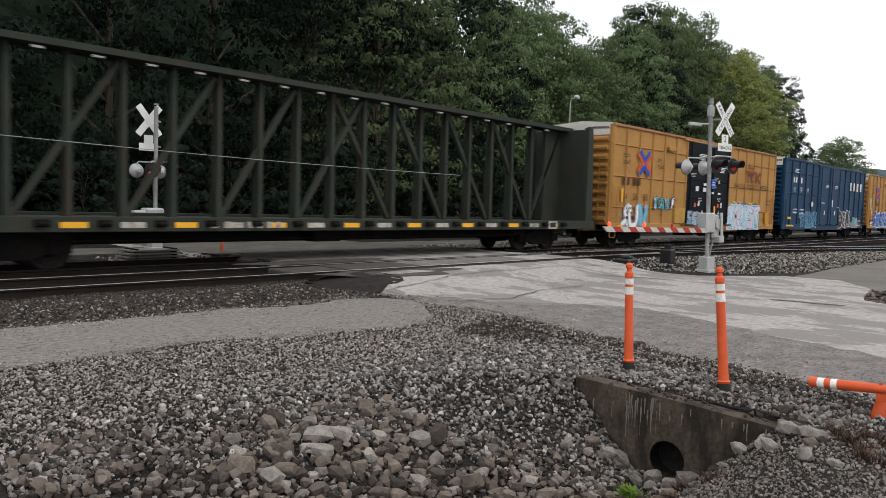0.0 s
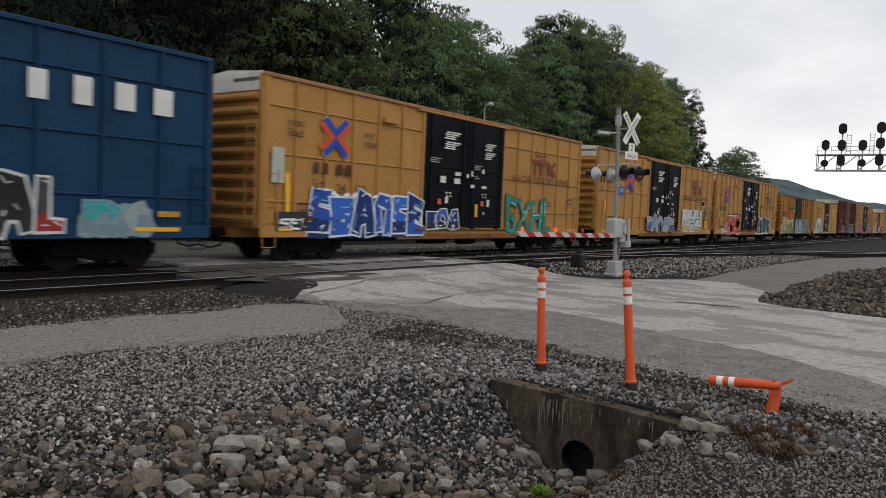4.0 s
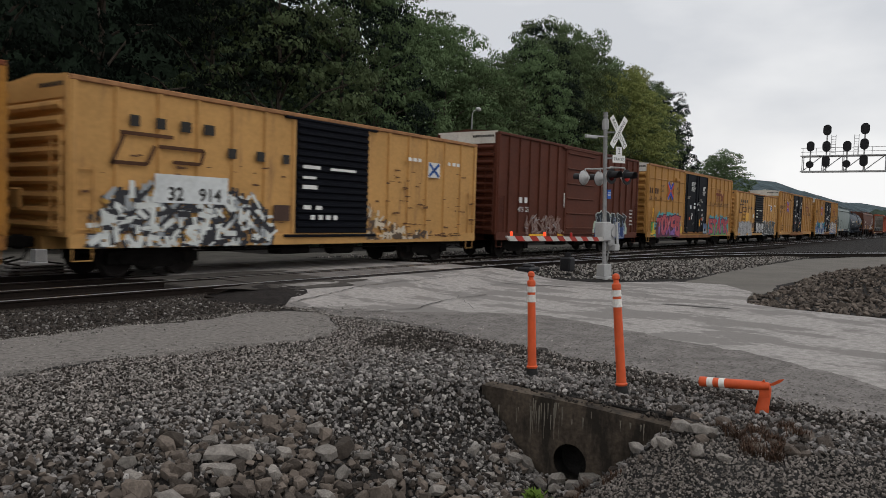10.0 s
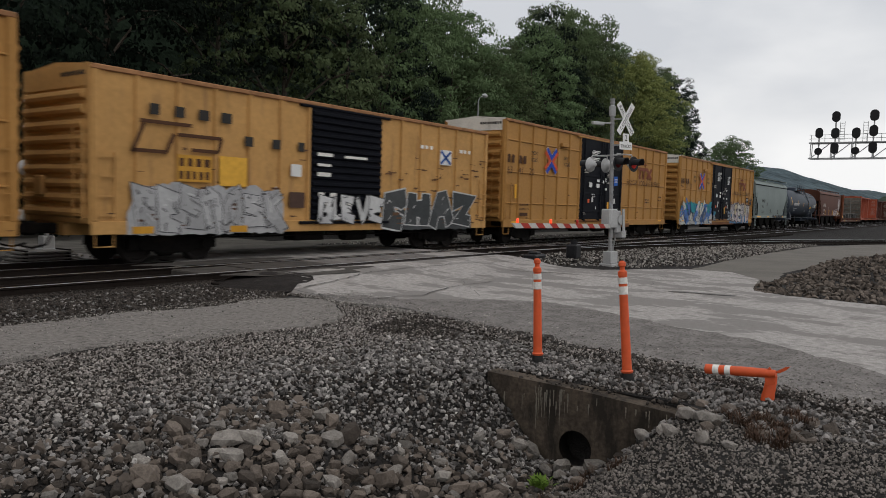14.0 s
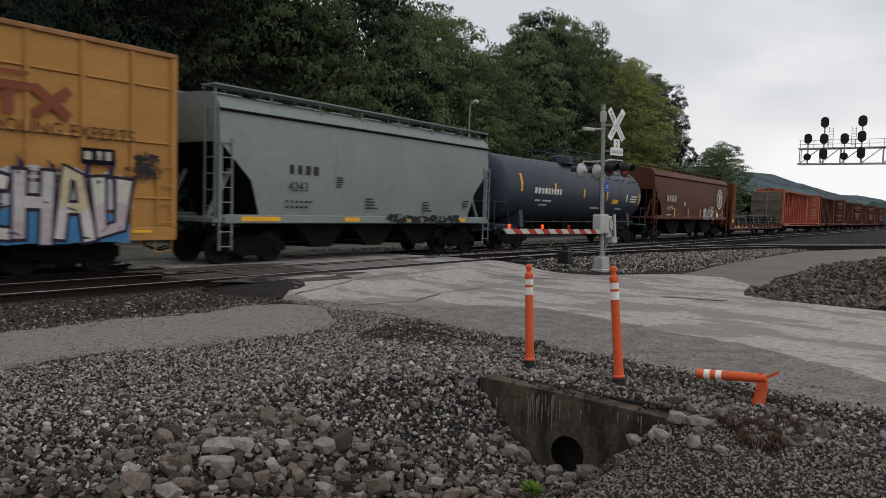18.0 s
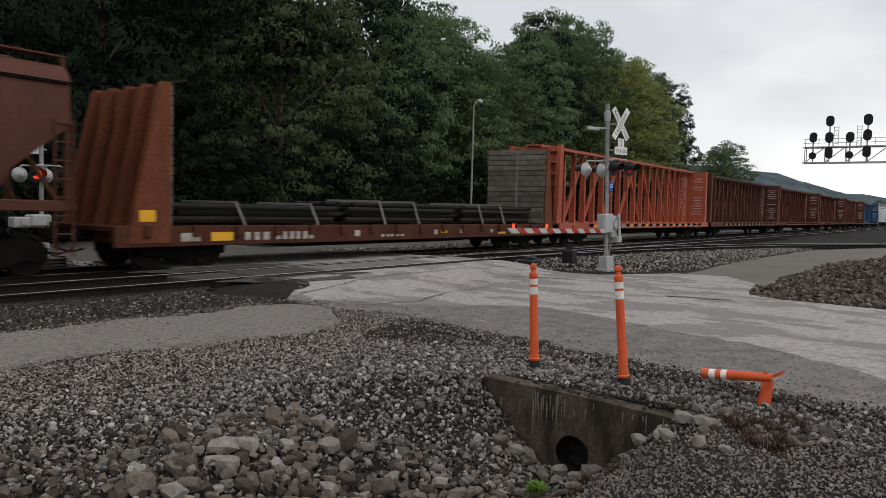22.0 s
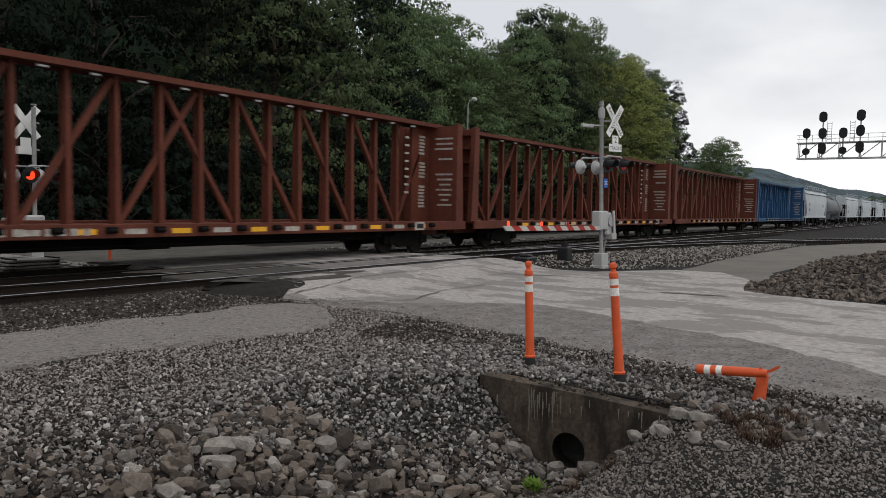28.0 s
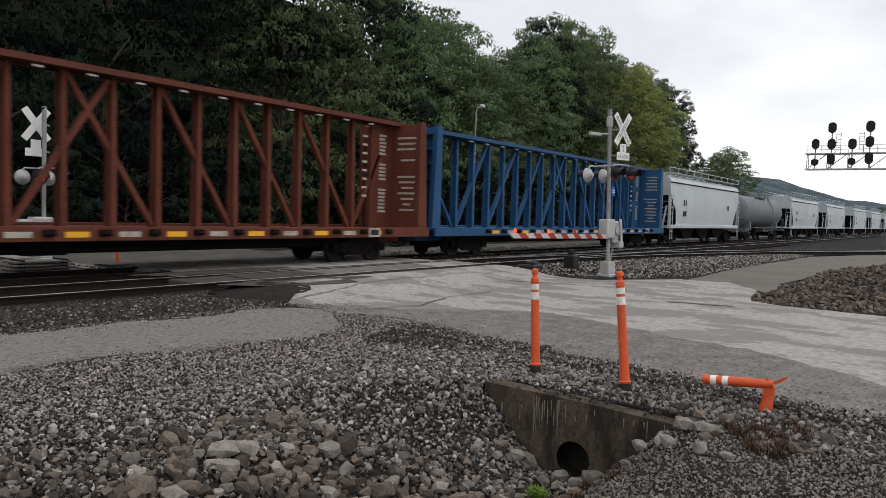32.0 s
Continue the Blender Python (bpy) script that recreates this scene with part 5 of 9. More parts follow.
    for i in range(leaves):
        a, b_ = dx0 + dw * i / leaves + 0.02, dx0 + dw * (i + 1) / leaves - 0.02
        d = part("door", Build().box(a, b_, -W - 0.085, -W + 0.02, 1.1, top - 0.25, 0.015), door[2], car, "plug door" if style == "plug" else "ribbed sliding door")
        if style == "plug":
            for z in (1.45, 2.35, 3.25, 4.15):
                part("door_rib", Build().box(a + 0.05, b_ - 0.05, -W - 0.11, -W - 0.08, z, z + 0.10, 0.01), door[2], d)
            for x in (a + 0.3, b_ - 0.3):
                part("lock_rod", Build().cyl((x, -W - 0.125, 1.15), (x, -W - 0.125, top - 0.3), 0.025, n=8), door[2], d)
            part("track_bracket", Build().box(a + 0.3, a + 0.55, -W - 0.16, -W - 0.06, 1.02, 1.12, 0.02).box(b_ - 0.55, b_ - 0.3, -W - 0.16, -W - 0.06, 1.02, 1.12, 0.02), "truck", d)
        else:
            n = 15 if style == "louvre" else 6
            for k in range(n):
                z = 1.25 + (top - 0.5 - 1.25) * k / (n - 1)
                part("door_rib", rib_mesh("lip", round(b_ - a - 0.1, 3), 0.16 if style == "louvre" else 0.08, 0.06), door[2], d, m=pose(a + 0.05, -W - 0.085, z))
    part("door_rail", Build().box(dx0 - 0.4, dx1 + 0.4, -W - 0.14, -W - 0.02, 0.98, 1.06, 0.015), (sill or paint) if style == "plug" else door[2], car)
    part("door_rail", Build().box(dx0 - 0.4, dx1 + 0.4, -W - 0.12, -W, top - 0.27, top - 0.2, 0.015), paint if style == "plug" else door[2], car)
    part("under_frame", Build().box(-h + 1, h - 1, -1.0, 1.0, 0.78, 0.98).box(-1.6, -0.4, -1.1, -0.5, 0.45, 0.85, 0.04).cyl((0.6, -0.9, 0.6), (1.6, -0.9, 0.6), 0.2, n=10).tube([(-h + 3, -1.15, 0.62), (h - 3, -1.15, 0.62)], 0.02), "truck", car, "dark underframe with brake gear")
    running_gear(car, h, 2.45)
    car["sheet"] = W
    return car


def scrapes(car, x0, x1, z0, z1, n, seed, colour, long=0.35):
    """Rusty scrapes and chips in the paint: thin uneven flakes along the side."""
    rnd = random.Random(seed)
    b = Build()
    for i in range(n):
        x, z = rnd.uniform(x0, x1), z0 + (z1 - z0) * rnd.random() ** 1.6
        w, hh = long * rnd.uniform(0.15, 1.0), rnd.uniform(0.012, 0.05)
        top = [(x + w * k / 5, -1.6085 - 0.0004 * (i % 5), z + hh * (0.3 + rnd.random())) for k in range(6)]
        low = [(x + w * k / 5, -1.6085 - 0.0004 * (i % 5), z - hh * (0.1 + 0.6 * rnd.random())) for k in range(6)]
        b.add(top + low, [(k, 6 + k, 7 + k, k + 1) for k in range(5)])
    return tagged(part("rust_scrape", b, material("rust_scrape", colour, 0.85, vary=0.3), car, "rusty scrapes in the paint"), kind="stuff")


YS, YF = -1.536, -1.606      # on the sheet; on the face of the posts


def stencils(car, rows, mat_name, name="stencil", label="", y=YF - 0.003, seed=0):
    """Rows of plain blocks for small writing: (x, z, count, width, height, gap)."""
    rnd = random.Random(seed)
    if len(rows) <= 4:
        made = None
        for x, z, n, w, hh, g in rows:
            for i in range(n):
                made = part(name, Build().box(x, x + w * (1 - 0.35 * rnd.random()), y - 0.002, y + 0.002, z, z + hh), mat_name, car, label)
                x += w + g
        return made
    b = Build()
    for x, z, n, w, hh, g in rows:
        bars(b, x, z, n, w, hh, g, y, jig=0.35, rnd=rnd)
    return tagged(part(name, b, mat_name, car, label), kind="stuff")


def letters(car, text, x, z, size, mat_name, y=YF - 0.003, shear=0.0, bold=0.0, name="lettering"):
    return part(name, words(text, size, shear, bold), mat_name, car, m=pose(x, y, z))


PAINTS = {}


def spray(colour):
    """A flat spray-paint colour."""
    key = tuple(round(c, 3) for c in colour)
    if key not in PAINTS:
        PAINTS[key] = material("spray_paint", colour, 0.6, vary=0.16, fine=8, broad=1.5, bump=0)
    return PAINTS[key]


def block_tag(car, x0, x1, z0, tops, colours, step, seed, gaps=0.1, y=YF):
    """A jagged spray piece of many short bars at square and slanting angles, under an uneven top line."""
    r = random.Random(seed)
    b = Build()
    deep = 0
    for layer in range(3):
        x = x0
        while x < x1:
            z = z0
            while z < between(tops, x) - 0.1 * r.random():
                if r.random() > gaps + 0.25 * (layer == 2):
                    deep = (deep + 1) % 40
                    a = math.radians(r.choice((0, 0, 45, 90, 90, 135)) + r.uniform(-12, 12))
                    ln, th = step * r.uniform(0.8, 1.9), step * r.uniform(0.3, 0.62)
                    cx, cz = x + step * r.uniform(-0.3, 0.3), z + step * r.uniform(-0.3, 0.3)
                    slot = r.choice(((0, 0, 3), (1, 1, 0, 2, 0), (1, 0, 0, 1))[layer])
                    yy = y - 0.0015 - 0.003 * layer - 0.00006 * deep
                    ca, sa = math.cos(a), math.sin(a)
                    q = [(cx + u * ln / 2 * ca - w * th / 2 * sa + 0.03 * r.uniform(-1, 1), yy, max(z0 - 0.08, cz + u * ln / 2 * sa + w * th / 2 * ca)) for u, w in ((-1, -1), (1, -1), (1, 1), (-1, 1))]
                    b.add(q, [(0, 1, 2, 3)], slot)
                z += step * 0.8
            x += step * 0.8
    return tagged(part("graffiti", b, [spray(c) for c in colours], car, "white and black jagged spray graffiti"), kind="stuff")


def graffiti(car, x0, x1, z0, z1, colours, n, seed, y=YF, thick=0.16, wild=1.0):
    """A spray-painted tag of tangled, outlined and highlighted strokes."""
    rnd = random.Random(seed)
    fills, outline, shine = colours
    mats = [spray(outline), spray(shine)] + [spray(c) for c in fills]
    b = Build()
    w, hgt = x1 - x0, z1 - z0
    state = [0]

    def deeper():
        state[0] += 1
        return y - 0.0012 - 0.00035 * state[0]

    def clamp(p):
        return (p[0], min(max(p[1], z0 - 0.06 * hgt), z1 + 0.16 * hgt))

    def ribbon_path(ctrl, t, slot):
        pts = []
        if len(ctrl) == 2:
            pts = ctrl
        else:
            c = [ctrl[0]] + list(ctrl) + [ctrl[-1]]
            for k in range(1, len(c) - 2):
                for i in range(4):
                    u = i / 4
                    pts.append(tuple(0.5 * (2 * c[k][a] + (c[k + 1][a] - c[k - 1][a]) * u + (2 * c[k - 1][a] - 5 * c[k][a] + 4 * c[k + 1][a] - c[k + 2][a]) * u * u + (3 * c[k][a] - c[k - 1][a] - 3 * c[k + 1][a] + c[k + 2][a]) * u ** 3) for a in (0, 1)))
            pts.append(ctrl[-1])
        yy = deeper()
        left, right = [], []
        for i, p in enumerate(pts):
            a, c = pts[max(0, i - 1)], pts[min(len(pts) - 1, i + 1)]
            d = Vector((c[0] - a[0], c[1] - a[1]))
            d = d.normalized() if d.length > 1e-6 else Vector((1, 0))
            k = t / 2 * (1.0 if 0 < i < len(pts) - 1 else 0.8)
            left.append(clamp((p[0] - d.y * k, p[1] + d.x * k)))
            right.append(clamp((p[0] + d.y * k, p[1] - d.x * k)))
        m = len(pts)
        b.add([(p[0], yy, p[1]) for p in left + right], [(i, m + i, m + i + 1, i + 1) for i in range(m - 1)], slot)

    for i in range(n):
        cx, cw = x0 + w * (i + 0.5) / n, w / n
        for k in range(2 if wild < 1.3 else 3):
            ctrl = [(cx + cw * rnd.uniform(-0.62, 0.62), z0 + hgt * h) for h in rnd.choice(((0.06, 0.5, 0.94), (0.92, 0.65, 0.35, 0.08), (0.1, 0.85, 0.95, 0.4), (0.9, 0.2, 0.1, 0.6)))]
            t = thick * hgt * rnd.uniform(0.9, 1.5)
            ribbon_path(ctrl, t * 1.6, 0)
            ribbon_path(ctrl, t, 2 + rnd.randrange(len(fills)))
            ribbon_path([(p[0] - t * 0.2, p[1] + t * 0.1) for p in ctrl[:2]], t * 0.22, 1)
    for k in range(int(n * wild)):
        cx, cz = x0 + w * rnd.random(), z0 + hgt * rnd.uniform(0.05, 1.0)
        ribbon_path([(cx, cz), (cx + rnd.uniform(-0.2, 0.3), cz + rnd.uniform(-0.15, 0.15)), (cx + rnd.uniform(0.0, 0.4), cz + rnd.uniform(-0.2, 0.2))], 0.03, rnd.choice((0, 1)))
    return tagged(part("graffiti", b, mats, car, "spray-painted graffiti"), kind="stuff")


# letter shapes on a lattice of nine by nine: points as pairs of digits, strokes parted by a bar
STROKES = {"A": "00 39 69 90|24 74", "B": "10 19 88 65 94 80 10", "C": "97 79 18 11 80", "D": "10 19 78 94 71 10", "E": "98 19 11 90|15 75", "G": "98 29 11 80 84 54", "H": "19 10|89 80|15 85", "K": "19 10|99 25 90", "L": "19 11 91",
           "N": "10 07 39 78 86 80", "O": "11 06 39 79 94 71 11", "R": "10 19 88 85 24|44 90", "S": "98 18 15 84 81 01", "T": "07 18 88 99|58 50", "U": "19 11 81 89", "V": "09 50 99", "X": "09 90|99 00", "Y": "19 15 84|89 81 20", "Z": "08 98 11 91"}


def lettered(car, x0, x1, z0, z1, text, fill, low, edge, seed, y=YF, fat=0.36, rim=0.05, split=0.45, backs=(), spikes=None, shine=None, ticks=4, lean=0.06, label=""):
    """A spray-painted piece: jagged backing shapes, then fat letters of bent strokes with a rim, two fills and small highlights."""
    rnd = random.Random(seed)
    tints = []

    def slot(colour):
        if colour not in tints:
            tints.append(colour)
        return tints.index(colour)

    b = Build()
    depth = [0]
    w, hgt = x1 - x0, z1 - z0

    def deeper():
        depth[0] += 1
        return y - 0.0012 - 0.00028 * depth[0]

    def stroke(pts, t, colours, more=0.0, swell=(1.0,)):
        pts = [Vector(p) for p in pts]
        pts[0] = pts[0] + (pts[0] - pts[1]).normalized() * more
        pts[-1] = pts[-1] + (pts[-1] - pts[-2]).normalized() * more
        sides = []
        for i, p in enumerate(pts):
            a = (p - pts[i - 1]).normalized() if i else (pts[1] - p).normalized()
            c = (pts[i + 1] - p).normalized() if i < len(pts) - 1 else a
            d = a + c
            d = d.normalized() if d.length > 0.2 else a
            k = t / 2 * min(1.5, 1 / max(0.4, d.dot(a))) * swell[i % len(swell)]
            side = Vector((-d.y, d.x)) * k
            sides.append((p + side, p - side))
        yy = deeper()
        for (l0, r0), (l1, r1) in zip(sides, sides[1:]):
            for k in range(4):
                q = [l0.lerp(l1, k / 4), r0.lerp(r1, k / 4), r0.lerp(r1, (k + 1) / 4), l0.lerp(l1, (k + 1) / 4)]
                mid = sum(p.y for p in q) / 4
                tint = colours[0] if mid > z0 + hgt * (split + 0.06 * math.sin(5.3 * q[0].x + seed)) else colours[1]
                b.add([(p.x, yy, min(max(p.y, z0 - 0.05), z1 + 0.12 * hgt)) for p in q], [(0, 1, 2, 3)], slot(tint))

    for colour, out, low_z, high in backs:
        yy = deeper()
        x, cols = x0 - out, []
        while x < x1 + out:
            rise = min(1.0, 0.45 + min(x - x0 + out, x1 + out - x) / (0.5 * hgt))
            cols.append((x, z0 + low_z * hgt + rnd.uniform(-0.03, 0.03), z0 + hgt * high * rise + out * rnd.uniform(-0.6, 1.0)))
            x += rnd.uniform(0.07, 0.22)
        v = [(a, yy, max(lo, z0 - 0.05)) for a, lo, hi in cols] + [(a + rnd.uniform(-0.04, 0.04), yy, max(hi, lo + 0.05)) for a, lo, hi in cols]
        m = len(cols)
        b.add(v, [(i, i + 1, m + i + 1, m + i) for i in range(m - 1)], slot(colour))
    if spikes:
        for i in range(int(w * 1.7)):
            cx, tall, side = x0 + w * (i + rnd.uniform(0.2, 0.8)) / int(w * 1.7), rnd.uniform(0.22, 0.42), rnd.uniform(-0.2, 0.2)
            yy = deeper()
            b.add([(cx - 0.05, yy, z1 - 0.12), (cx + 0.09, yy, z1 - 0.12), (cx + 0.10 + side * 0.4, yy, z1 + tall * 0.5), (cx + side, yy, z1 + tall), (cx - 0.02 + side * 0.3, yy, z1 + tall * 0.45)], [(0, 1, 2, 3, 4)], slot(spikes))
    cuts = [0.0]
    for ch in text:
        cuts.append(cuts[-1] + rnd.uniform(0.88, 1.12) * (0.55 if ch == "L" else 1.0))
    for i, ch in enumerate(text):
        a, c = x0 + w * cuts[i] / cuts[-1], x0 + w * cuts[i + 1] / cuts[-1]
        t = fat * min(c - a, hgt)
        a, c = a + 0.34 * t, c - 0.34 * t
        zl, zh = z0 + 0.42 * t + rnd.uniform(0, 0.05) * hgt, z1 - 0.42 * t - rnd.uniform(-0.04, 0.06) * hgt
        tilt = rnd.uniform(-lean, lean)
        lines = [[(a + (c - a) * (u + rnd.uniform(-0.10, 0.10)) + tilt * (q - 0.5) * hgt, zl + (zh - zl) * (q + rnd.uniform(-0.07, 0.07)) + tilt * (u - 0.5) * 0.6) for u, q in [(int(p[0]) / 9, int(p[1]) / 9) for p in path.split()]] for path in STROKES[ch].split("|")]
        top, under = fill[i % len(fill)], low[i % len(low)]
        uneven = [rnd.uniform(0.62, 1.25) for k in range(7)]
        for line in lines:
            stroke(line, t + 2.6 * rim, (edge, edge), t * 0.22 + rim, uneven)
        for line in lines:
            stroke(line, t, (top, under), t * 0.22, uneven)
        for line in lines:
            if shine:
                p, q = Vector(line[0]), Vector(line[1])
                d = (q - p)
                n = Vector((-d.y, d.x)).normalized() * t * 0.24
                stroke([p.lerp(q, 0.1) + n, p.lerp(q, rnd.uniform(0.4, 0.75)) + n], 0.035, (shine, shine))
        for k in range(ticks):
            p = Vector(rnd.choice(rnd.choice(lines)))
            q = p + Vector((rnd.uniform(-0.22, 0.22), rnd.uniform(-0.16, 0.16)))
            stroke([p, q], rnd.uniform(0.02, 0.045), (edge, edge))
    return tagged(part("graffiti", b, [spray(c) for c in tints], car, label or "spray-painted graffiti"), kind="stuff")


def arrows(car, x, z, s, y=YF - 0.004):
    """Two bent coloured bands that cross, a plain emblem: one red-orange, one blue."""
    warm, cool = spray((0.55, 0.08, 0.03)), spray((0.02, 0.06, 0.36))
    pale = spray((0.62, 0.60, 0.56))
    for e in (-1, 1):
        side = [(e * s * u, s * w) for u, w in ((0.03, 0.0), (0.86, 0.70), (1.05, 0.50), (0.42, 0.0), (1.05, -0.50), (0.86, -0.70))]
        up = [(s * u, e * s * w) for u, w in ((0.0, 0.02), (0.84, 0.74), (0.62, 0.94), (0.0, 0.40), (-0.62, 0.94), (-0.84, 0.74))]
        part("emblem_band", Build().prism([(p * 1.03, q * 1.03) for p, q in up], "y", -0.002, 0.002), pale, car, "pale edge of the emblem", m=pose(x, y + 0.001, z))
        part("emblem_band", Build().prism(side, "y", -0.004, 0.0), warm, car, "orange emblem band", m=pose(x, y - 0.003, z))
        part("emblem_band", Build().prism(up, "y", -0.004, 0.0), cool, car, "blue emblem band", m=pose(x, y - 0.008, z))


# the long yellow boxcars: one is built, the others are copies
L60, TOP60 = 19.6, 5.40
yellow = boxcar("boxcar", "long yellow boxcar with black plug doors", L60, TOP60, "yellow_car", "cream", 10, (-2.65, 2.65, "door_black", "plug"), 6, lips=(1.75, 3.08, 4.42), seed=1, sill="sill_dirty", eave="eave_worn")
arrows(yellow, -7.05, 3.78, 0.64)
letters(yellow, "next", -8.95, 3.95, 0.34, "letter_black")
letters(yellow, "load", -8.95, 3.65, 0.34, "letter_black")
letters(yellow, "any", -5.8, 3.92, 0.34, "letter_black")
letters(yellow, "road", -5.8, 3.62, 0.34, "letter_black")
for x, t in ((3.35, "RAILCAR"), (5.2, "POOLING"), (7.1, "EXPERTS")):
    letters(yellow, t, x, 3.06, 0.40, "letter_brown", y=YF - 0.003)
for piece in ((4.95, 6.45, 3.92, 4.10), (5.15, 5.36, 3.42, 3.93), (5.75, 5.96, 3.42, 3.93), (5.35, 5.45, 4.25, 4.5), (5.45, 6.25, 4.25, 4.32)):
    part("emblem", Build().box(piece[0], piece[1], YF - 0.006, YF - 0.002, piece[2], piece[3]), "letter_red", yellow, "red-brown emblem block")
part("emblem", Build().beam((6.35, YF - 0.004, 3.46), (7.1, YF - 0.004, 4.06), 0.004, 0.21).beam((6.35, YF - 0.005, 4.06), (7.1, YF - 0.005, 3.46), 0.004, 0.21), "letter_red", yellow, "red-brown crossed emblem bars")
# company blocks and data tables on the doors
for x, z, n, w in ((-1.62, 4.32, 4, 0.98), (-1.62, 3.96, 4, 0.98), (1.08, 4.12, 4, 0.72), (1.08, 3.78, 4, 0.72)):
    stencils(yellow, [(x + 0.07 * (i % 2) + 0.02 * i, z + 0.075 * i, 1, w - 0.16 * (i % 3 == 1), 0.045, 0) for i in range(n)], "letter_white", "door_notice", "white notice on the door", y=-1.70)
for x, z, n, w in ((-2.4, 3.42, 3, 0.75), (0.42, 3.32, 3, 0.6), (0.45, 2.98, 2, 0.4), (-2.35, 1.35, 2, 0.35)):
    stencils(yellow, [(x, z + 0.07 * i, 1, w - 0.12 * (i % 2), 0.03, 0) for i in range(n)], "letter_faded", "door_notice", "small white notice on the door", y=-1.70)
stencils(yellow, [(-1.78, 2.72, 1, 0.36, 0.24, 0), (-0.86, 3.02, 1, 0.42, 0.13, 0), (-0.9, 2.72, 1, 0.42, 0.2, 0), (-0.12, 2.98, 1, 0.18, 0.14, 0), (0.2, 3.05, 1, 0.12, 0.2, 0), (0.18, 2.62, 1, 0.24, 0.12, 0), (0.95, 2.62, 1, 0.32, 0.1, 0), (0.95, 3.2, 1, 0.2, 0.17, 0),
                  (-1.42, 2.33, 2, 0.09, 0.07, 0.14), (-1.35, 2.22, 2, 0.1, 0.06, 0.1), (-1.44, 1.98, 1, 0.24, 0.24, 0), (-0.95, 1.62, 1, 0.09, 0.14, 0), (0.95, 2.36, 2, 0.09, 0.07, 0.16), (1.02, 2.25, 2, 0.1, 0.06, 0.1), (1.35, 1.92, 1, 0.2, 0.28, 0), (1.1, 1.6, 1, 0.1, 0.12, 0)], "letter_white", "door_data", "white data stencils on the door", y=-1.70, seed=3)
for x in (-1.9, 0.92):
    part("warning_plate", Build().box(x, x + 0.2, -1.705, -1.70, 1.93, 2.13), "orange", yellow, "small orange warning plate")
part("reflector", Build().box(0.52, 0.68, -1.71, -1.70, 1.50, 2.0), "reflector", yellow, "yellow reflector strip")
for size in ((-9.2, -8.7, YF - 0.012, YF - 0.008, 0.95, 1.02), (-9.0, -8.85, YF - 0.012, YF - 0.008, 2.0, 2.6), (8.6, 9.1, YF - 0.012, YF - 0.008, 0.95, 1.02)):
    part("reflector", Build().box(*size), "reflector", yellow, "yellow reflector strips")
stencils(yellow, [(-8.5, 1.7, 5, 0.11, 0.08, 0.05), (-8.5, 1.5, 6, 0.09, 0.08, 0.05), (-8.5, 1.25, 1, 0.7, 0.14, 0), (6.2, 2.2, 4, 0.12, 0.08, 0.06), (6.2, 2.05, 5, 0.10, 0.08, 0.05), (8.4, 2.4, 3, 0.14, 0.09, 0.06), (8.4, 2.2, 4, 0.1, 0.09, 0.06)], "letter_brown", "data_stencil", "small brown data stencils", seed=5)
part("box_tray", Build().box(-4.9, -4.2, -1.72, -1.58, 4.5, 4.68, 0.02), "yellow_car", yellow, "small bracket under the eave")


def marks(car, groups, z1, z2, digits, mat_name="letter_brown", size=0.44):
    """The owner's mark as plain blocks, the car's number in digits below."""
    stencils(car, [(x, z1, 2, 0.27, 0.34, 0.10) for x in groups], mat_name, "owner_mark", "owner's mark as plain blocks", y=YF - 0.003)
    for x, d in zip((groups[0], groups[0] + 0.93, groups[0] + 1.86), digits):
        letters(car, d, x, z2, size, mat_name, y=YF - 0.003, name="car_number")


W1, K1 = (0.75, 0.75, 0.74), (0.02, 0.02, 0.025)
SKY, TEAL, GREY, ORNG, YEL = (0.12, 0.42, 0.60), (0.05, 0.32, 0.33), (0.30, 0.30, 0.31), (0.60, 0.20, 0.04), (0.65, 0.45, 0.06)
# car number -> middle along the train, measured from where the train stands at the start
MIDDLE = {0: 14.07, 1: 37.4, 2: 58.55, 3: 79.72, 4: 101.45, 5: 122.12, 6: 142.05, 7: 159.6, 8: 177.4, 9: 196.95, 10: 216.47, 11: 235.8, 12: 258.15, 13: 276.0, 14: 292.4, 15: 311.5, 16: 332.2,
          17: 356.1, 18: 381.6, 19: 406.4, 20: 431.65, 21: 457.0, 22: 482.0, 23: 504.2, 24: 523.6, 25: 543.6, 26: 567.6, 27: 595.8, 28: 622.0, 29: 648.0}
CARS = {}
for number in (1, 3, 4, 5, 9, 11, 12):
    CARS[number] = yellow if number == 1 else copy_thing(yellow, pose(0, 0, 0))
labels = {1: "yellow boxcar with black doors and white and blue graffiti", 3: "yellow boxcar with black doors and bold blue graffiti", 4: "yellow boxcar with black doors and grey and yellow graffiti",
          5: "yellow boxcar with black doors and a red graffiti panel", 9: "yellow boxcar with black doors and pink graffiti", 11: "clean yellow boxcar with black doors", 12: "yellow boxcar with black doors and blue and white graffiti"}
for number, text in labels.items():
    tagged(CARS[number], text)
NUMBERS = {1: ("64", "26", "58"), 3: ("67", "24", "00"), 4: ("66", "13", "70"), 5: ("63", "86", "55"), 9: ("64", "44", "93"), 11: ("63", "41", "20"), 12: ("66", "17", "75")}
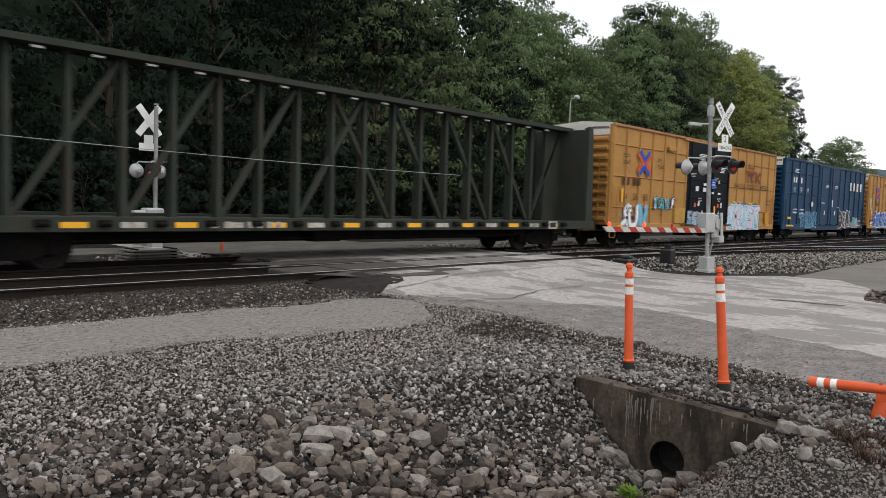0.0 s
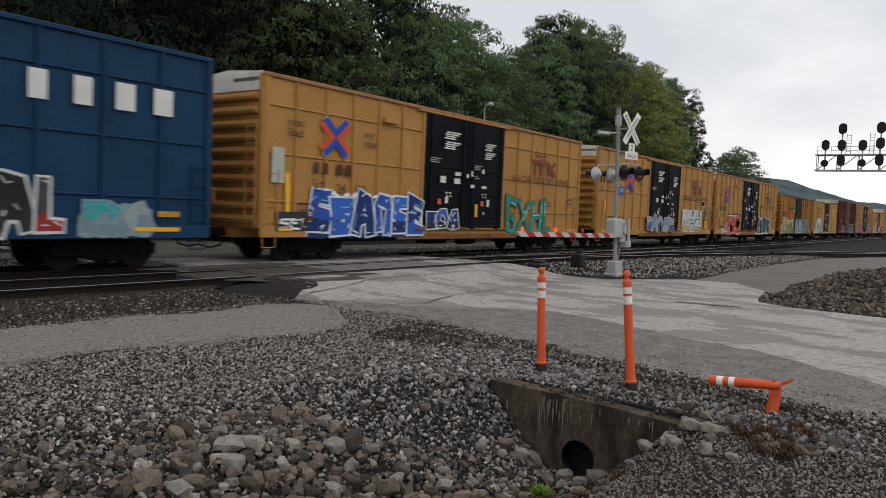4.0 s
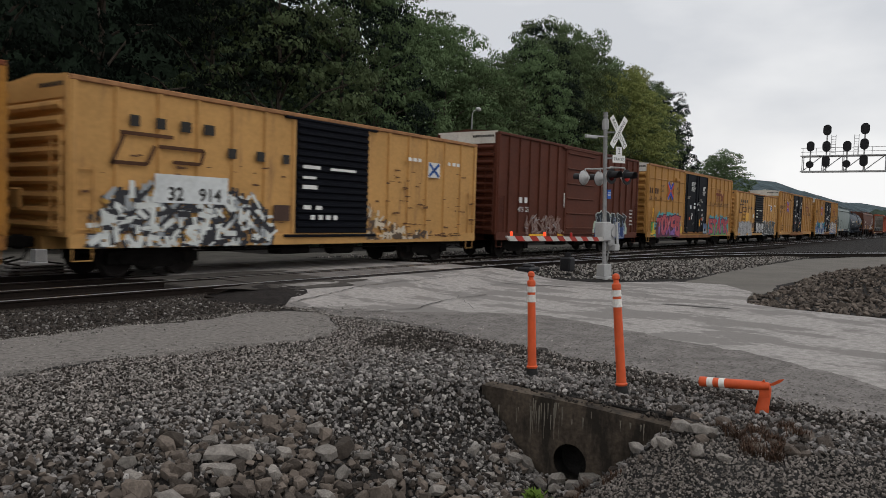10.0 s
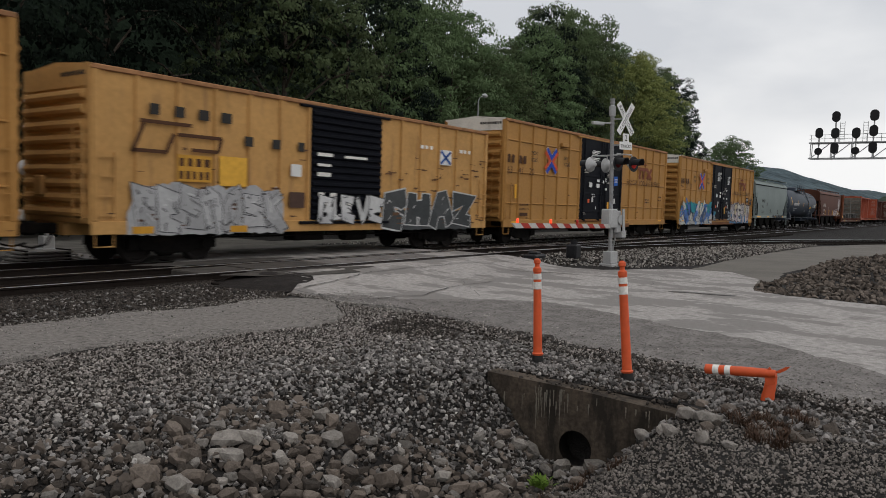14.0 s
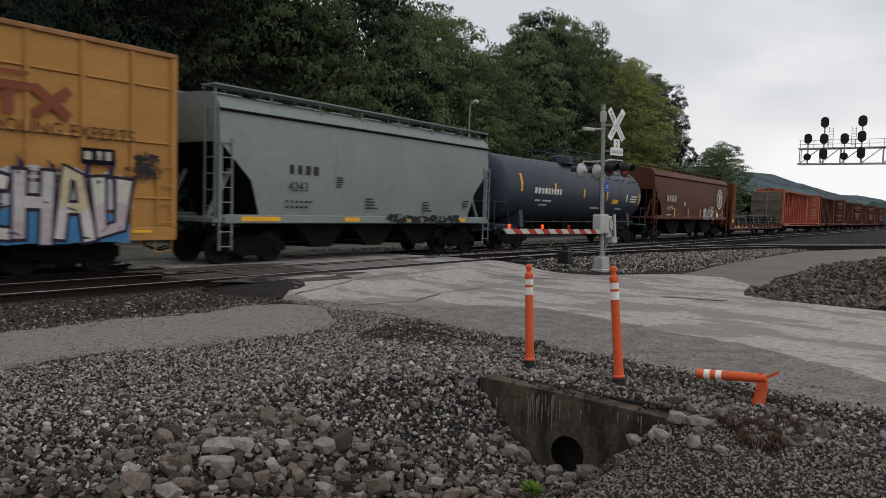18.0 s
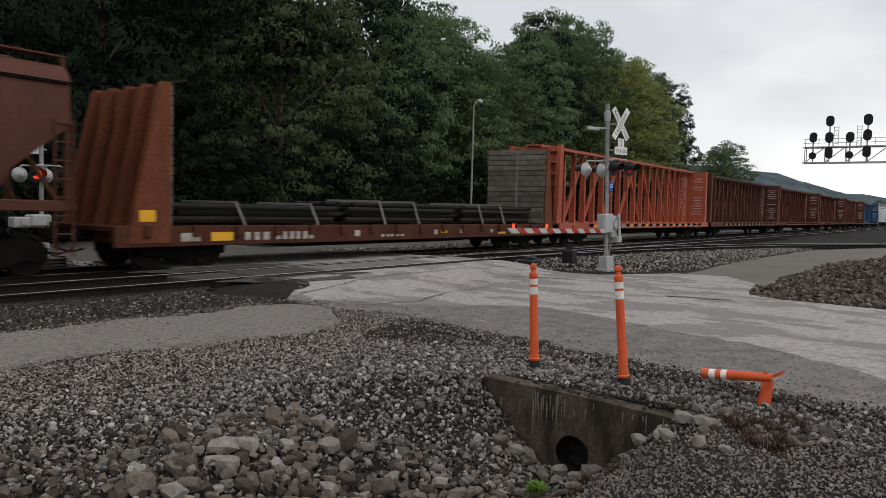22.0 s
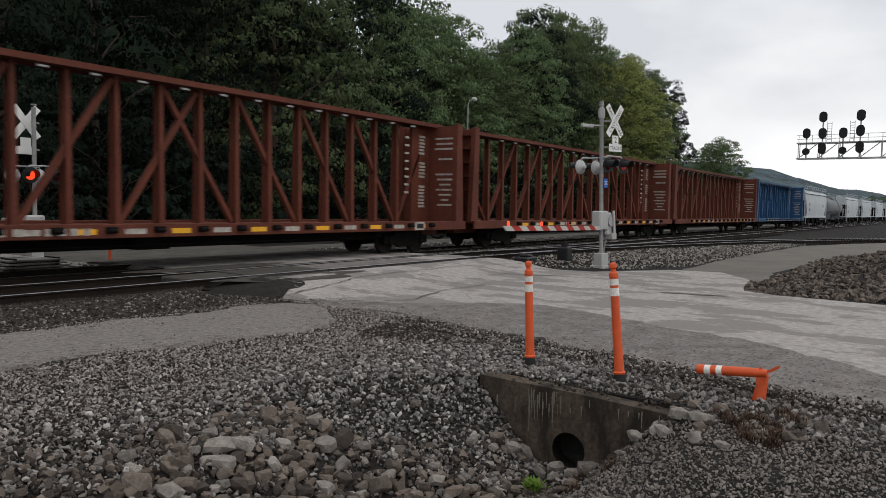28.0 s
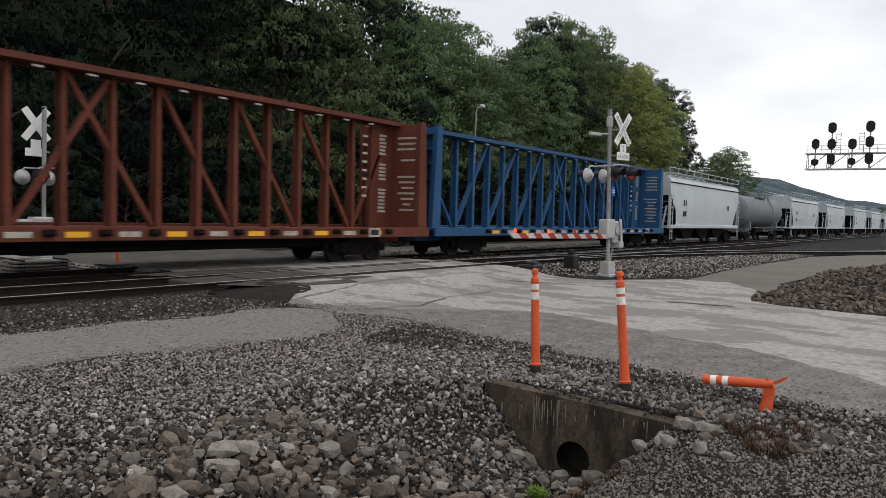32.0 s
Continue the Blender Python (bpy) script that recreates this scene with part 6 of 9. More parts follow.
# where the mark stands on each side, and how far its emblem is moved along
MARK_AT = {1: (-8.9, 2.75, 2.1, 0.0), 3: (-7.9, 2.65, 2.1, 0.0), 4: (-9.65, 3.5, 3.05, 1.3), 5: (-8.8, 2.55, 2.02, 0.0), 9: (-9.65, 3.5, 3.05, 1.3), 11: (-9.65, 3.5, 3.05, 1.3), 12: (-9.65, 3.5, 3.2, 1.9)}
for number, digits in NUMBERS.items():
    x, za, zb, moved = MARK_AT[number]
    marks(CARS[number], (x, x + 0.95), za, zb, digits)
    for ob in list(CARS[number].children):
        if moved and (ob.name.startswith("emblem_band") or (ob.name.startswith("lettering") and ob.matrix_basis.translation.x < -5.5)):
            ob.matrix_basis = Matrix.Translation((moved, 0, 0)) @ ob.matrix_basis
c = CARS[1]
graffiti(c, -9.0, -6.4, 0.9, 2.0, ((W1, SKY, (0.55, 0.6, 0.66)), (0.16, 0.26, 0.34), ORNG), 3, 11, wild=1.2)
graffiti(c, -6.0, -3.9, 1.75, 2.3, ((TEAL, W1, SKY), K1, W1), 5, 12)
part("paint_patch", Build().box(-3.85, -2.72, YF - 0.022, YF - 0.002, 1.1, 1.85), spray((0.42, 0.24, 0.05)), c, "deeper yellow repainted patch")
lettered(c, 2.55, 7.35, 0.74, 2.22, "TRUST", ((0.50, 0.58, 0.66), (0.56, 0.53, 0.60), (0.48, 0.60, 0.68)), ((0.36, 0.56, 0.66), (0.58, 0.50, 0.56)), (0.09, 0.15, 0.24), 13, fat=0.4, rim=0.022, ticks=6, backs=((YEL, 0.16, 0.75, 1.0), ((0.05, 0.10, 0.20), 0.06, 0.1, 1.0), ((0.44, 0.56, 0.64), 0.03, 0.0, 0.97)), shine=W1)
lettered(c, -2.6, -0.9, 0.95, 1.75, "SSE", ((0.22, 0.34, 0.42), (0.34, 0.36, 0.42)), ((0.16, 0.30, 0.38), (0.30, 0.40, 0.46)), (0.03, 0.05, 0.09), 14, y=-1.705, fat=0.4, rim=0.03)
part("paint_patch", Build().box(8.25, 8.85, YF - 0.012, YF - 0.008, 1.03, 1.75), spray((0.50, 0.24, 0.03)), c, "orange-yellow repainted patch")
c = CARS[3]
part("overspray", Build().box(-9.3, -8.05, YF - 0.004, YF - 0.001, 0.95, 1.5), spray((0.03, 0.03, 0.035)), c, "black spray patch")
lettered(c, -9.2, -8.1, 0.98, 1.35, "SEL", (W1, W1), (GREY, W1), K1, 33, fat=0.2, rim=0.02, y=YF - 0.006)
lettered(c, -8.05, -2.6, 0.74, 2.2, "SSANSE", ((0.02, 0.07, 0.34), (0.03, 0.12, 0.45), (0.012, 0.03, 0.15)), ((0.012, 0.03, 0.13), (0.03, 0.10, 0.42)), (0.60, 0.66, 0.70), 31, fat=0.42, rim=0.05, split=0.4, backs=((W1, 0.10, 0.05, 0.92), ((0.015, 0.03, 0.11), 0.05, 0.0, 0.88)), ticks=7, shine=SKY)
lettered(c, -2.5, -0.55, 0.98, 1.75, "SOA", ((0.012, 0.03, 0.15), (0.03, 0.10, 0.40)), ((0.02, 0.03, 0.06),), W1, 34, y=-1.705, fat=0.36, rim=0.03, ticks=6)
lettered(c, 2.85, 6.9, 0.74, 2.4, "GXHL", ((0.03, 0.20, 0.16),), ((0.03, 0.26, 0.24), (0.03, 0.20, 0.16)), (0.01, 0.04, 0.035), 32, fat=0.26, rim=0.02, shine=W1, ticks=2)
part("overspray", Build().box(-9.5, -9.05, YF - 0.004, YF - 0.001, 2.3, 3.3), spray((0.40, 0.42, 0.36)), c, "chalky grey tag")
part("reflector", Build().box(-8.98, -8.82, YF - 0.016, YF - 0.012, 1.5, 2.25), "reflector", c, "tall yellow reflector strip")
c = CARS[4]
lettered(c, -3.2, 1.6, 0.95, 1.9, "SANSE", (GREY, (0.16, 0.26, 0.34)), ((0.05, 0.09, 0.2), GREY), (0.34, 0.34, 0.34), 41, y=-1.72, fat=0.3, rim=0.03)
for k in range(4):
    part("white_panel", Build().box(3.35 + 0.98 * k + 0.02, 4.3 + 0.98 * k + 0.26 * (k == 3), YF - 0.006, YF - 0.002, 0.94, 2.42), spray((0.52, 0.53, 0.53)), c, "white painted panel")
lettered(c, 3.4, 7.3, 1.0, 1.75, "KRE", ((0.50, 0.50, 0.49),), ((0.56, 0.40, 0.06), (0.50, 0.50, 0.49)), (0.03, 0.03, 0.03), 42, y=YF - 0.008, fat=0.3, rim=0.05, ticks=2)
for x, z, r in ((5.5, 2.25, 0.2), (6.9, 2.2, 0.2), (7.9, 2.25, 0.26), (8.35, 2.0, 0.16), (8.5, 2.55, 0.2)):
    block_tag(c, x - r, x + r, z - r, [(x - r, z + r * 0.6), (x, z + r), (x + r, z + r * 0.5)], (K1, (0.45, 0.45, 0.44), (0.10, 0.09, 0.08), K1), 0.11, int(100 * x), gaps=0.45, y=YF - 0.008)
part("paint_patch", Build().box(8.1, 8.8, YF - 0.006, YF - 0.003, 1.15, 1.75), spray((0.50, 0.25, 0.03)), c, "orange-yellow repainted patch")
part("data_plate", Build().box(7.3, 7.92, YF - 0.016, YF - 0.012, 2.7, 3.08), "letter_white", c, "white-edged data plate")
part("data_plate", Build().box(7.33, 7.89, YF - 0.020, YF - 0.0165, 2.73, 3.05), "door_black", c, "dark face of the data plate")
c = CARS[5]
lettered(c, -6.65, -2.95, 0.74, 2.3, "LOS", ((0.30, 0.035, 0.025), (0.36, 0.045, 0.03)), ((0.40, 0.05, 0.035), (0.30, 0.04, 0.03)), (0.58, 0.56, 0.54), 51, fat=0.46, rim=0.035, ticks=1, backs=((K1, 0.14, 0.15, 1.0), (W1, 0.06, 0.0, 0.95), ((0.38, 0.045, 0.03), 0.02, 0.0, 0.93)))
lettered(c, -7.1, -6.7, 0.85, 1.7, "SK", (W1, (0.5, 0.42, 0.3)), (W1,), (0.35, 0.2, 0.08), 53, fat=0.3, rim=0.01)
lettered(c, -8.1, -7.3, 0.85, 1.25, "EAK", (W1,), (W1,), (0.30, 0.18, 0.07), 54, fat=0.22, rim=0.01)
for x in (-8.75, 8.1):
    part("paint_patch", Build().box(x, x + 0.62, YF - 0.010, YF - 0.006, 0.98, 1.22), spray((0.50, 0.25, 0.03)), c, "orange-yellow repainted patch")
lettered(c, 2.2, 7.15, 0.74, 2.2, "NYRE", ((0.010, 0.022, 0.026), (0.012, 0.03, 0.036)), ((0.012, 0.035, 0.04), (0.010, 0.022, 0.026)), (0.58, 0.62, 0.58), 52, fat=0.44, rim=0.045, backs=((W1, 0.14, 0.0, 0.95), ((0.36, 0.46, 0.50), 0.06, 0.0, 0.93)), spikes=(0.10, 0.04, 0.20), ticks=5, shine=(0.10, 0.2, 0.24))
c = CARS[9]
lettered(c, -8.2, -3.6, 0.76, 2.2, "TOXSB", ((0.38, 0.065, 0.08), (0.42, 0.08, 0.09)), ((0.20, 0.11, 0.34), (0.40, 0.08, 0.12), (0.24, 0.10, 0.28)), (0.04, 0.015, 0.05), 91, fat=0.36, rim=0.055, backs=(((0.07, 0.33, 0.36), 0.22, 0.3, 1.02), ((0.07, 0.30, 0.10), 0.12, 0.0, 0.85), ((0.10, 0.02, 0.05), 0.05, 0.0, 0.97)), shine=(0.5, 0.3, 0.36))
lettered(c, -9.1, -8.3, 0.86, 1.75, "L", ((0.07, 0.30, 0.08),), ((0.52, 0.40, 0.04),), (0.02, 0.05, 0.03), 94, fat=0.4, rim=0.03, backs=(((0.07, 0.33, 0.36), 0.05, 0.0, 0.9),))
part("paint_patch", Build().box(-8.95, -8.7, YF - 0.035, YF - 0.03, 1.15, 1.65), spray((0.55, 0.42, 0.04)), c, "yellow sprayed block")
part("paint_patch", Build().box(-3.45, -3.25, YF - 0.035, YF - 0.03, 1.0, 1.45), spray((0.55, 0.42, 0.04)), c, "yellow sprayed block")
lettered(c, 3.4, 8.7, 0.84, 2.2, "STANK", ((0.38, 0.05, 0.06),), ((0.42, 0.07, 0.10), (0.26, 0.10, 0.26)), (0.02, 0.03, 0.08), 92, fat=0.32, rim=0.06, backs=(((0.06, 0.28, 0.34), 0.24, 0.1, 1.0), ((0.09, 0.32, 0.09), 0.06, 0.0, 0.6)), shine=(0.5, 0.3, 0.36))
lettered(c, 1.6, 2.55, 0.95, 1.7, "EK", ((0.10, 0.16, 0.28),), ((0.28, 0.32, 0.36),), (0.02, 0.03, 0.05), 93, y=-1.705, fat=0.3, rim=0.03)
c = CARS[12]
lettered(c, -9.6, -2.45, 0.74, 2.1, "SAXRESNAKVS", ((0.05, 0.14, 0.40), (0.52, 0.50, 0.44), (0.07, 0.16, 0.42), (0.03, 0.05, 0.10), (0.50, 0.48, 0.42)), ((0.46, 0.46, 0.45), (0.09, 0.20, 0.48), (0.03, 0.06, 0.14), (0.46, 0.46, 0.42), (0.14, 0.26, 0.50)), (0.02, 0.035, 0.06), 121, fat=0.55, rim=0.02, split=0.5, backs=(((0.02, 0.22, 0.27), 0.12, 0.2, 1.06), ((0.42, 0.42, 0.40), 0.02, 0.0, 0.55)), ticks=6, lean=0.6)
lettered(c, -9.0, -2.9, 0.95, 2.4, "AVSAVZA", ((0.52, 0.51, 0.46), (0.05, 0.13, 0.38), (0.02, 0.24, 0.29), (0.50, 0.50, 0.50)), ((0.07, 0.16, 0.42), (0.50, 0.49, 0.45), (0.16, 0.17, 0.20)), (0.02, 0.035, 0.06), 123, fat=0.34, rim=0.02, y=YF - 0.035, lean=0.7, ticks=4)
lettered(c, -2.4, -1.7, 0.95, 1.7, "VK", ((0.03, 0.12, 0.30), (0.03, 0.24, 0.30)), ((0.35, 0.38, 0.40),), (0.02, 0.035, 0.06), 125, y=-1.705, fat=0.34, rim=0.02)
lettered(c, 2.75, 8.5, 0.74, 2.3, "LHSEHAU", ((0.50, 0.48, 0.44), (0.44, 0.41, 0.42), (0.46, 0.39, 0.26)), ((0.40, 0.34, 0.36), (0.50, 0.47, 0.45)), (0.02, 0.015, 0.03), 122, fat=0.34, rim=0.07, backs=(((0.40, 0.40, 0.42), 0.16, 0.5, 0.98), ((0.05, 0.17, 0.34), 0.12, 0.0, 0.45)), spikes=(0.035, 0.02, 0.06), ticks=6)
lettered(c, 1.6, 2.6, 0.95, 1.8, "SE", ((0.20, 0.24, 0.28),), ((0.30, 0.34, 0.36),), (0.02, 0.03, 0.05), 124, y=-1.705, fat=0.3, rim=0.03)
part("data_plate", Build().box(7.35, 8.15, YF - 0.016, YF - 0.012, 2.5, 2.86), "door_black", c, "small black data plate")
stencils(c, [(7.42, 2.6, 1, 0.24, 0.18, 0), (7.72, 2.6, 2, 0.15, 0.2, 0.05)], "letter_faded", "data_stencil", "pale blocks on the data plate", y=YF - 0.02)
block_tag(c, 8.75, 9.3, 2.3, [(8.75, 2.9), (9.3, 2.9)], (K1, K1, K1, K1), 0.13, 77, gaps=0.6)

# blue boxcar
c = CARS[2] = boxcar("boxcar", "dark blue boxcar with white lettering and graffiti", 19.4, 5.40, "blue_car", "cream", 13, (-2.55, 2.55, "blue_car", "plug"), 5, lips=(1.72, 3.06, 4.40), seed=2)
stencils(c, [(-8.05, 3.80, 2, 0.30, 0.36, 0.14), (-6.6, 3.80, 1, 0.30, 0.36, 0)], "letter_white", "owner_mark", "white owner's mark as plain blocks")
for x, d in ((-8.0, "13"), (-6.7, "74"), (-5.3, "19")):
    letters(c, d, x, 3.2, 0.46, "letter_white", name="car_number")
stencils(c, [(5.2 + 0.95 * i, 3.7, 1, 0.55, 0.62, 0) for i in range(4)], "letter_white", "owner_mark", "four large white blocks of the owner's mark")
stencils(c, [(-8.0, 4.45 + 0.09 * i, 1, 0.9, 0.05, 0) for i in range(3)] + [(-1.2, 3.7 + 0.08 * i, 1, 0.75, 0.04, 0) for i in range(3)] + [(1.1, 3.7 + 0.08 * i, 1, 0.7, 0.04, 0) for i in range(3)]
         + [(-8.0, 2.0, 5, 0.12, 0.09, 0.06), (-8.0, 1.8, 4, 0.14, 0.09, 0.06), (-6.6, 2.0, 5, 0.11, 0.09, 0.05), (-6.6, 1.75, 4, 0.14, 0.11, 0.06), (-2.0, 2.55, 5, 0.1, 0.08, 0.05), (1.8, 2.3, 4, 0.1, 0.08, 0.05), (-1.3, 1.75, 1, 0.25, 0.3, 0), (1.2, 1.75, 1, 0.25, 0.3, 0), (-4.3, 2.3, 1, 0.4, 0.32, 0), (0.5, 2.35, 1, 0.3, 0.5, 0)], "letter_white", "data_stencil", "white data stencils", y=-1.66, seed=8)
lettered(c, -6.5, -2.8, 0.78, 1.95, "THUSH", ((0.03, 0.15, 0.28), (0.03, 0.12, 0.24)), ((0.04, 0.17, 0.30),), (0.28, 0.42, 0.48), 21, fat=0.3, rim=0.025)
lettered(c, 2.45, 6.0, 0.78, 2.05, "DEAL", ((0.02, 0.02, 0.025), (0.05, 0.055, 0.06)), ((0.03, 0.03, 0.035), (0.28, 0.03, 0.03)), (0.56, 0.57, 0.57), 22, fat=0.4, rim=0.05, ticks=5)
lettered(c, 6.35, 8.1, 0.80, 1.6, "CA", ((0.05, 0.30, 0.32), (0.26, 0.32, 0.34)), ((0.16, 0.24, 0.27),), (0.22, 0.29, 0.32), 23, fat=0.4, rim=0.03, backs=(((0.20, 0.28, 0.31), 0.08, 0.0, 0.95),))
part("paint_patch", Build().box(8.2, 8.8, -1.62, -1.60, 1.28, 1.42), spray((0.45, 0.24, 0.04)), c, "yellow reflector patch")
for size in ((-9.0, -7.6, -1.62, -1.60, 0.93, 1.03), (-8.8, -8.2, -1.62, -1.60, 1.4, 1.55), (7.6, 8.8, -1.62, -1.60, 0.93, 1.03)):
    part("reflector", Build().box(*size), "reflector", c, "yellow reflector strips")

# rust-streaked ochre boxcar, two shorter pale yellow ones, and a brown one
c = CARS[6] = boxcar("boxcar", "rust-streaked ochre boxcar with a black ribbed door and graffiti", 16.2, 4.70, "ochre_car", "rust_flat", 9, (-1.6, 1.7, "door_brown", "louvre"), 6, end_top="ochre_car", seed=6, eave="rust_bulkhead")
lettered(c, -5.5, -2.2, 0.80, 2.15, "SANA", ((0.42, 0.44, 0.36), (0.20, 0.20, 0.11), (0.36, 0.38, 0.28)), ((0.17, 0.18, 0.09), (0.22, 0.22, 0.13), (0.15, 0.14, 0.07)), (0.19, 0.19, 0.11), 61, fat=0.4, rim=0.02, split=0.62, backs=(((0.46, 0.48, 0.42), 0.16, 0.2, 1.0), ((0.20, 0.20, 0.11), 0.08, 0.0, 0.68)), ticks=6)
lettered(c, -7.9, -5.6, 0.80, 1.62, "SEE", ((0.44, 0.42, 0.38), (0.24, 0.17, 0.08)), ((0.20, 0.19, 0.11),), (0.16, 0.15, 0.08), 64, fat=0.36, rim=0.02, backs=(((0.34, 0.32, 0.24), 0.06, 0.0, 0.9),))
part("number_patch", Build().box(-7.55, -5.38, YF - 0.03, YF - 0.026, 1.66, 2.42), spray((0.42, 0.30, 0.13)), c, "pale tan repainted number patch")
stencils(c, [(-7.4, 2.14, 2, 0.16, 0.17, 0.1), (-6.1, 2.14, 2, 0.16, 0.17, 0.1), (-7.4, 1.78, 2, 0.14, 0.17, 0.1), (-6.1, 1.78, 3, 0.12, 0.17, 0.07)], "letter_brown", "owner_mark", "dark brown blocks on the patch", y=YF - 0.032)
part("data_plate", Build().box(-3.42, -2.75, YF - 0.035, YF - 0.03, 1.45, 1.92), spray((0.10, 0.09, 0.09)), c, "dark grey plate")
part("data_plate", Build().box(-4.2, -3.85, YF - 0.035, YF - 0.03, 1.5, 1.78), spray((0.10, 0.05, 0.03)), c, "small rusty plate")
for x in (-4.75, -2.3):
    part("overspray", Build().box(x, x + 0.14, YF - 0.035, YF - 0.03, 1.05, 1.6), spray((0.42, 0.20, 0.03)), c, "orange streak of old paint")
lettered(c, -1.5, 2.35, 0.80, 2.25, "TASXHSKAU", ((0.08, 0.34, 0.52), (0.40, 0.42, 0.42), (0.36, 0.07, 0.04), (0.05, 0.14, 0.07), (0.42, 0.44, 0.44)), ((0.10, 0.36, 0.52), (0.34, 0.05, 0.03), (0.42, 0.43, 0.42), (0.06, 0.18, 0.09)), (0.05, 0.16, 0.22), 62, y=-1.69, fat=0.6, rim=0.02, split=0.55, backs=(((0.06, 0.32, 0.52), 0.10, 0.0, 1.0), ((0.40, 0.42, 0.42), 0.0, 0.0, 0.8)), ticks=8)
lettered(c, 3.3, 6.4, 0.86, 2.25, "DOKT", ((0.17, 0.16, 0.165),), ((0.22, 0.21, 0.215),), (0.030, 0.026, 0.026), 63, fat=0.42, rim=0.035, split=0.4, backs=(((0.56, 0.56, 0.55), 0.12, 0.0, 0.98), ((0.06, 0.055, 0.055), 0.05, 0.0, 0.95)), ticks=0)
letters(c, "The nationwide boxcar pool", 1.95, 3.86, 0.38, "letter_brown", y=YF - 0.004)
part("emblem", Build().beam((4.6, YF - 0.004, 3.3), (5.15, YF - 0.004, 2.9), 0.004, 0.2).beam((5.7, YF - 0.004, 3.3), (5.15, YF - 0.004, 2.9), 0.004, 0.2).beam((4.6, YF - 0.005, 2.35), (5.15, YF - 0.005, 2.75), 0.004, 0.2).beam((5.7, YF - 0.005, 2.35), (5.15, YF - 0.005, 2.75), 0.004, 0.2), spray((0.42, 0.16, 0.03)), c, "faded orange emblem")
part("emblem_panel", Build().box(-2.3, -1.85, YF - 0.008, YF - 0.004, 3.0, 3.25), "letter_white", c, "small white plate")
stencils(c, [(-7.3, 2.6, 2, 0.4, 0.4, 0.15), (-7.3, 2.05, 2, 0.4, 0.4, 0.15), (-4.6, 3.2, 4, 0.5, 0.3, 0.2)], "letter_brown", "owner_mark", "faded owner's mark as plain blocks")
c = CARS[7] = boxcar("boxcar", "pale yellow short boxcar with a black ribbed door and dense tags", 16.3, 4.67, "pale_yellow", "pale_yellow", 9, (-1.55, 1.65, "door_black", "louvre"), 6, end_top="pale_yellow", seed=7, eave="eave_worn")
CARS[10] = copy_thing(c, pose(0, 0, 0))
tagged(CARS[10], "pale yellow short boxcar with a black ribbed door and white tags")
for k in (7, 10):
    c = CARS[k]
    stencils(c, [(-6.75, 3.62, 4, 0.36, 0.26, 0.32), (-3.95, 3.08, 3, 0.34, 0.26, 0.62)], "letter_black", "owner_mark", "black owner's mark as plain blocks", y=YF - 0.005)
    part("emblem", Build().beam((-7.0, YF - 0.006, 3.45), (-5.6, YF - 0.006, 3.45), 0.01, 0.09).beam((-6.9, YF - 0.006, 3.4), (-7.2, YF - 0.006, 2.7), 0.01, 0.09).beam((-7.2, YF - 0.006, 2.75), (-6.3, YF - 0.006, 2.75), 0.01, 0.09).beam((-6.3, YF - 0.006, 2.75), (-6.1, YF - 0.006, 3.2), 0.01, 0.09).beam((-6.0, YF - 0.006, 3.2), (-4.7, YF - 0.006, 3.2), 0.01, 0.09).beam((-4.7, YF - 0.006, 3.2), (-4.8, YF - 0.006, 2.85), 0.01, 0.09).beam((-4.8, YF - 0.006, 2.85), (-5.6, YF - 0.006, 2.85), 0.01, 0.09), "letter_brown", c, "angular brown emblem")
    part("emblem_panel", Build().box(4.9, 5.6, YF - 0.012, YF - 0.008, 3.1, 3.65), spray((0.62, 0.62, 0.6)), c, "small white emblem patch")
    part("emblem_panel", Build().beam((4.95, YF - 0.016, 3.15), (5.55, YF - 0.016, 3.6), 0.01, 0.1).beam((4.95, YF - 0.016, 3.6), (5.55, YF - 0.016, 3.15), 0.01, 0.1), spray((0.03, 0.09, 0.30)), c, "blue crossed bands")
    stencils(c, [(-1.35, 3.0, 1, 0.8, 0.1, 0), (-0.2, 3.0, 1, 1.2, 0.08, 0), (-1.35, 2.7, 1, 0.7, 0.08, 0), (-1.35, 2.4, 1, 0.6, 0.12, 0), (-1.0, 1.5, 4, 0.2, 0.14, 0.12), (-1.3, 1.8, 2, 0.3, 0.12, 0.2), (3.6, 3.6, 3, 0.2, 0.12, 0.08), (6.0, 3.6, 3, 0.2, 0.12, 0.08)], "letter_white" if k == 7 else "reflector_white", "door_data", "white data stencils", y=-1.715, seed=k)
    part("rust_patch", Build().box(-2.35, -1.75, YF - 0.012, YF - 0.008, 1.45, 1.9), spray((0.07, 0.04, 0.03)), c, "dark patch plate")
part("number_patch", Build().box(-6.1, -3.95, YF - 0.016, YF - 0.012, 1.85, 2.55), spray((0.58, 0.60, 0.60)), CARS[7], "pale repainted number patch")
TAG = ((0.035, 0.035, 0.04), (0.60, 0.62, 0.60), (0.30, 0.32, 0.33), (0.42, 0.24, 0.06))
block_tag(CARS[7], -7.6, -2.3, 0.84, [(-7.6, 1.5), (-7.2, 2.15), (-6.1, 2.3), (-5.9, 1.85), (-4.0, 1.9), (-3.8, 2.25), (-2.9, 2.1), (-2.3, 1.2)], TAG, 0.24, 71)
block_tag(CARS[7], 1.75, 5.2, 0.95, [(1.75, 2.0), (2.3, 1.75), (3.0, 1.4), (5.2, 1.1)], ((0.10, 0.07, 0.05), (0.55, 0.47, 0.36), (0.36, 0.2, 0.08), (0.40, 0.24, 0.08)), 0.2, 72, gaps=0.4)
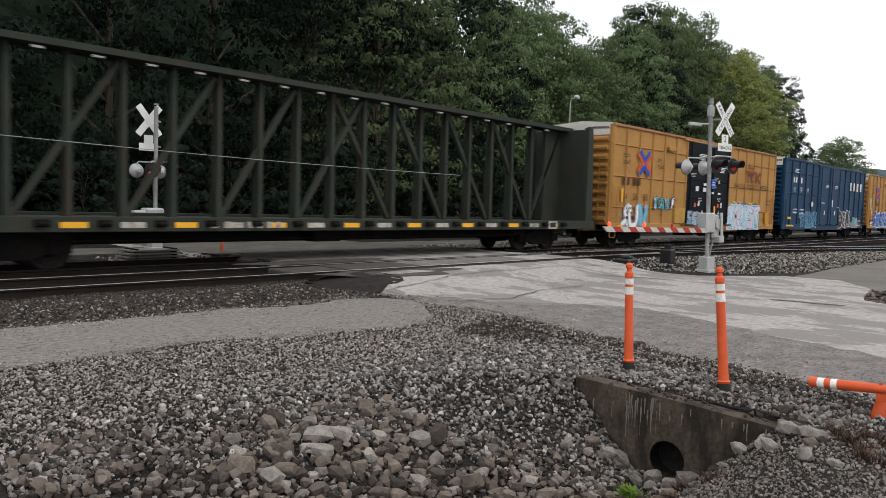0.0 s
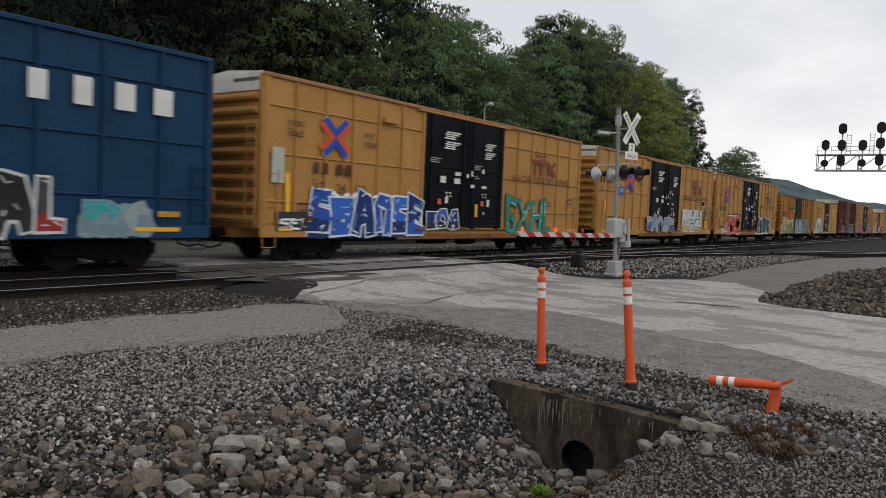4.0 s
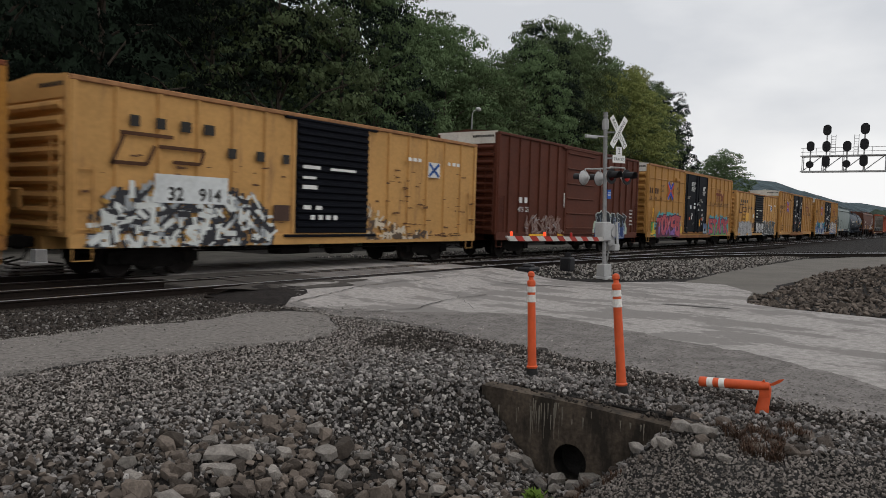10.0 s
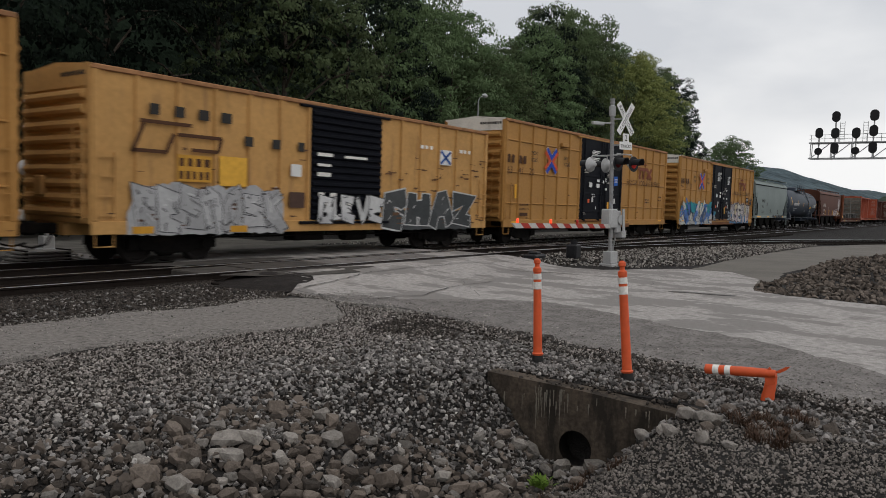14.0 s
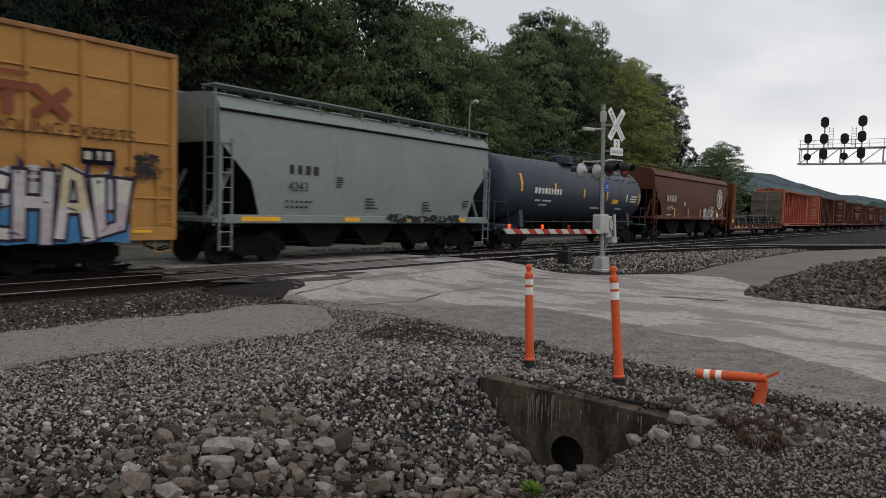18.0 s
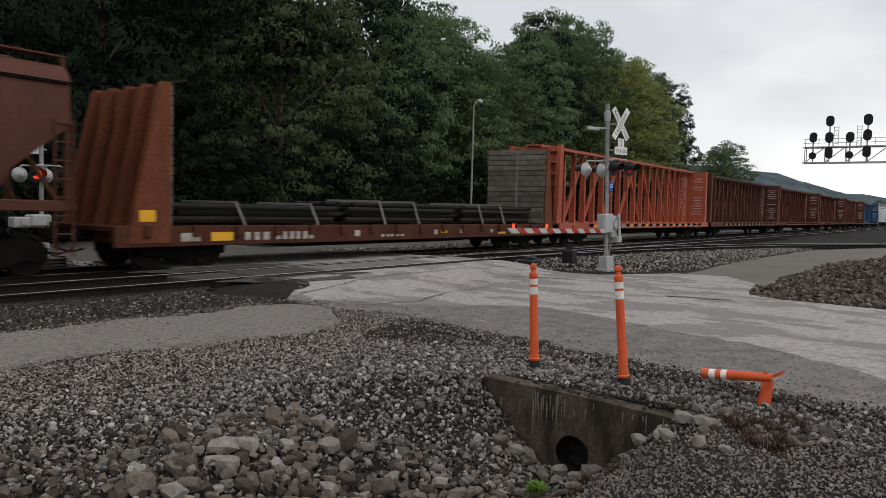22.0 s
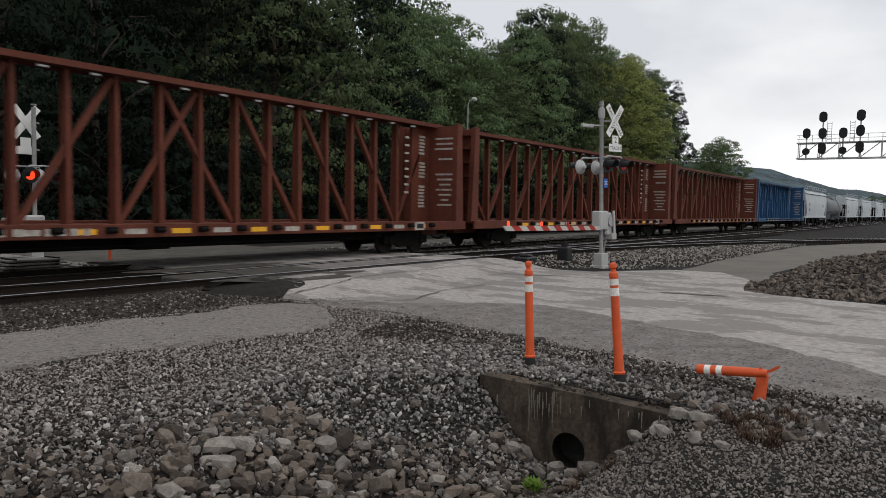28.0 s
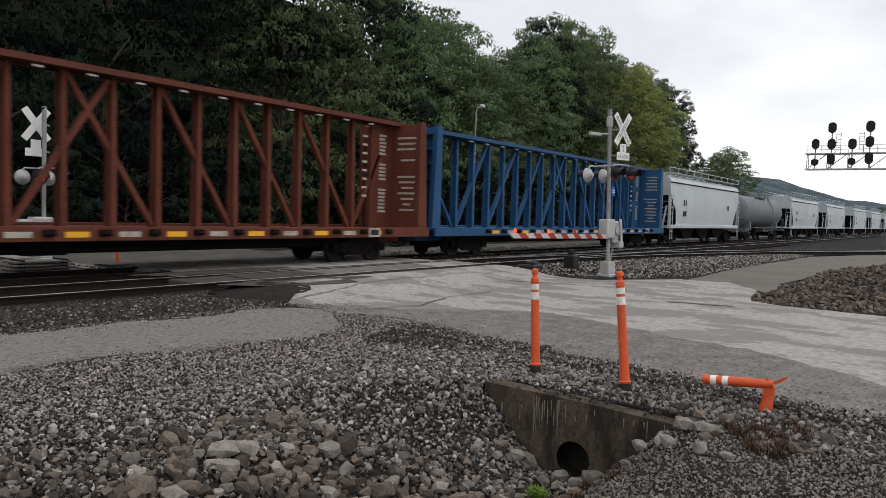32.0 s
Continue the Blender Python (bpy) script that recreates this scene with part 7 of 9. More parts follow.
letters(CARS[7], "32", -5.75, 1.92, 0.46, "letter_black", y=YF - 0.02, bold=0.012, name="car_number")
letters(CARS[7], "914", -4.85, 1.92, 0.46, "letter_black", y=YF - 0.02, bold=0.012, name="car_number")
part("number_patch", Build().box(-4.76, -3.87, YF - 0.012, YF - 0.008, 1.99, 2.76), spray((0.66, 0.36, 0.05)), CARS[10], "orange repainted patch")
lettered(CARS[10], -7.2, -2.55, 0.74, 1.95, "RESNOSK", ((0.34, 0.34, 0.345), (0.40, 0.40, 0.405)), ((0.30, 0.30, 0.305), (0.38, 0.38, 0.385)), (0.055, 0.055, 0.06), 101, fat=0.44, rim=0.018, backs=(((0.34, 0.34, 0.345), 0.12, 0.0, 1.0),), shine=(0.5, 0.5, 0.5), ticks=7, lean=0.2)
lettered(CARS[10], -1.3, 1.65, 0.98, 1.85, "BLEVE", ((0.50, 0.50, 0.50), (0.42, 0.42, 0.42)), ((0.42, 0.42, 0.43), (0.5, 0.5, 0.5)), (0.06, 0.06, 0.06), 102, y=-1.72, fat=0.36, rim=0.02, ticks=5)
lettered(CARS[10], 1.85, 7.1, 0.74, 2.1, "CHAZ", ((0.060, 0.064, 0.066), (0.045, 0.05, 0.052)), ((0.05, 0.054, 0.056),), (0.46, 0.46, 0.45), 103, fat=0.42, rim=0.04, backs=(((0.05, 0.054, 0.056), 0.08, 0.0, 0.5),), ticks=3)
part("number_patch", Build().box(-6.0, -5.0, YF - 0.012, YF - 0.008, 2.06, 2.72), spray((0.52, 0.27, 0.04)), CARS[10], "orange repainted number patch")
stencils(CARS[10], [(-5.95, 2.44, 4, 0.18, 0.2, 0.06), (-5.95, 2.12, 5, 0.13, 0.2, 0.06)], "letter_brown", "owner_mark", "dark blocks on the orange patch", y=YF - 0.016)
part("emblem_panel", Build().box(-2.3, -1.9, YF - 0.016, YF - 0.012, 2.35, 2.7), "letter_white", CARS[10], "small white plate")
for x in (-7.2, -4.4):
    part("paint_patch", Build().box(x, x + 0.55, YF - 0.03, YF - 0.026, 0.78, 0.95), spray((0.52, 0.26, 0.03)), CARS[10], "orange-yellow reflector patch")
c = CARS[8] = boxcar("boxcar", "red-brown boxcar with chalky graffiti", 16.0, 5.40, "brown_car", "rust_flat", 12, (-1.6, 1.65, "brown_car", "slide"), 7, seed=9, post_wide=0.05)
stencils(c, [(-6.2, 2.4, 2, 0.36, 0.24, 0.1)], "letter_white", "owner_mark", "white owner's mark as plain blocks", y=YF - 0.004)
letters(c, "473  25", -6.3, 2.0, 0.32, "letter_white", y=YF - 0.004, name="car_number")
stencils(c, [(-1.85, 2.3, 1, 0.12, 0.7, 0), (6.7, 2.3, 3, 0.12, 0.08, 0.05), (6.7, 2.1, 3, 0.12, 0.08, 0.05), (6.7, 1.9, 3, 0.12, 0.08, 0.05), (6.7, 1.7, 3, 0.12, 0.08, 0.05), (6.7, 1.5, 3, 0.12, 0.08, 0.05), (-1.2, 3.6, 1, 0.6, 0.05, 0), (-1.2, 3.48, 1, 0.5, 0.05, 0), (-0.6, 1.3, 3, 0.15, 0.1, 0.1)], "letter_white", "data_stencil", "white data stencils", y=YF - 0.004)
graffiti(c, -5.6, -2.0, 0.95, 1.85, (((0.16, 0.08, 0.06),), (0.30, 0.23, 0.21), GREY), 7, 81, wild=1.6, thick=0.05)
lettered(c, 1.95, 6.1, 0.72, 2.2, "TOUT", ((0.008, 0.012, 0.018),), ((0.022, 0.055, 0.19), (0.018, 0.045, 0.16)), (0.50, 0.54, 0.54), 82, fat=0.46, rim=0.032, split=0.52, backs=(((0.36, 0.44, 0.36), 0.28, 0.15, 0.8), ((0.025, 0.06, 0.20), 0.04, 0.0, 0.8)), ticks=5, shine=(0.22, 0.30, 0.46))
for size in ((-5.2, -3.6, -1.62, -1.60, 0.93, 1.02), (-2.4, -1.8, -1.62, -1.60, 0.93, 1.02)):
    part("reflector", Build().box(*size), "reflector", c, "yellow reflector strips")

for k in (7, 10):
    scrapes(CARS[k], -8.0, -1.7, 0.95, 3.2, 40, 700 + k, (0.10, 0.05, 0.03))
    scrapes(CARS[k], 1.8, 7.8, 0.95, 3.4, 70, 720 + k, (0.12, 0.06, 0.03), 0.5)
scrapes(CARS[6], -7.9, 7.9, 0.95, 4.2, 60, 760, (0.14, 0.06, 0.03), 0.5)
for k in (1, 3, 4, 5, 9, 11, 12):
    scrapes(CARS[k], -9.6, 9.6, 0.88, 2.6, 26, 740 + k, (0.16, 0.08, 0.03), 0.3)


def centerbeam(paint, label, seed, marks_on=True, yellow_tags=True, tall=4.97, shift=0.42):
    """An empty centre-beam lumber flat: a deck, a truss along the middle, a bulkhead at each end."""
    rnd = random.Random(seed)
    h = 12.3
    car = thing("centerbeam_flatcar", label, "flatcar", group="train")
    part("deck", Build().box(-h + 0.2, h - 0.2, -1.42, 1.42, 1.02, 1.10, 0.01).box(-h + 0.3, h - 0.3, -0.4, 0.4, 0.62, 1.02), paint, car)
    for sy in (-1, 1):
        part("side_sill", Build().box(-h, h, sy * 1.55 - 0.05, sy * 1.55 + 0.05, 0.84, 1.16, 0.015).box(-h, h, sy * 1.50 - 0.1, sy * 1.50 + 0.1, 1.10, 1.17, 0.01), paint, car)
    part("top_chord", Build().prism([(-0.44, tall - 0.15), (-0.34, tall - 0.15), (-0.34, tall - 0.08), (0.34, tall - 0.08), (0.34, tall - 0.15), (0.44, tall - 0.15), (0.44, tall), (-0.44, tall)], "x", -h + 0.1, h - 0.1), paint, car)
    xs = [shift + 1.247 * (k - 7.5) for k in range(16)]
    def post_shape():
        """A tapered post of H section, as one skin."""
        rings = []
        for z, x, y in ((1.1, 0.078, 0.17), (tall - 0.14, 0.062, 0.12)):
            rings += [(a, c, z) for a, c in ((-x, -y), (x, -y), (x, 0.04 - y), (0.02, 0.04 - y), (0.02, y - 0.04), (x, y - 0.04), (x, y), (-x, y), (-x, y - 0.04), (-0.02, y - 0.04), (-0.02, 0.04 - y), (-x, 0.04 - y))]
        return Build().add(rings, [(k, (k + 1) % 12, 12 + (k + 1) % 12, 12 + k) for k in range(12)] + [tuple(range(12))[::-1], tuple(range(12, 24))])

    pm = rib_key(("beam_post", tall), post_shape)
    for x in xs:
        part("post", pm, paint, car, m=pose(x, 0, 0))
    # braces over two bays each: leaning to the middle from both ends, crossing there
    for k in (0, 2, 4, 6):
        part("brace", Build().beam((xs[k] + 0.1, 0, 1.15), (xs[k + 2] - 0.1, 0, tall - 0.22), 0.14, 0.15, up=(0, 1, 0)), paint, car)
        part("brace", Build().beam((xs[15 - k] - 0.1, 0, 1.15), (xs[13 - k] + 0.1, 0, tall - 0.22), 0.13, 0.15, up=(0, 1, 0)), paint, car)
    for sx in (-1, 1):
        x = xs[0] - 0.12 if sx < 0 else xs[15] + 0.12
        part("brace", Build().beam((x, 0, 1.15), (sx * (h - 0.6), 0, tall - 0.3), 0.10, 0.12, up=(0, 1, 0)), paint, car)
    lug = rib_key("winch", lambda: Build().box(-0.14, 0.14, -0.10, 0.02, -0.06, 0.09, 0.02).cyl((-0.1, -0.1, 0.0), (0.1, -0.1, 0.0), 0.05, n=8))
    for x in xs:
        part("winch", lug, "truck", car, m=pose(x + 0.2, -1.60, 1.02))
        part("chord_tab", rib_key("tab", lambda: Build().box(-0.12, 0.12, -0.03, 0.03, -0.05, 0.0)), "galv", car, m=pose(x + 0.5, -0.45, tall - 0.22))
    for i, x in enumerate(xs[:-1]):
        mat_name = "letter_faded" if i % 2 or not yellow_tags else "reflector"
        part("reflector", rib_key("strip_" + mat_name, lambda: Build().box(0.0, 0.55, -0.002, 0.002, 0.0, 0.13)), mat_name, car, "yellow reflector strip" if mat_name == "reflector" else "white reflector strip", m=pose(x + 0.55, -1.604, 0.93))
    for sx in (-1, 1):
        e = part("bulkhead", Build().box(-0.06, 0.06, -1.36, 1.36, 1.1, tall - 0.1, 0.01), paint, car, "end bulkhead", m=pose(sx * (h - 0.35), 0, 0))
        for sy in (-1, 1):
            part("corner_post", Build().prism([(-0.38 if sx < 0 else -0.12, 1.1), (0.12 if sx < 0 else 0.38, 1.1), (0.12 if sx < 0 else 0.18, tall - 0.04), (-0.18 if sx < 0 else -0.12, tall - 0.04)], "y", sy * 1.34 - 0.11, sy * 1.34 + 0.11), paint, e)
        for k in range(7):
            part("bulkhead_rib", Build().box(-0.30 if sx < 0 else 0.06, -0.06 if sx < 0 else 0.30, -1.25, 1.25, 1.3 + 0.55 * k, 1.38 + 0.55 * k), paint, e)
    for sx in (-1, 1):
        x0, x1 = sorted((sx * (h - 0.4), sx * (h - 1.55)))
        part("web_plate", Build().box(x0, x1, -0.06, 0.06, 1.1, tall - 0.12), paint, car, "solid plate at the end of the truss")
    if marks_on:
        # notices on the inner face of the far bulkhead and on the plate beside it
        b = Build()
        x = h - 0.42
        for k in range(15):
            w = 0.35 + 0.7 * rnd.random()
            z = 4.35 - 0.2 * k
            if 5 <= k <= 6 or rnd.random() < 0.12:
                continue
            b.box(x - 0.008, x - 0.002, -0.85 - w / 2, -0.85 + w / 2, z, z + 0.07)
        tagged(part("notice", b, "letter_faded", car, "white loading notice on the bulkhead"), kind="stuff")
        b = Build()
        for k in range(22):
            if k in (6, 7, 13, 14):
                continue
            b.box(h - 1.1, h - 0.7 - 0.1 * rnd.random(), -0.068, -0.062, 4.4 - 0.13 * k, 4.48 - 0.13 * k)
        for k in range(8):
            b.box(h - 2.0, h - 1.75, -0.068, -0.062, 4.3 - 0.3 * k, 4.38 - 0.3 * k)
        tagged(part("notice", b, "letter_faded", car, "white loading notice on the plate"), kind="stuff")
    stencils(car, [(-5.0, 0.92, 2, 0.28, 0.16, 0.08), (-4.0, 0.92, 4, 0.2, 0.16, 0.08)], "letter_faded", "owner_mark", "white owner's mark as plain blocks", y=-1.607)
    part("end_plate", Build().box(h - 3.3, h - 2.75, -1.625, -1.60, 0.86, 1.15), "letter_faded", car, "white routing plate")
    part("end_plate", Build().box(h - 3.22, h - 2.83, -1.63, -1.626, 0.92, 1.09), "black", car)
    part("under_frame", Build().box(-h + 2, h - 2, -0.45, 0.45, 0.5, 1.0).tube([(-h + 4, -1.1, 0.62), (h - 4, -1.1, 0.62)], 0.02).box(-1.5, -0.5, -1.0, -0.5, 0.5, 0.85, 0.04), "truck", car, "dark underframe")
    running_gear(car, h, 3.1)
    return car


def rib_key(key, make):
    if key not in RIBS:
        RIBS[key] = make().mesh(key if isinstance(key, str) else key[0])
    return RIBS[key]


CARS[0] = centerbeam("green_beam", "dark green empty centre-beam flatcar", 100, marks_on=False)
part("cable", Build().tube([(-9.2 + 1.3 * i, -0.5, 2.80 - 0.012 * i - 0.05 * math.sin(0.31 * i)) for i in range(12)], 0.009, 5), "galv", CARS[0], "slack steel cable along the truss")
CARS[17] = centerbeam("orange_beam", "bright orange-red empty centre-beam flatcar", 117)
CARS[18] = centerbeam("dark_beam", "dark maroon empty centre-beam flatcar", 118)
CARS[19] = centerbeam("brown_beam", "red-brown empty centre-beam flatcar", 119)
CARS[20] = centerbeam("brown_beam", "red-brown empty centre-beam flatcar", 119)
CARS[21] = centerbeam("brown_beam", "red-brown empty centre-beam flatcar", 119)
CARS[22] = centerbeam("blue_beam", "blue empty centre-beam flatcar", 122)


def hopper(paint, label, L, top, seed, style="grey", sill=1.31, eave=4.22):
    """A covered hopper: a bellied body with sloping ends, bays below, roof hatches and running boards, ladders at the ends."""
    car = thing("hopper_car", label, "hopper car", group="train")
    h = L / 2
    W = 1.52
    # body: sections along x; each is a ring in (y, z)
    b = Build()
    slope = 1.9 if style != "brown" else 2.2

    def ring(x, zlow, bulge):
        pts = []
        hgt = eave - zlow
        for k in range(9):
            z = zlow + hgt * k / 8
            pts.append((W - 0.09 + bulge * math.sin(math.pi * min(1, (z - sill) / (eave - sill))) if z >= sill else W - 0.09, z))
        roof = [(W - 0.02, eave + 0.01), (1.40, eave + 0.20), (1.22, eave + 0.36), (0.9, top - 0.03), (0.4, top), (-0.4, top), (-0.9, top - 0.03), (-1.22, eave + 0.36), (-1.40, eave + 0.20), (-W + 0.02, eave + 0.01)]
        return [(y, z) for y, z in pts] + roof + [(-y, z) for y, z in pts[::-1]]

    secs = [(-h + 0.25, 3.35), (-h + 0.28, 3.3), (-h + 0.25 + slope * 0.55, 2.35), (-h + 0.25 + slope * 0.75, sill + 0.02), (0, sill + 0.02), (h - 0.25 - slope * 0.75, sill + 0.02), (h - 0.25 - slope * 0.55, 2.35), (h - 0.28, 3.3), (h - 0.25, 3.35)]
    n = 0
    for x, zl in secs:
        r = ring(x, zl, 0.10)
        n = len(r)
        b.v += [(x, y, z) for y, z in r]
    for i in range(len(secs) - 1):
        for j in range(n):
            k = (j + 1) % n
            b.f.append((i * n + j, i * n + k, (i + 1) * n + k, (i + 1) * n + j))
    b.f += [tuple(range(n))[::-1], tuple((len(secs) - 1) * n + j for j in range(n))]
    # downward faces near-black: recess shade and grime both put into the colour
    b.s = [1 if k < (len(secs) - 1) * n and k % n == n - 1 else 0 for k in range(len(b.f))]
    part("body", b, [paint, "truck"], car, smooth=True)
    part("side_sill", Build().box(-h + 0.4, h - 0.4, -W - 0.03, -W + 0.12, sill - 0.14, sill + 0.10, 0.02).box(-h + 0.4, h - 0.4, W - 0.12, W + 0.03, sill - 0.14, sill + 0.10, 0.02), paint, car)
    # near-black strip painted in for the shade below the roof's lip
    for sy in (-1, 1):
        part("eave_seam", Build().box(-h + 0.28, h - 0.28, sy * 1.462 - 0.03, sy * 1.462 + 0.03, eave - 0.055, eave - 0.005, 0.01), "truck", car, "dark strip for the groove's shade under the roof edge")
    for sx in (-1, 1):
        e = part("end_frame", Build().beam((sx * (h - 0.3), -W + 0.1, sill), (sx * (h - 0.3), -W + 0.1, 3.6), 0.12, 0.12).beam((sx * (h - 0.3), W - 0.1, sill), (sx * (h - 0.3), W - 0.1, 3.6), 0.12, 0.12)
                 .box(min(sx * (h - 0.1), sx * (h - 1.8)), max(sx * (h - 0.1), sx * (h - 1.8)), -W + 0.05, W - 0.05, sill - 0.12, sill, 0.01).beam((sx * (h - 0.25), -1.0, sill), (sx * (h - 1.0), -1.0, 2.7), 0.10, 0.10).beam((sx * (h - 0.25), 1.0, sill), (sx * (h - 1.0), 1.0, 2.7), 0.10, 0.10), paint, car)
        x = -h + 0.22 if sx < 0 else h - 0.62
        part("ladder", ladder(Build(), x, -W + 0.02, 0.55, eave - 0.9, 0.40, step=0.36, out=0.05), paint, e)
        if sx < 0:
            part("ladder", ladder(Build(), -h + 0.25, -1.4, 1.2, eave, 0.42, along="y", out=0.08), paint, e)
    bays = 3 if style != "short" else 2
    for k in range(bays):
        x = (k - (bays - 1) / 2) * (L - 6.4) / bays
        w = (L - 6.6) / bays / 2
        part("hopper_bay", Build().prism([(x - w, sill - 0.1), (x + w, sill - 0.1), (x + w * 0.32, 0.42), (x - w * 0.32, 0.42)], "y", -1.15, 1.15), "truck", car, "grimy discharge bay")
    rb = Build()
    rz = top + 0.11
    if style == "grey" or style == "white" or style == "short":
        for sy in (-1, 1):
            rb.box(-h + 0.15, h - 0.15, sy * 1.12 - 0.28, sy * 1.12 + 0.28, rz, rz + 0.04)
            k = int(L / 1.8)
            for i in range(k + 1):
                x = -h + 0.2 + (L - 0.4) * i / k
                rb.add([(x - 0.03, sy * 1.40, eave + 0.02), (x + 0.03, sy * 1.40, eave + 0.02), (x + 0.03, sy * 1.34, rz), (x - 0.03, sy * 1.34, rz)], [(0, 1, 2, 3), (3, 2, 1, 0)])
                rb.beam((x, sy * 0.86, top), (x, sy * 0.86, rz), 0.05, 0.05)
    else:
        for sy in (-1, 1):
            rb.box(-h + 0.15, h - 0.15, sy * 0.95 - 0.2, sy * 0.95 + 0.2, rz, rz + 0.04)
            for i in range(13):
                x = -h + 0.25 + (L - 0.5) * i / 12
                rb.beam((x, sy * 1.25, eave + 0.08), (x, sy * 1.1, rz), 0.06, 0.06)
    part("running_board", rb, paint, car, "roof running boards")
    for i in range(8):
        x = -h + 1.4 + (L - 2.8) * i / 7
        part("hatch", Build().box(x - 0.5, x + 0.5, -0.32, 0.32, top - 0.01, top + 0.10, 0.03), paint, car, "roof hatch")
    if style in ("white", "short"):
        rl = Build()
        for sy in (-1, 1):
            rl.beam((-h + 0.2, sy * 1.38, rz + 0.35), (h - 0.2, sy * 1.38, rz + 0.35), 0.04, 0.04)
            for i in range(11):
                x = -h + 0.2 + (L - 0.4) * i / 10
                rl.beam((x, sy * 1.38, rz), (x, sy * 1.38, rz + 0.35), 0.04, 0.04)
        part("hand_rail", rl, paint, car)
    part("under_frame", Build().box(-h + 1.6, h - 1.6, -0.3, 0.3, 0.62, 1.0).tube([(-h + 3, -1.0, 0.6), (h - 3, -1.0, 0.6)], 0.02), "truck", car, "dark underframe")
    running_gear(car, h, 1.75)
    return car


c = CARS[13] = hopper("grey_hopper", "grey-green covered hopper car with black lettering", 13.9, 4.72, 13, "grey")
stencils(c, [(-4.25, 2.62, 4, 0.22, 0.26, 0.10)], "letter_black", "owner_mark", "black owner's mark as plain blocks", y=-1.548)
letters(c, "4243", -4.3, 2.12, 0.40, "letter_black", y=-1.548, name="car_number")
stencils(c, [(-2.3, 2.3 + 0.07 * i, 1, 0.35, 0.035, 0) for i in range(5)] + [(-0.9, 1.65 + 0.1 * i, 1, 0.7 - 0.1 * i, 0.045, 0) for i in range(4)] + [(2.2, 1.6 + 0.1 * i, 1, 0.7 - 0.1 * i, 0.045, 0) for i in range(4)] + [(4.8, 1.8 + 0.1 * i, 1, 0.5, 0.045, 0) for i in range(3)] + [(-4.4, 1.78, 6, 0.14, 0.06, 0.05), (-4.4, 1.62, 5, 0.14, 0.06, 0.05)], "letter_black", "data_stencil", "small black data stencils", y=-1.545)
for size in ((-6.0, -4.6, -1.562, -1.556, 1.23, 1.36), (-1.9, -1.2, -1.562, -1.556, 1.23, 1.36), (1.4, 2.0, -1.562, -1.556, 1.23, 1.36), (4.3, 5.0, -1.562, -1.556, 1.23, 1.36)):
    part("reflector", Build().box(*size), "reflector", c, "yellow reflector strips")
graffiti(c, 0.2, 4.6, 1.20, 1.45, ((K1,), K1, K1), 9, 131, y=-1.565, thick=0.2)
c = CARS[15] = hopper("brown_hopper", "mineral-brown covered hopper car with a round white emblem", 18.0, 4.72, 15, "brown", sill=1.58, eave=4.25)
stencils(c, [(-6.6, 2.62, 4, 0.40, 0.42, 0.10)], "letter_faded", "owner_mark", "white owner's mark as plain blocks", y=-1.60)
letters(c, "476994", -6.6, 2.02, 0.46, "letter_faded", y=-1.60, name="car_number")
emb = Build()
ring_pts = [(math.cos(2 * math.pi * i / 40), math.sin(2 * math.pi * i / 40)) for i in range(40)]
for ro, ri in ((0.78, 0.68), (0.56, 0.50)):
    emb.add([(6.0 + r * cx, -1.612, 3.05 + r * cz * 1.0) for r in (ro, ri) for cx, cz in ring_pts], [(i, (i + 1) % 40, 40 + (i + 1) % 40, 40 + i)[::-1] for i in range(40)])
emb.box(5.72, 6.28, -1.614, -1.61, 3.0, 3.1).box(5.95, 6.05, -1.614, -1.61, 2.62, 3.5).box(5.80, 5.9, -1.614, -1.61, 2.7, 3.4).box(6.1, 6.2, -1.614, -1.61, 2.7, 3.4)
part("emblem", emb, "letter_white", c, "round white emblem")
for size in ((-5.0, -4.86, -1.59, -1.57, 1.6, 2.2), (-2.0, -1.86, -1.59, -1.57, 1.6, 2.2), (0.9, 1.04, -1.59, -1.57, 1.6, 2.2), (5.2, 5.34, -1.59, -1.57, 1.6, 2.2), (7.0, 7.14, -1.59, -1.57, 1.6, 2.2)):
    part("reflector", Build().box(*size), "reflector", c, "yellow reflector strips")
graffiti(c, 1.6, 4.4, 1.5, 2.3, (((0.10, 0.05, 0.04),), (0.62, 0.6, 0.58), W1), 5, 151, y=-1.60, thick=0.14, wild=1.2)
stencils(c, [(-2.9, 2.35, 1, 0.3, 0.3, 0), (5.4, 1.65, 1, 0.55, 0.3, 0), (-6.6, 1.7, 5, 0.14, 0.07, 0.06), (6.3, 1.8, 4, 0.1, 0.06, 0.05)], "letter_white", "data_stencil", "white data stencils", y=-1.59)
c = CARS[23] = hopper("white_hopper", "pale grey covered hopper car with roof rails", 17.6, 4.72, 23, "white")
stencils(c, [(-6.0, 2.7, 2, 0.3, 0.4, 0.12), (-6.0, 2.0, 2, 0.3, 0.35, 0.12), (4.8, 2.6, 2, 0.3, 0.35, 0.1)], "letter_black", "owner_mark", "black owner's mark as plain blocks", y=-1.55)
for k in (25, 26, 27, 28, 29):
    CARS[k] = copy_thing(c, pose(0, 0, 0))
    tagged(CARS[k], "pale grey covered hopper car far down the train")


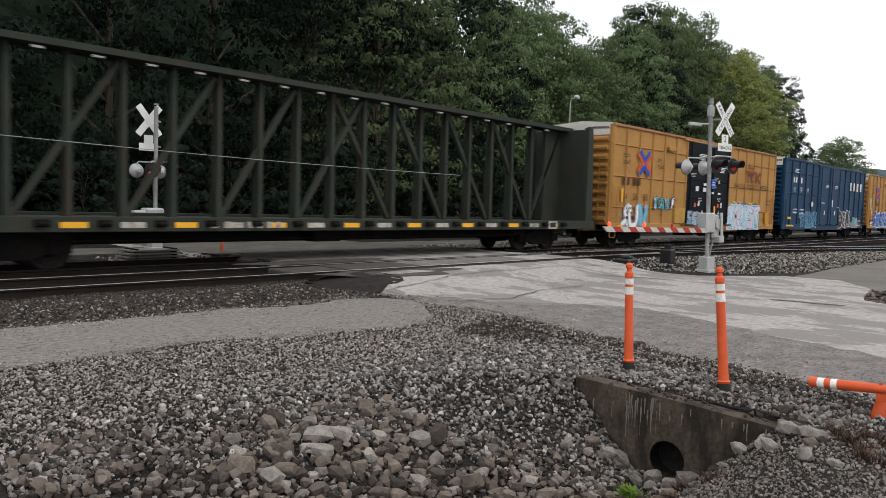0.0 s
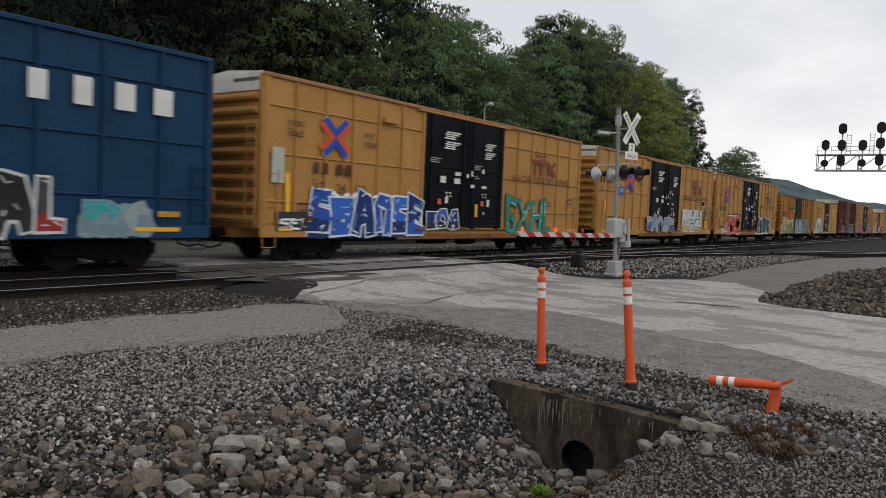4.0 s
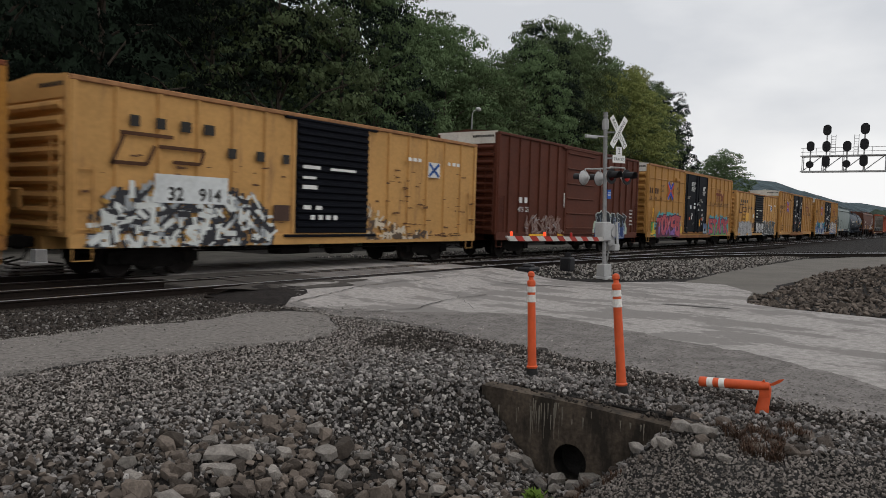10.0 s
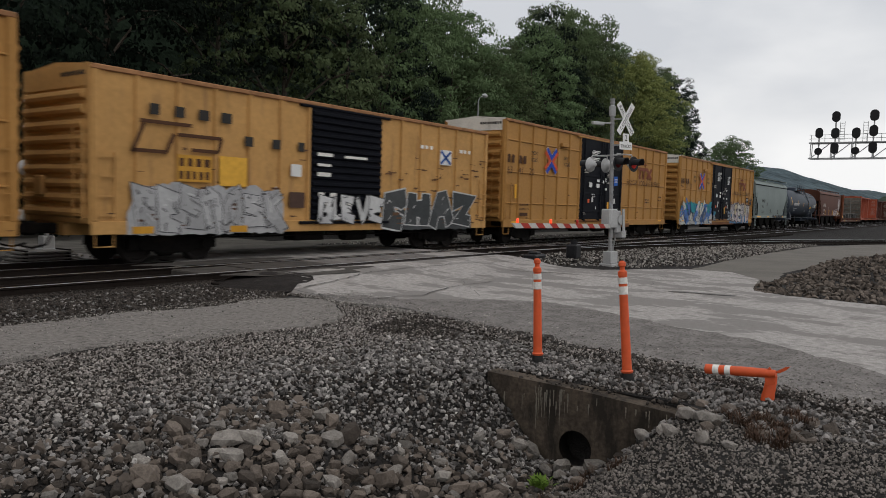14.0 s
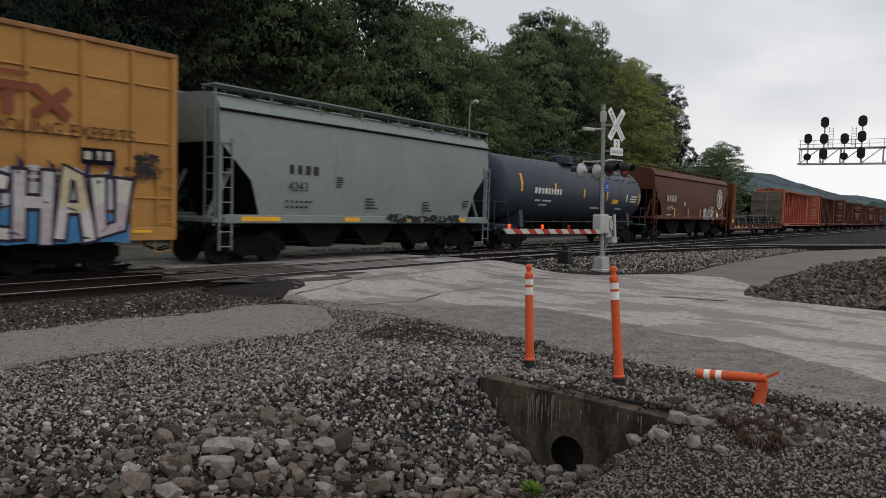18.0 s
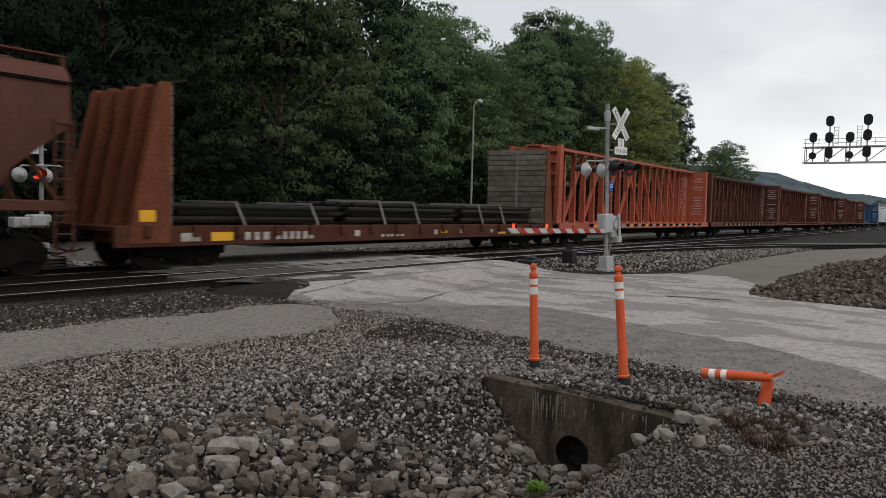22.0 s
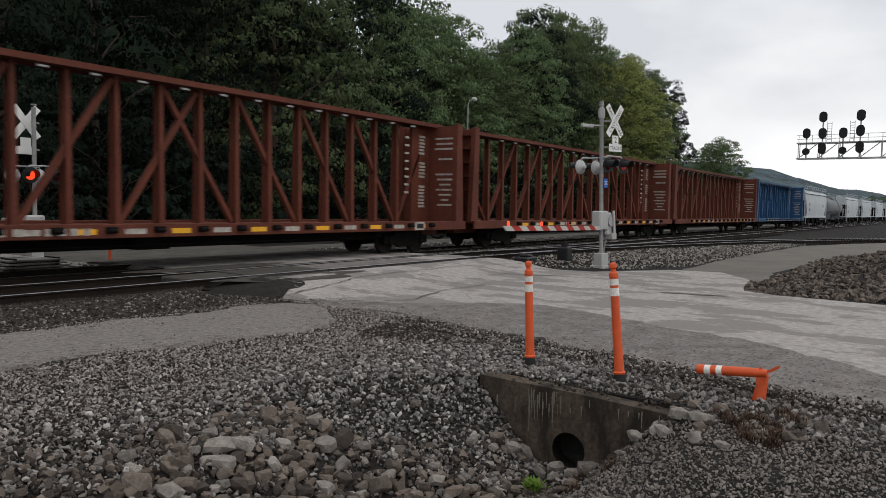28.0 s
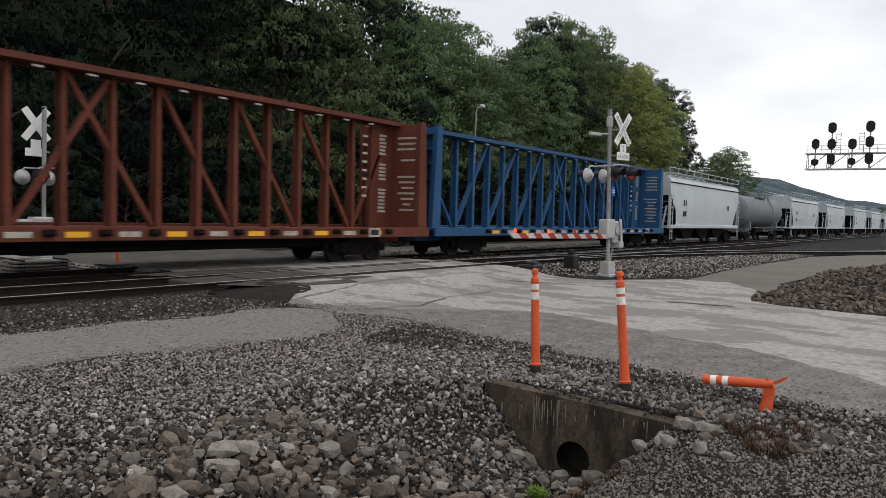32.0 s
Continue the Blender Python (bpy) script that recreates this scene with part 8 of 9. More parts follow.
def tank_car(paint, label, L, r, zc, seed, tall_dome=True):
    """A tank car: a long cylinder with domed ends, a manway with railings, side ladders, saddles on a sill."""
    car = thing("tank_car", label, "tank car", group="train")
    h = L / 2
    rows = [(-h, 0.05)] + [(-h + 0.55 * (1 - math.cos(math.radians(a))), r * math.sin(math.radians(a))) for a in range(15, 91, 15)]
    rows += [(-p, q) for p, q in rows[::-1]]
    part("tank", Build().turned(rows, "x", 44, (0, 0, zc)), paint, car, smooth=True)
    for x in (-h + 3.6, 1.2, h - 3.6):
        part("weld_band", Build().turned([(x - 0.02, r + 0.004), (x + 0.02, r + 0.004)], "x", 44, (0, 0, zc)), paint, car, smooth=True)
    part("sill", Build().box(-h - 0.5, -h + 3.4, -0.3, 0.3, 0.78, 1.15).box(h - 3.4, h + 0.5, -0.3, 0.3, 0.78, 1.15), paint, car)
    for sx in (-1, 1):
        part("platform", Build().box(min(sx * (h + 0.6), sx * (h - 0.9)), max(sx * (h + 0.6), sx * (h - 0.9)), -1.5, 1.5, 1.06, 1.12, 0.01).box(min(sx * (h + 0.6), sx * (h + 0.5)), max(sx * (h + 0.6), sx * (h + 0.5)), -1.5, 1.5, 0.9, 1.12), paint, car)
        part("saddle", Build().prism([(-1.35, 1.0), (1.35, 1.0), (1.25, 1.75), (0.7, zc - r + 0.1), (-0.7, zc - r + 0.1), (-1.25, 1.75)], "x", sx * (h - 2.0) - 0.15, sx * (h - 2.0) + 0.15), paint, car)
        part("hand_rail", Build().tube([(sx * (h + 0.5), -1.4, 1.1), (sx * (h + 0.5), -1.4, 2.1), (sx * (h + 0.5), 1.4, 2.1), (sx * (h + 0.5), 1.4, 1.1)], 0.025).tube([(sx * (h + 0.5), -1.4, 2.1), (sx * (h - 0.4), -1.48, 2.1), (sx * (h - 0.6), -1.48, 1.1)], 0.025), paint, car)
    part("dome", Build().turned([(zc + r - 0.05, 0.55), (zc + r + 0.34, 0.52), (zc + r + 0.40, 0.40), (zc + r + 0.42, 0.1)], "z", 20).turned([(zc + r - 0.05, 0.2), (zc + r + 0.28, 0.2)], "z", 12, (0.9, 0, 0)), paint, car, "manway dome", smooth=True)
    rail = Build()
    for y in (-0.95, 0.95):
        for z in (zc + r + 0.3, zc + r + 0.62):
            rail.tube([(-1.5, y, z), (2.3, y, z)], 0.022)
        for x in (-1.5, -0.3, 1.0, 2.3):
            rail.tube([(x, y, zc + r * 0.72), (x, y, zc + r + 0.62)], 0.022)
    for x in (-1.5, 2.3):
        rail.tube([(x, -0.95, zc + r + 0.62), (x, 0.95, zc + r + 0.62)], 0.022)
    rail.box(-1.5, 2.3, -0.98, -0.5, zc + r - 0.08, zc + r - 0.04).box(-1.5, 2.3, 0.5, 0.98, zc + r - 0.08, zc + r - 0.04)
    part("top_railing", rail, paint, car, "railing round the manway")
    for x in (1.9,):
        lad = Build()
        for dx in (0, 0.45):
            lad.tube([(x + dx, -r - 0.1, 0.7), (x + dx, -r - 0.1, zc + 0.2), (x + dx, -r * 0.8, zc + r * 0.75), (x + dx, -0.95, zc + r + 0.05)], 0.025)
        for k in range(10):
            z = 0.8 + 0.3 * k
            y = -r - 0.1 if z < zc + 0.2 else -r * 0.85
            lad.tube([(x, y, z), (x + 0.45, y, z)], 0.018)
        part("ladder", lad, paint, car)
    part("side_rail", Build().tube([(-h + 1.4, -1.42, 1.25), (h - 1.4, -1.42, 1.25)], 0.022), paint, car, "safety rail")
    part("brake_gear", Build().box(-1.0, -0.5, -0.7, -0.3, 0.7, zc - r + 0.1, 0.05), "truck", car)
    part("outlet_valve", Build().cyl((0.4, 0, 0.75), (0.4, 0, zc - r + 0.1), 0.16, n=10), "truck", car)
    running_gear(car, h + 0.3, 2.0)
    return car


def on_tank(x, w, z0, z1, r, zc, mat_name, car, name="reflector", label="yellow reflector strip", steps=5):
    """A strip that hugs the curve of the tank."""
    b = Build()
    for k in range(steps + 1):
        z = z0 + (z1 - z0) * k / steps
        y = -math.sqrt(max(0.01, (r + 0.006) ** 2 - (z - zc) ** 2))
        b.v += [(x, y, z), (x + w, y, z)]
    b.f = [(2 * k, 2 * k + 1, 2 * k + 3, 2 * k + 2) for k in range(steps)]
    b.s = [0] * len(b.f)
    return part(name, b, mat_name, car, label)


TR, TZ = 1.5, 2.78
c = CARS[14] = tank_car("tank_black", "blue-black tank car with yellow reflector strips", 16.9, TR, TZ, 14)
for x, z0, z1, k in ((-6.9, 2.6, 3.4, "reflector"), (-3.6, 2.6, 3.1, "reflector"), (-0.3, 2.5, 2.95, "reflector"), (2.7, 2.4, 2.9, "reflector"), (5.6, 2.4, 2.85, "reflector_white"), (7.6, 2.3, 2.9, "reflector")):
    on_tank(x, 0.16, z0, z1, TR, TZ, k, c)
for i in range(4):
    on_tank(-5.6 + 0.34 * i, 0.22, 2.55, 2.82, TR, TZ, "letter_white", c, "owner_mark", "white block of the owner's mark")
for i in range(6):
    on_tank(-4.55 + 0.3 * i if i else -4.9, 0.18, 2.55, 2.82, TR, TZ, "letter_white", c, "car_mark", "white block of the car's marking")
on_tank(3.6, 0.85, 2.25, 2.5, TR, TZ, "reflector", c, "yellow_plate", "yellow notice plate")
for i, (x, z, w) in enumerate(((-5.4, 2.2, 0.5), (-4.7, 2.2, 0.9), (-4.9, 2.0, 0.8), (6.2, 2.55, 1.0), (6.2, 2.4, 0.9), (6.3, 2.7, 1.0), (1.0, 1.95, 1.2), (4.4, 1.95, 0.9))):
    on_tank(x, w, z, z + 0.07, TR, TZ, "letter_white", c, "stencil", "small white stencil", 2)
stain = Build()
for i in range(61):
    x = 1.0 + 6.6 * i / 60
    a0 = radians(33 + 9 * lump(x, 3.0, 1.6) + 5 * lump(x, 7.0, 4.5))
    for k in range(4):
        a = a0 + (radians(88) - a0) * k / 3
        stain.v.append((x, -(TR + 0.008) * math.cos(a), TZ + (TR + 0.008) * math.sin(a)))
stain.f = [(4 * i + k, 4 * i + 4 + k, 4 * i + 5 + k, 4 * i + 1 + k) for i in range(60) for k in range(3)]
stain.s = [0] * len(stain.f)
part("spill_stain", stain, "door_black", c, "black spill down from the top of the tank", smooth=True)
CARS[24] = tank_car("tank_grey", "grey tank car with a top railing", 15.0, 1.45, 2.72, 24)

# bulkhead flat with steel pipes
c = CARS[16] = thing("bulkhead_flatcar", "rusty orange bulkhead flatcar loaded with dark steel pipes", "flatcar", group="train")
HF = 10.95
part("deck", Build().box(-HF, HF, -1.5, 1.5, 0.98, 1.1, 0.01), "rust_flat", c)
for sy in (-1, 1):
    part("side_sill", Build().box(-HF, HF, sy * 1.5 - 0.06, sy * 1.5 + 0.06, 0.60, 1.12, 0.015), "rust_flat", c)
    for i in range(16):
        x = -HF + 0.8 + (2 * HF - 1.6) * i / 15
        part("stake_pocket", rib_key("pocket", lambda: Build().box(-0.09, 0.09, -0.07, 0.07, -0.14, 0.14, 0.015)), "rust_flat", c, m=pose(x, sy * 1.6, 0.98))
for sx in (-1, 1):
    e = part("bulkhead", Build().box(-0.08, 0.08, -1.58, 1.58, 1.1, 4.55, 0.01), "rust_bulkhead", c, "steel end bulkhead", m=pose(sx * (HF - (1.35 if sx < 0 else 0.78)), 0, 0))
    for y in (-1.5, -0.75, 0.0, 0.75, 1.5):
        part("brace", Build().prism([(-0.08 * sx, 4.62), (0.14 * sx, 4.62), (0.20 * sx, 4.5), ((1.08 if sx < 0 else 0.74) * sx, 0.7), (-0.08 * sx, 0.7)], "y", y - 0.09, y + 0.09), "rust_bulkhead", e, "tapered brace")
    for k in range(14):
        z = 1.14 + 0.245 * k
        part("plank", Build().box(-0.10 - 0.06, -0.085, -1.55 + 0.02 * (k % 3), 1.55 - 0.02 * (k % 2), z, z + 0.225, 0.012) if sx > 0 else Build().box(0.085, 0.16, -1.55, 1.55, z, z + 0.225, 0.012), "plank", e, "grey weathered plank")
    part("strap", Build().box(-0.175 if sx > 0 else 0.16, -0.16 if sx > 0 else 0.175, -0.13, -0.03, 1.12, 4.5), "strap", e, "pale strip down the planks")
part("end_tag", Build().box(-10.36, -9.94, -1.60, -1.592, 1.22, 1.5), "reflector", c, "yellow tag")
for layer in range(4):
    for i in range(9):
        y = -1.15 + 0.28 * i + (0.14 if layer % 2 else 0)
        z = 1.27 + 0.165 * layer
        for x0, x1 in ((-9.1, -3.2), (-2.6, 3.4), (4.0, 9.4))[layer // 3:]:
            part("pipe", rib_key(("pipe", x1 - x0), lambda: Build().cyl((0, 0, 0), (x1 - x0, 0, 0), 0.085, n=8)), "pipe_steel", c, m=pose(x0 + 0.12 * ((i * 7 + layer * 3) % 5 - 2), y, z))
for x in (-7.0, -4.2, -1.0, 0.9, 5.2, 6.9):
    high = 1.74 if x < -3 else 1.90
    part("strap", Build().beam((x, -1.32, 1.12), (x - 0.25, -1.22, high), 0.04, 0.07).beam((x - 0.25, -1.22, high), (x - 0.25, 1.22, high), 0.04, 0.07), "strap", c, "pale load strap")
stencils(c, [(-7.2, 0.72, 3, 0.26, 0.22, 0.06), (-6.1, 0.72, 6, 0.2, 0.22, 0.06), (-9.2, 0.72, 1, 0.7, 0.22, 0), (-2.8, 0.75, 1, 0.35, 0.2, 0), (-1.5, 0.72, 5, 0.2, 0.08, 0.06), (1.5, 0.75, 1, 0.3, 0.18, 0), (3.2, 0.78, 1, 0.3, 0.14, 0), (5.4, 0.78, 1, 0.3, 0.14, 0), (7.6, 0.72, 1, 0.55, 0.24, 0)], "letter_faded", "stencil", "white stencils on the sill", y=-1.565)
for size in ((-8.3, -7.6, -1.568, -1.562, 0.72, 0.95), (1.9, 2.3, -1.568, -1.562, 0.8, 0.9), (6.0, 6.6, -1.568, -1.562, 0.72, 0.8)):
    part("reflector", Build().box(*size), "reflector", c, "yellow reflector strips")
part("under_frame", Build().prism([(-HF + 4.3, 0.98), (HF - 4.3, 0.98), (HF - 6.2, 0.42), (-HF + 6.2, 0.42)], "y", -0.6, 0.6), "truck", c, "dark fish-belly centre sill")
running_gear(c, HF, 2.2)

# ---- trees ----
def tree_parts(seed, H, R, base, n_clump, leaf, per=26, trunk_r=0.28):
    """A tree: a tapered trunk with limbs, and a crown of clumps of small leaves with gaps; the leaves as numpy arrays."""
    rnd = np.random.default_rng(seed)
    t = Build()
    pts = [Vector((0.25 * lump(seed, k, 0.9) * k * 0.25, 0.25 * lump(k, seed, 0.7, 3) * k * 0.25, -0.3 + (H * 0.82 + 0.3) * k / 6)) for k in range(7)]
    for k in range(6):
        t.cyl(pts[k], pts[k + 1], trunk_r * (1 - k / 7.0) + (0.08 if k == 0 else 0), trunk_r * (1 - (k + 1) / 7.0), n=8, caps=False)
    tips = []
    n_limb = 16
    for i in range(n_limb):
        f = 0.16 + 0.74 * i / n_limb
        a = i * 2.4 + rnd.random()
        p = pts[0].lerp(pts[6], f)
        reach = R * (0.55 + 0.5 * rnd.random()) * math.sin(math.pi * min(0.95, 0.25 + 0.75 * f)) * 1.05
        q = p + Vector((math.cos(a) * reach, math.sin(a) * reach, reach * (0.25 + 0.5 * rnd.random())))
        mid = p.lerp(q, 0.5) + Vector((0, 0, 0.12 * reach))
        r = trunk_r * 0.42 * (1 - f * 0.6)
        t.cyl(p, mid, r, r * 0.65, n=5, caps=False)
        t.cyl(mid, q, r * 0.65, r * 0.2, n=5, caps=False)
        tips += [mid.lerp(q, 0.4), q]
    # clump centres: over an uneven shell and round the limbs' tips
    cs = []
    boughs = []
    n_bough = max(12, n_clump // 9)
    for k in range(n_bough):
        u = (k + rnd.random()) / n_bough
        z = base + (H - base) * u * 0.96
        prof = math.sin(math.pi * min(1.0, 0.14 + 0.84 * u ** 0.85)) ** 0.55
        a = k * 2.4 + 0.9 * rnd.random()
        r = R * prof * (0.60 + 0.26 * rnd.random()) * (1 + 0.2 * lump(math.cos(a) * 1.6 + seed, math.sin(a) * 1.6, 1.0, z * 0.26))
        boughs.append((np.array((r * math.cos(a), r * math.sin(a), z)), R * (0.20 + 0.14 * rnd.random())))
    for k in range(n_clump):
        if k % 3:
            # round the upper and outer side of a bough
            c, rad = boughs[k % n_bough]
            way = rnd.normal(0, 1, 3) + 0.6 * c * np.array((1, 1, 0)) / (np.linalg.norm(c[:2]) + 0.5) + np.array((0, 0, 0.5))
            c = c + way / np.linalg.norm(way) * rad * (0.8 + 0.3 * rnd.random()) * np.array((1, 1, 0.75))
        elif k % 5 == 0:
            c = np.array(tips[rnd.integers(len(tips))]) + rnd.normal(0, R * 0.10, 3)
        else:
            u = rnd.random()
            z = base + (H - base) * u
            prof = math.sin(math.pi * min(1.0, 0.14 + 0.84 * u ** 0.85)) ** 0.55
            a = rnd.random() * 2 * math.pi
            bump = 1 + 0.26 * lump(math.cos(a) * 1.6 + seed, math.sin(a) * 1.6, 1.0, z * 0.26)
            r = R * prof * bump * (0.70 + 0.30 * rnd.random() ** 0.5)
            c = np.array((r * math.cos(a), r * math.sin(a), z + 0.5 * lump(a * 2, z, 1.0, seed)))
        cs.append(c)
    cs = np.array(cs)
    size = R * 0.135 * (0.6 + 0.8 * rnd.random(len(cs)))
    N = len(cs) * per
    # leaves sit on the upper and outer side of each clump and face outwards
    o = rnd.normal(0, 1, (N, 3))
    o[:, 2] = np.abs(o[:, 2]) * 0.9 - 0.35
    axis = np.repeat(cs, per, 0) * np.array((1, 1, 0))
    axis /= np.linalg.norm(axis, axis=1)[:, None] + 1e-6
    o += axis * 0.55
    o /= np.linalg.norm(o, axis=1)[:, None]
    ctr = np.repeat(cs, per, 0) + o * (np.repeat(size, per) * (0.75 + 0.3 * rnd.random(N)))[:, None] * np.array((1, 1, 0.62))
    nor = o + rnd.normal(0, 0.28, (N, 3))
    d = np.cross(nor, rnd.normal(0, 1, (N, 3)))
    d /= np.linalg.norm(d, axis=1)[:, None]
    s = np.cross(nor, d)
    s /= np.linalg.norm(s, axis=1)[:, None]
    ln = leaf * (0.65 + 0.8 * rnd.random(N))[:, None]
    wd = ln * 0.62
    droop = np.array((0, 0, -0.12))
    v = np.stack((ctr - d * ln * 0.5 + droop * ln, ctr + s * wd * 0.5, ctr + d * ln * 0.5 + droop * ln, ctr - s * wd * 0.5), 1).reshape(-1, 3)
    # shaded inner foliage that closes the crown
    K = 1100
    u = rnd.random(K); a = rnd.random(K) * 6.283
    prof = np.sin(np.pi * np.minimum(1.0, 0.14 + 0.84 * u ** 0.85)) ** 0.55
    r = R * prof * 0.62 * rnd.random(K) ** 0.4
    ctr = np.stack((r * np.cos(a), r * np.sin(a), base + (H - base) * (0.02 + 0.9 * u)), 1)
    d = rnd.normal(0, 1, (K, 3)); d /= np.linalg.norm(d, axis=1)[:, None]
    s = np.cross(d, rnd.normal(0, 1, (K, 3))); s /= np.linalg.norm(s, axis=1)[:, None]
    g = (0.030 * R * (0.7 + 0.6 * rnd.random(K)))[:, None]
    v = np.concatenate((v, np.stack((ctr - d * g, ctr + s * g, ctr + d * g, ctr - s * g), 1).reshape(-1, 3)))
    return t, v


def quad_mesh(name, v):
    me = bpy.data.meshes.new(name)
    n = len(v) // 4
    me.vertices.add(len(v)); me.vertices.foreach_set("co", v.astype(np.float32).ravel())
    me.loops.add(4 * n); me.loops.foreach_set("vertex_index", np.arange(4 * n, dtype=np.int32))
    me.polygons.add(n); me.polygons.foreach_set("loop_start", np.arange(0, 4 * n, 4, dtype=np.int32))
    me.shade_flat()
    me.update(calc_edges=True)
    return me


TREES = []
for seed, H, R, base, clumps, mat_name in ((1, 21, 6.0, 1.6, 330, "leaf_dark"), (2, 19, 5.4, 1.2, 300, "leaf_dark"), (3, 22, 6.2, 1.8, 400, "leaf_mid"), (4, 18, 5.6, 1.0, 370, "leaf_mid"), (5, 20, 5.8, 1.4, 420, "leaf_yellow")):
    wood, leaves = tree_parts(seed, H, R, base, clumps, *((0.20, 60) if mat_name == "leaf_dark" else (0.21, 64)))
    tr = thing("tree", {"leaf_dark": "tall dark green broadleaf tree with shade in its leaf colour", "leaf_mid": "tall green broadleaf tree", "leaf_yellow": "broadleaf tree turning yellow-green"}[mat_name], "tree", group="trees along the tracks")
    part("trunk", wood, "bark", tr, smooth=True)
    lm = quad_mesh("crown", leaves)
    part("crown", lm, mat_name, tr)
    TREES.append(tr)
bush_wood, bush_leaves = tree_parts(9, 4.6, 2.9, 0.1, 90, 0.28, per=20, trunk_r=0.08)
bush = thing("shrub", "dark green shrub at the foot of the trees with shade in its leaf colour", "shrub", group="shrubs under the trees")
part("stem", bush_wood, "bark", bush)
# same leaf colour as the dark trees, with shade painted in
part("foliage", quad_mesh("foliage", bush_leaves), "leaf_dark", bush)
rnd = random.Random(77)
spots = []
for row, (y, step, x0, x1) in enumerate(((33.0, 5.6, -14, 106), (39.0, 6.6, -10, 124), (46.0, 9.0, -10, 146))):
    x = x0
    while x < x1:
        spots.append((x + rnd.uniform(-1.3, 1.3), y + rnd.uniform(-1.5, 1.5), row))
        x += step * rnd.uniform(0.85, 1.15)
used = set()
# height of the tree line along the track, as it stands 34 m off
CREST = [(-20, 25), (36, 21), (44.5, 17.3), (46.7, 16.6), (49, 16.0), (52.4, 16.2), (53.8, 14.4), (55.1, 16.6), (57.4, 17.6), (58.5, 16.8), (61, 18.5), (62.5, 20.4), (64.2, 21.4), (68.5, 21.7), (77, 21.6), (78.5, 20.0),
         (86, 20.7), (90, 20.0), (96, 20.4), (101, 19.4), (104, 17.6), (107, 16.8), (113, 15.0)]
for x, y, row in spots:
    along = x * 34 / y
    if along > 95:
        k = rnd.choice((0, 1))
    elif along > 76:
        k = rnd.choice((4, 4, 2))
    elif along > 57:
        k = rnd.choice((3, 1, 2))
    elif along > 42:
        k = rnd.choice((2, 3))
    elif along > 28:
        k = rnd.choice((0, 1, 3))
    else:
        # the dense end of the grove takes the leaves with painted shade
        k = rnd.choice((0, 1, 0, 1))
    limit = between(CREST, x * 34 / y)
    if x * 34 / y > (100.5, 101, 101)[row] or (row == 2 and x < 52) or (row == 1 and x < 36):
        continue
    tall = (1.75 + (limit - 1.75) * y / 34) * rnd.uniform(0.88, 1.0)
    s, w = tall / (21, 19, 22, 18, 20)[k], rnd.uniform(0.82, 1.02)
    m = pose(x, y, -0.2, 0, 0, rnd.uniform(0, 360)) @ Matrix.Diagonal((w, w, s, 1))
    if k not in used:
        used.add(k)
        TREES[k].matrix_basis = m
    else:
        copy_thing(TREES[k], m).matrix_basis = m
far_tree = copy_thing(TREES[2], pose(153, 40, -0.2))
far_tree.matrix_basis = pose(153, 40, -0.2) @ Matrix.Diagonal((0.95, 0.95, 0.74, 1))
for x, y, turn, w, tall in ((155.5, 41.5, 70, 0.9, 0.70), (154.0, 43.5, 200, 0.85, 0.67)):
    m = pose(x, y, -0.2, 0, 0, turn) @ Matrix.Diagonal((w, w, tall, 1))
    copy_thing(TREES[2], m).matrix_basis = m
first = True
x = -14.0
while x < 84:
    m = pose(x, 29.8 + rnd.uniform(-0.6, 1.2), -0.25, 0, 0, rnd.uniform(0, 360)) @ Matrix.Scale(rnd.uniform(0.75, 1.3), 4)
    if first:
        bush.matrix_basis, first = m, False
    else:
        copy_thing(bush, m).matrix_basis = m
    x += rnd.uniform(2.6, 4.2)


def ridge(name, label, mat_name, rows, y0, y1, seed, rough):
    """A wooded ridge far off: a long hill with a bumpy crest."""
    b = Build()
    xs = list(np.linspace(rows[0][0], rows[-1][0], 420))
    ys = list(np.linspace(y0, y1, 9))
    for x in xs:
        top = between(rows, x)
        for j, y in enumerate(ys):
            u = j / 8
            b.v.append((x, y, -1 + (top + rough * lump(x * 0.03, j, 1, seed) + rough * 0.9 * lump(x * 0.12, j * 3, 1, seed)) * math.sin(math.pi * min(1, u * 1.1 + 0.02)) ** 0.8))
    for i in range(len(xs) - 1):
        for j in range(8):
            b.f.append((i * 9 + j, (i + 1) * 9 + j, (i + 1) * 9 + j + 1, i * 9 + j + 1))
    b.s = [0] * len(b.f)
    return thing(name, label, "hill", kind="structure", b=b, mats=mat_name, smooth=True)


ridge("backdrop_hill", "wooded hill on the horizon with haze blue in its colour", "hill", [(500, 30), (600, 44), (800, 52), (1000, 50), (1400, 46), (2000, 60), (3000, 60)], 70, 420, 3, 3.0)
ridge("backdrop_woods", "dark low woods at the foot of the hill", "hill_near", [(330, 4), (420, 10), (500, 13), (650, 15), (900, 16), (1100, 16)], 20, 60, 8, 3.0)
# added sheet that closes sky gaps between the trees; no hillside known there
ridge("backdrop_hillside", "dark filler for the woods behind the trees, closing sky gaps", "hill_shade", [(-60, 34), (20, 34), (50, 30), (66, 25), (76, 18), (84, 8)], 52, 84, 5, 2.5)

# ---- stones ----
def tri_mesh(name, v, f):
    me = bpy.data.meshes.new(name)
    me.vertices.add(len(v)); me.vertices.foreach_set("co", v.astype(np.float32).ravel())
    me.loops.add(3 * len(f)); me.loops.foreach_set("vertex_index", f.astype(np.int32).ravel())
    me.polygons.add(len(f)); me.polygons.foreach_set("loop_start", np.arange(0, 3 * len(f), 3, dtype=np.int32))
    me.shade_flat()
    me.update(calc_edges=True)
    return me


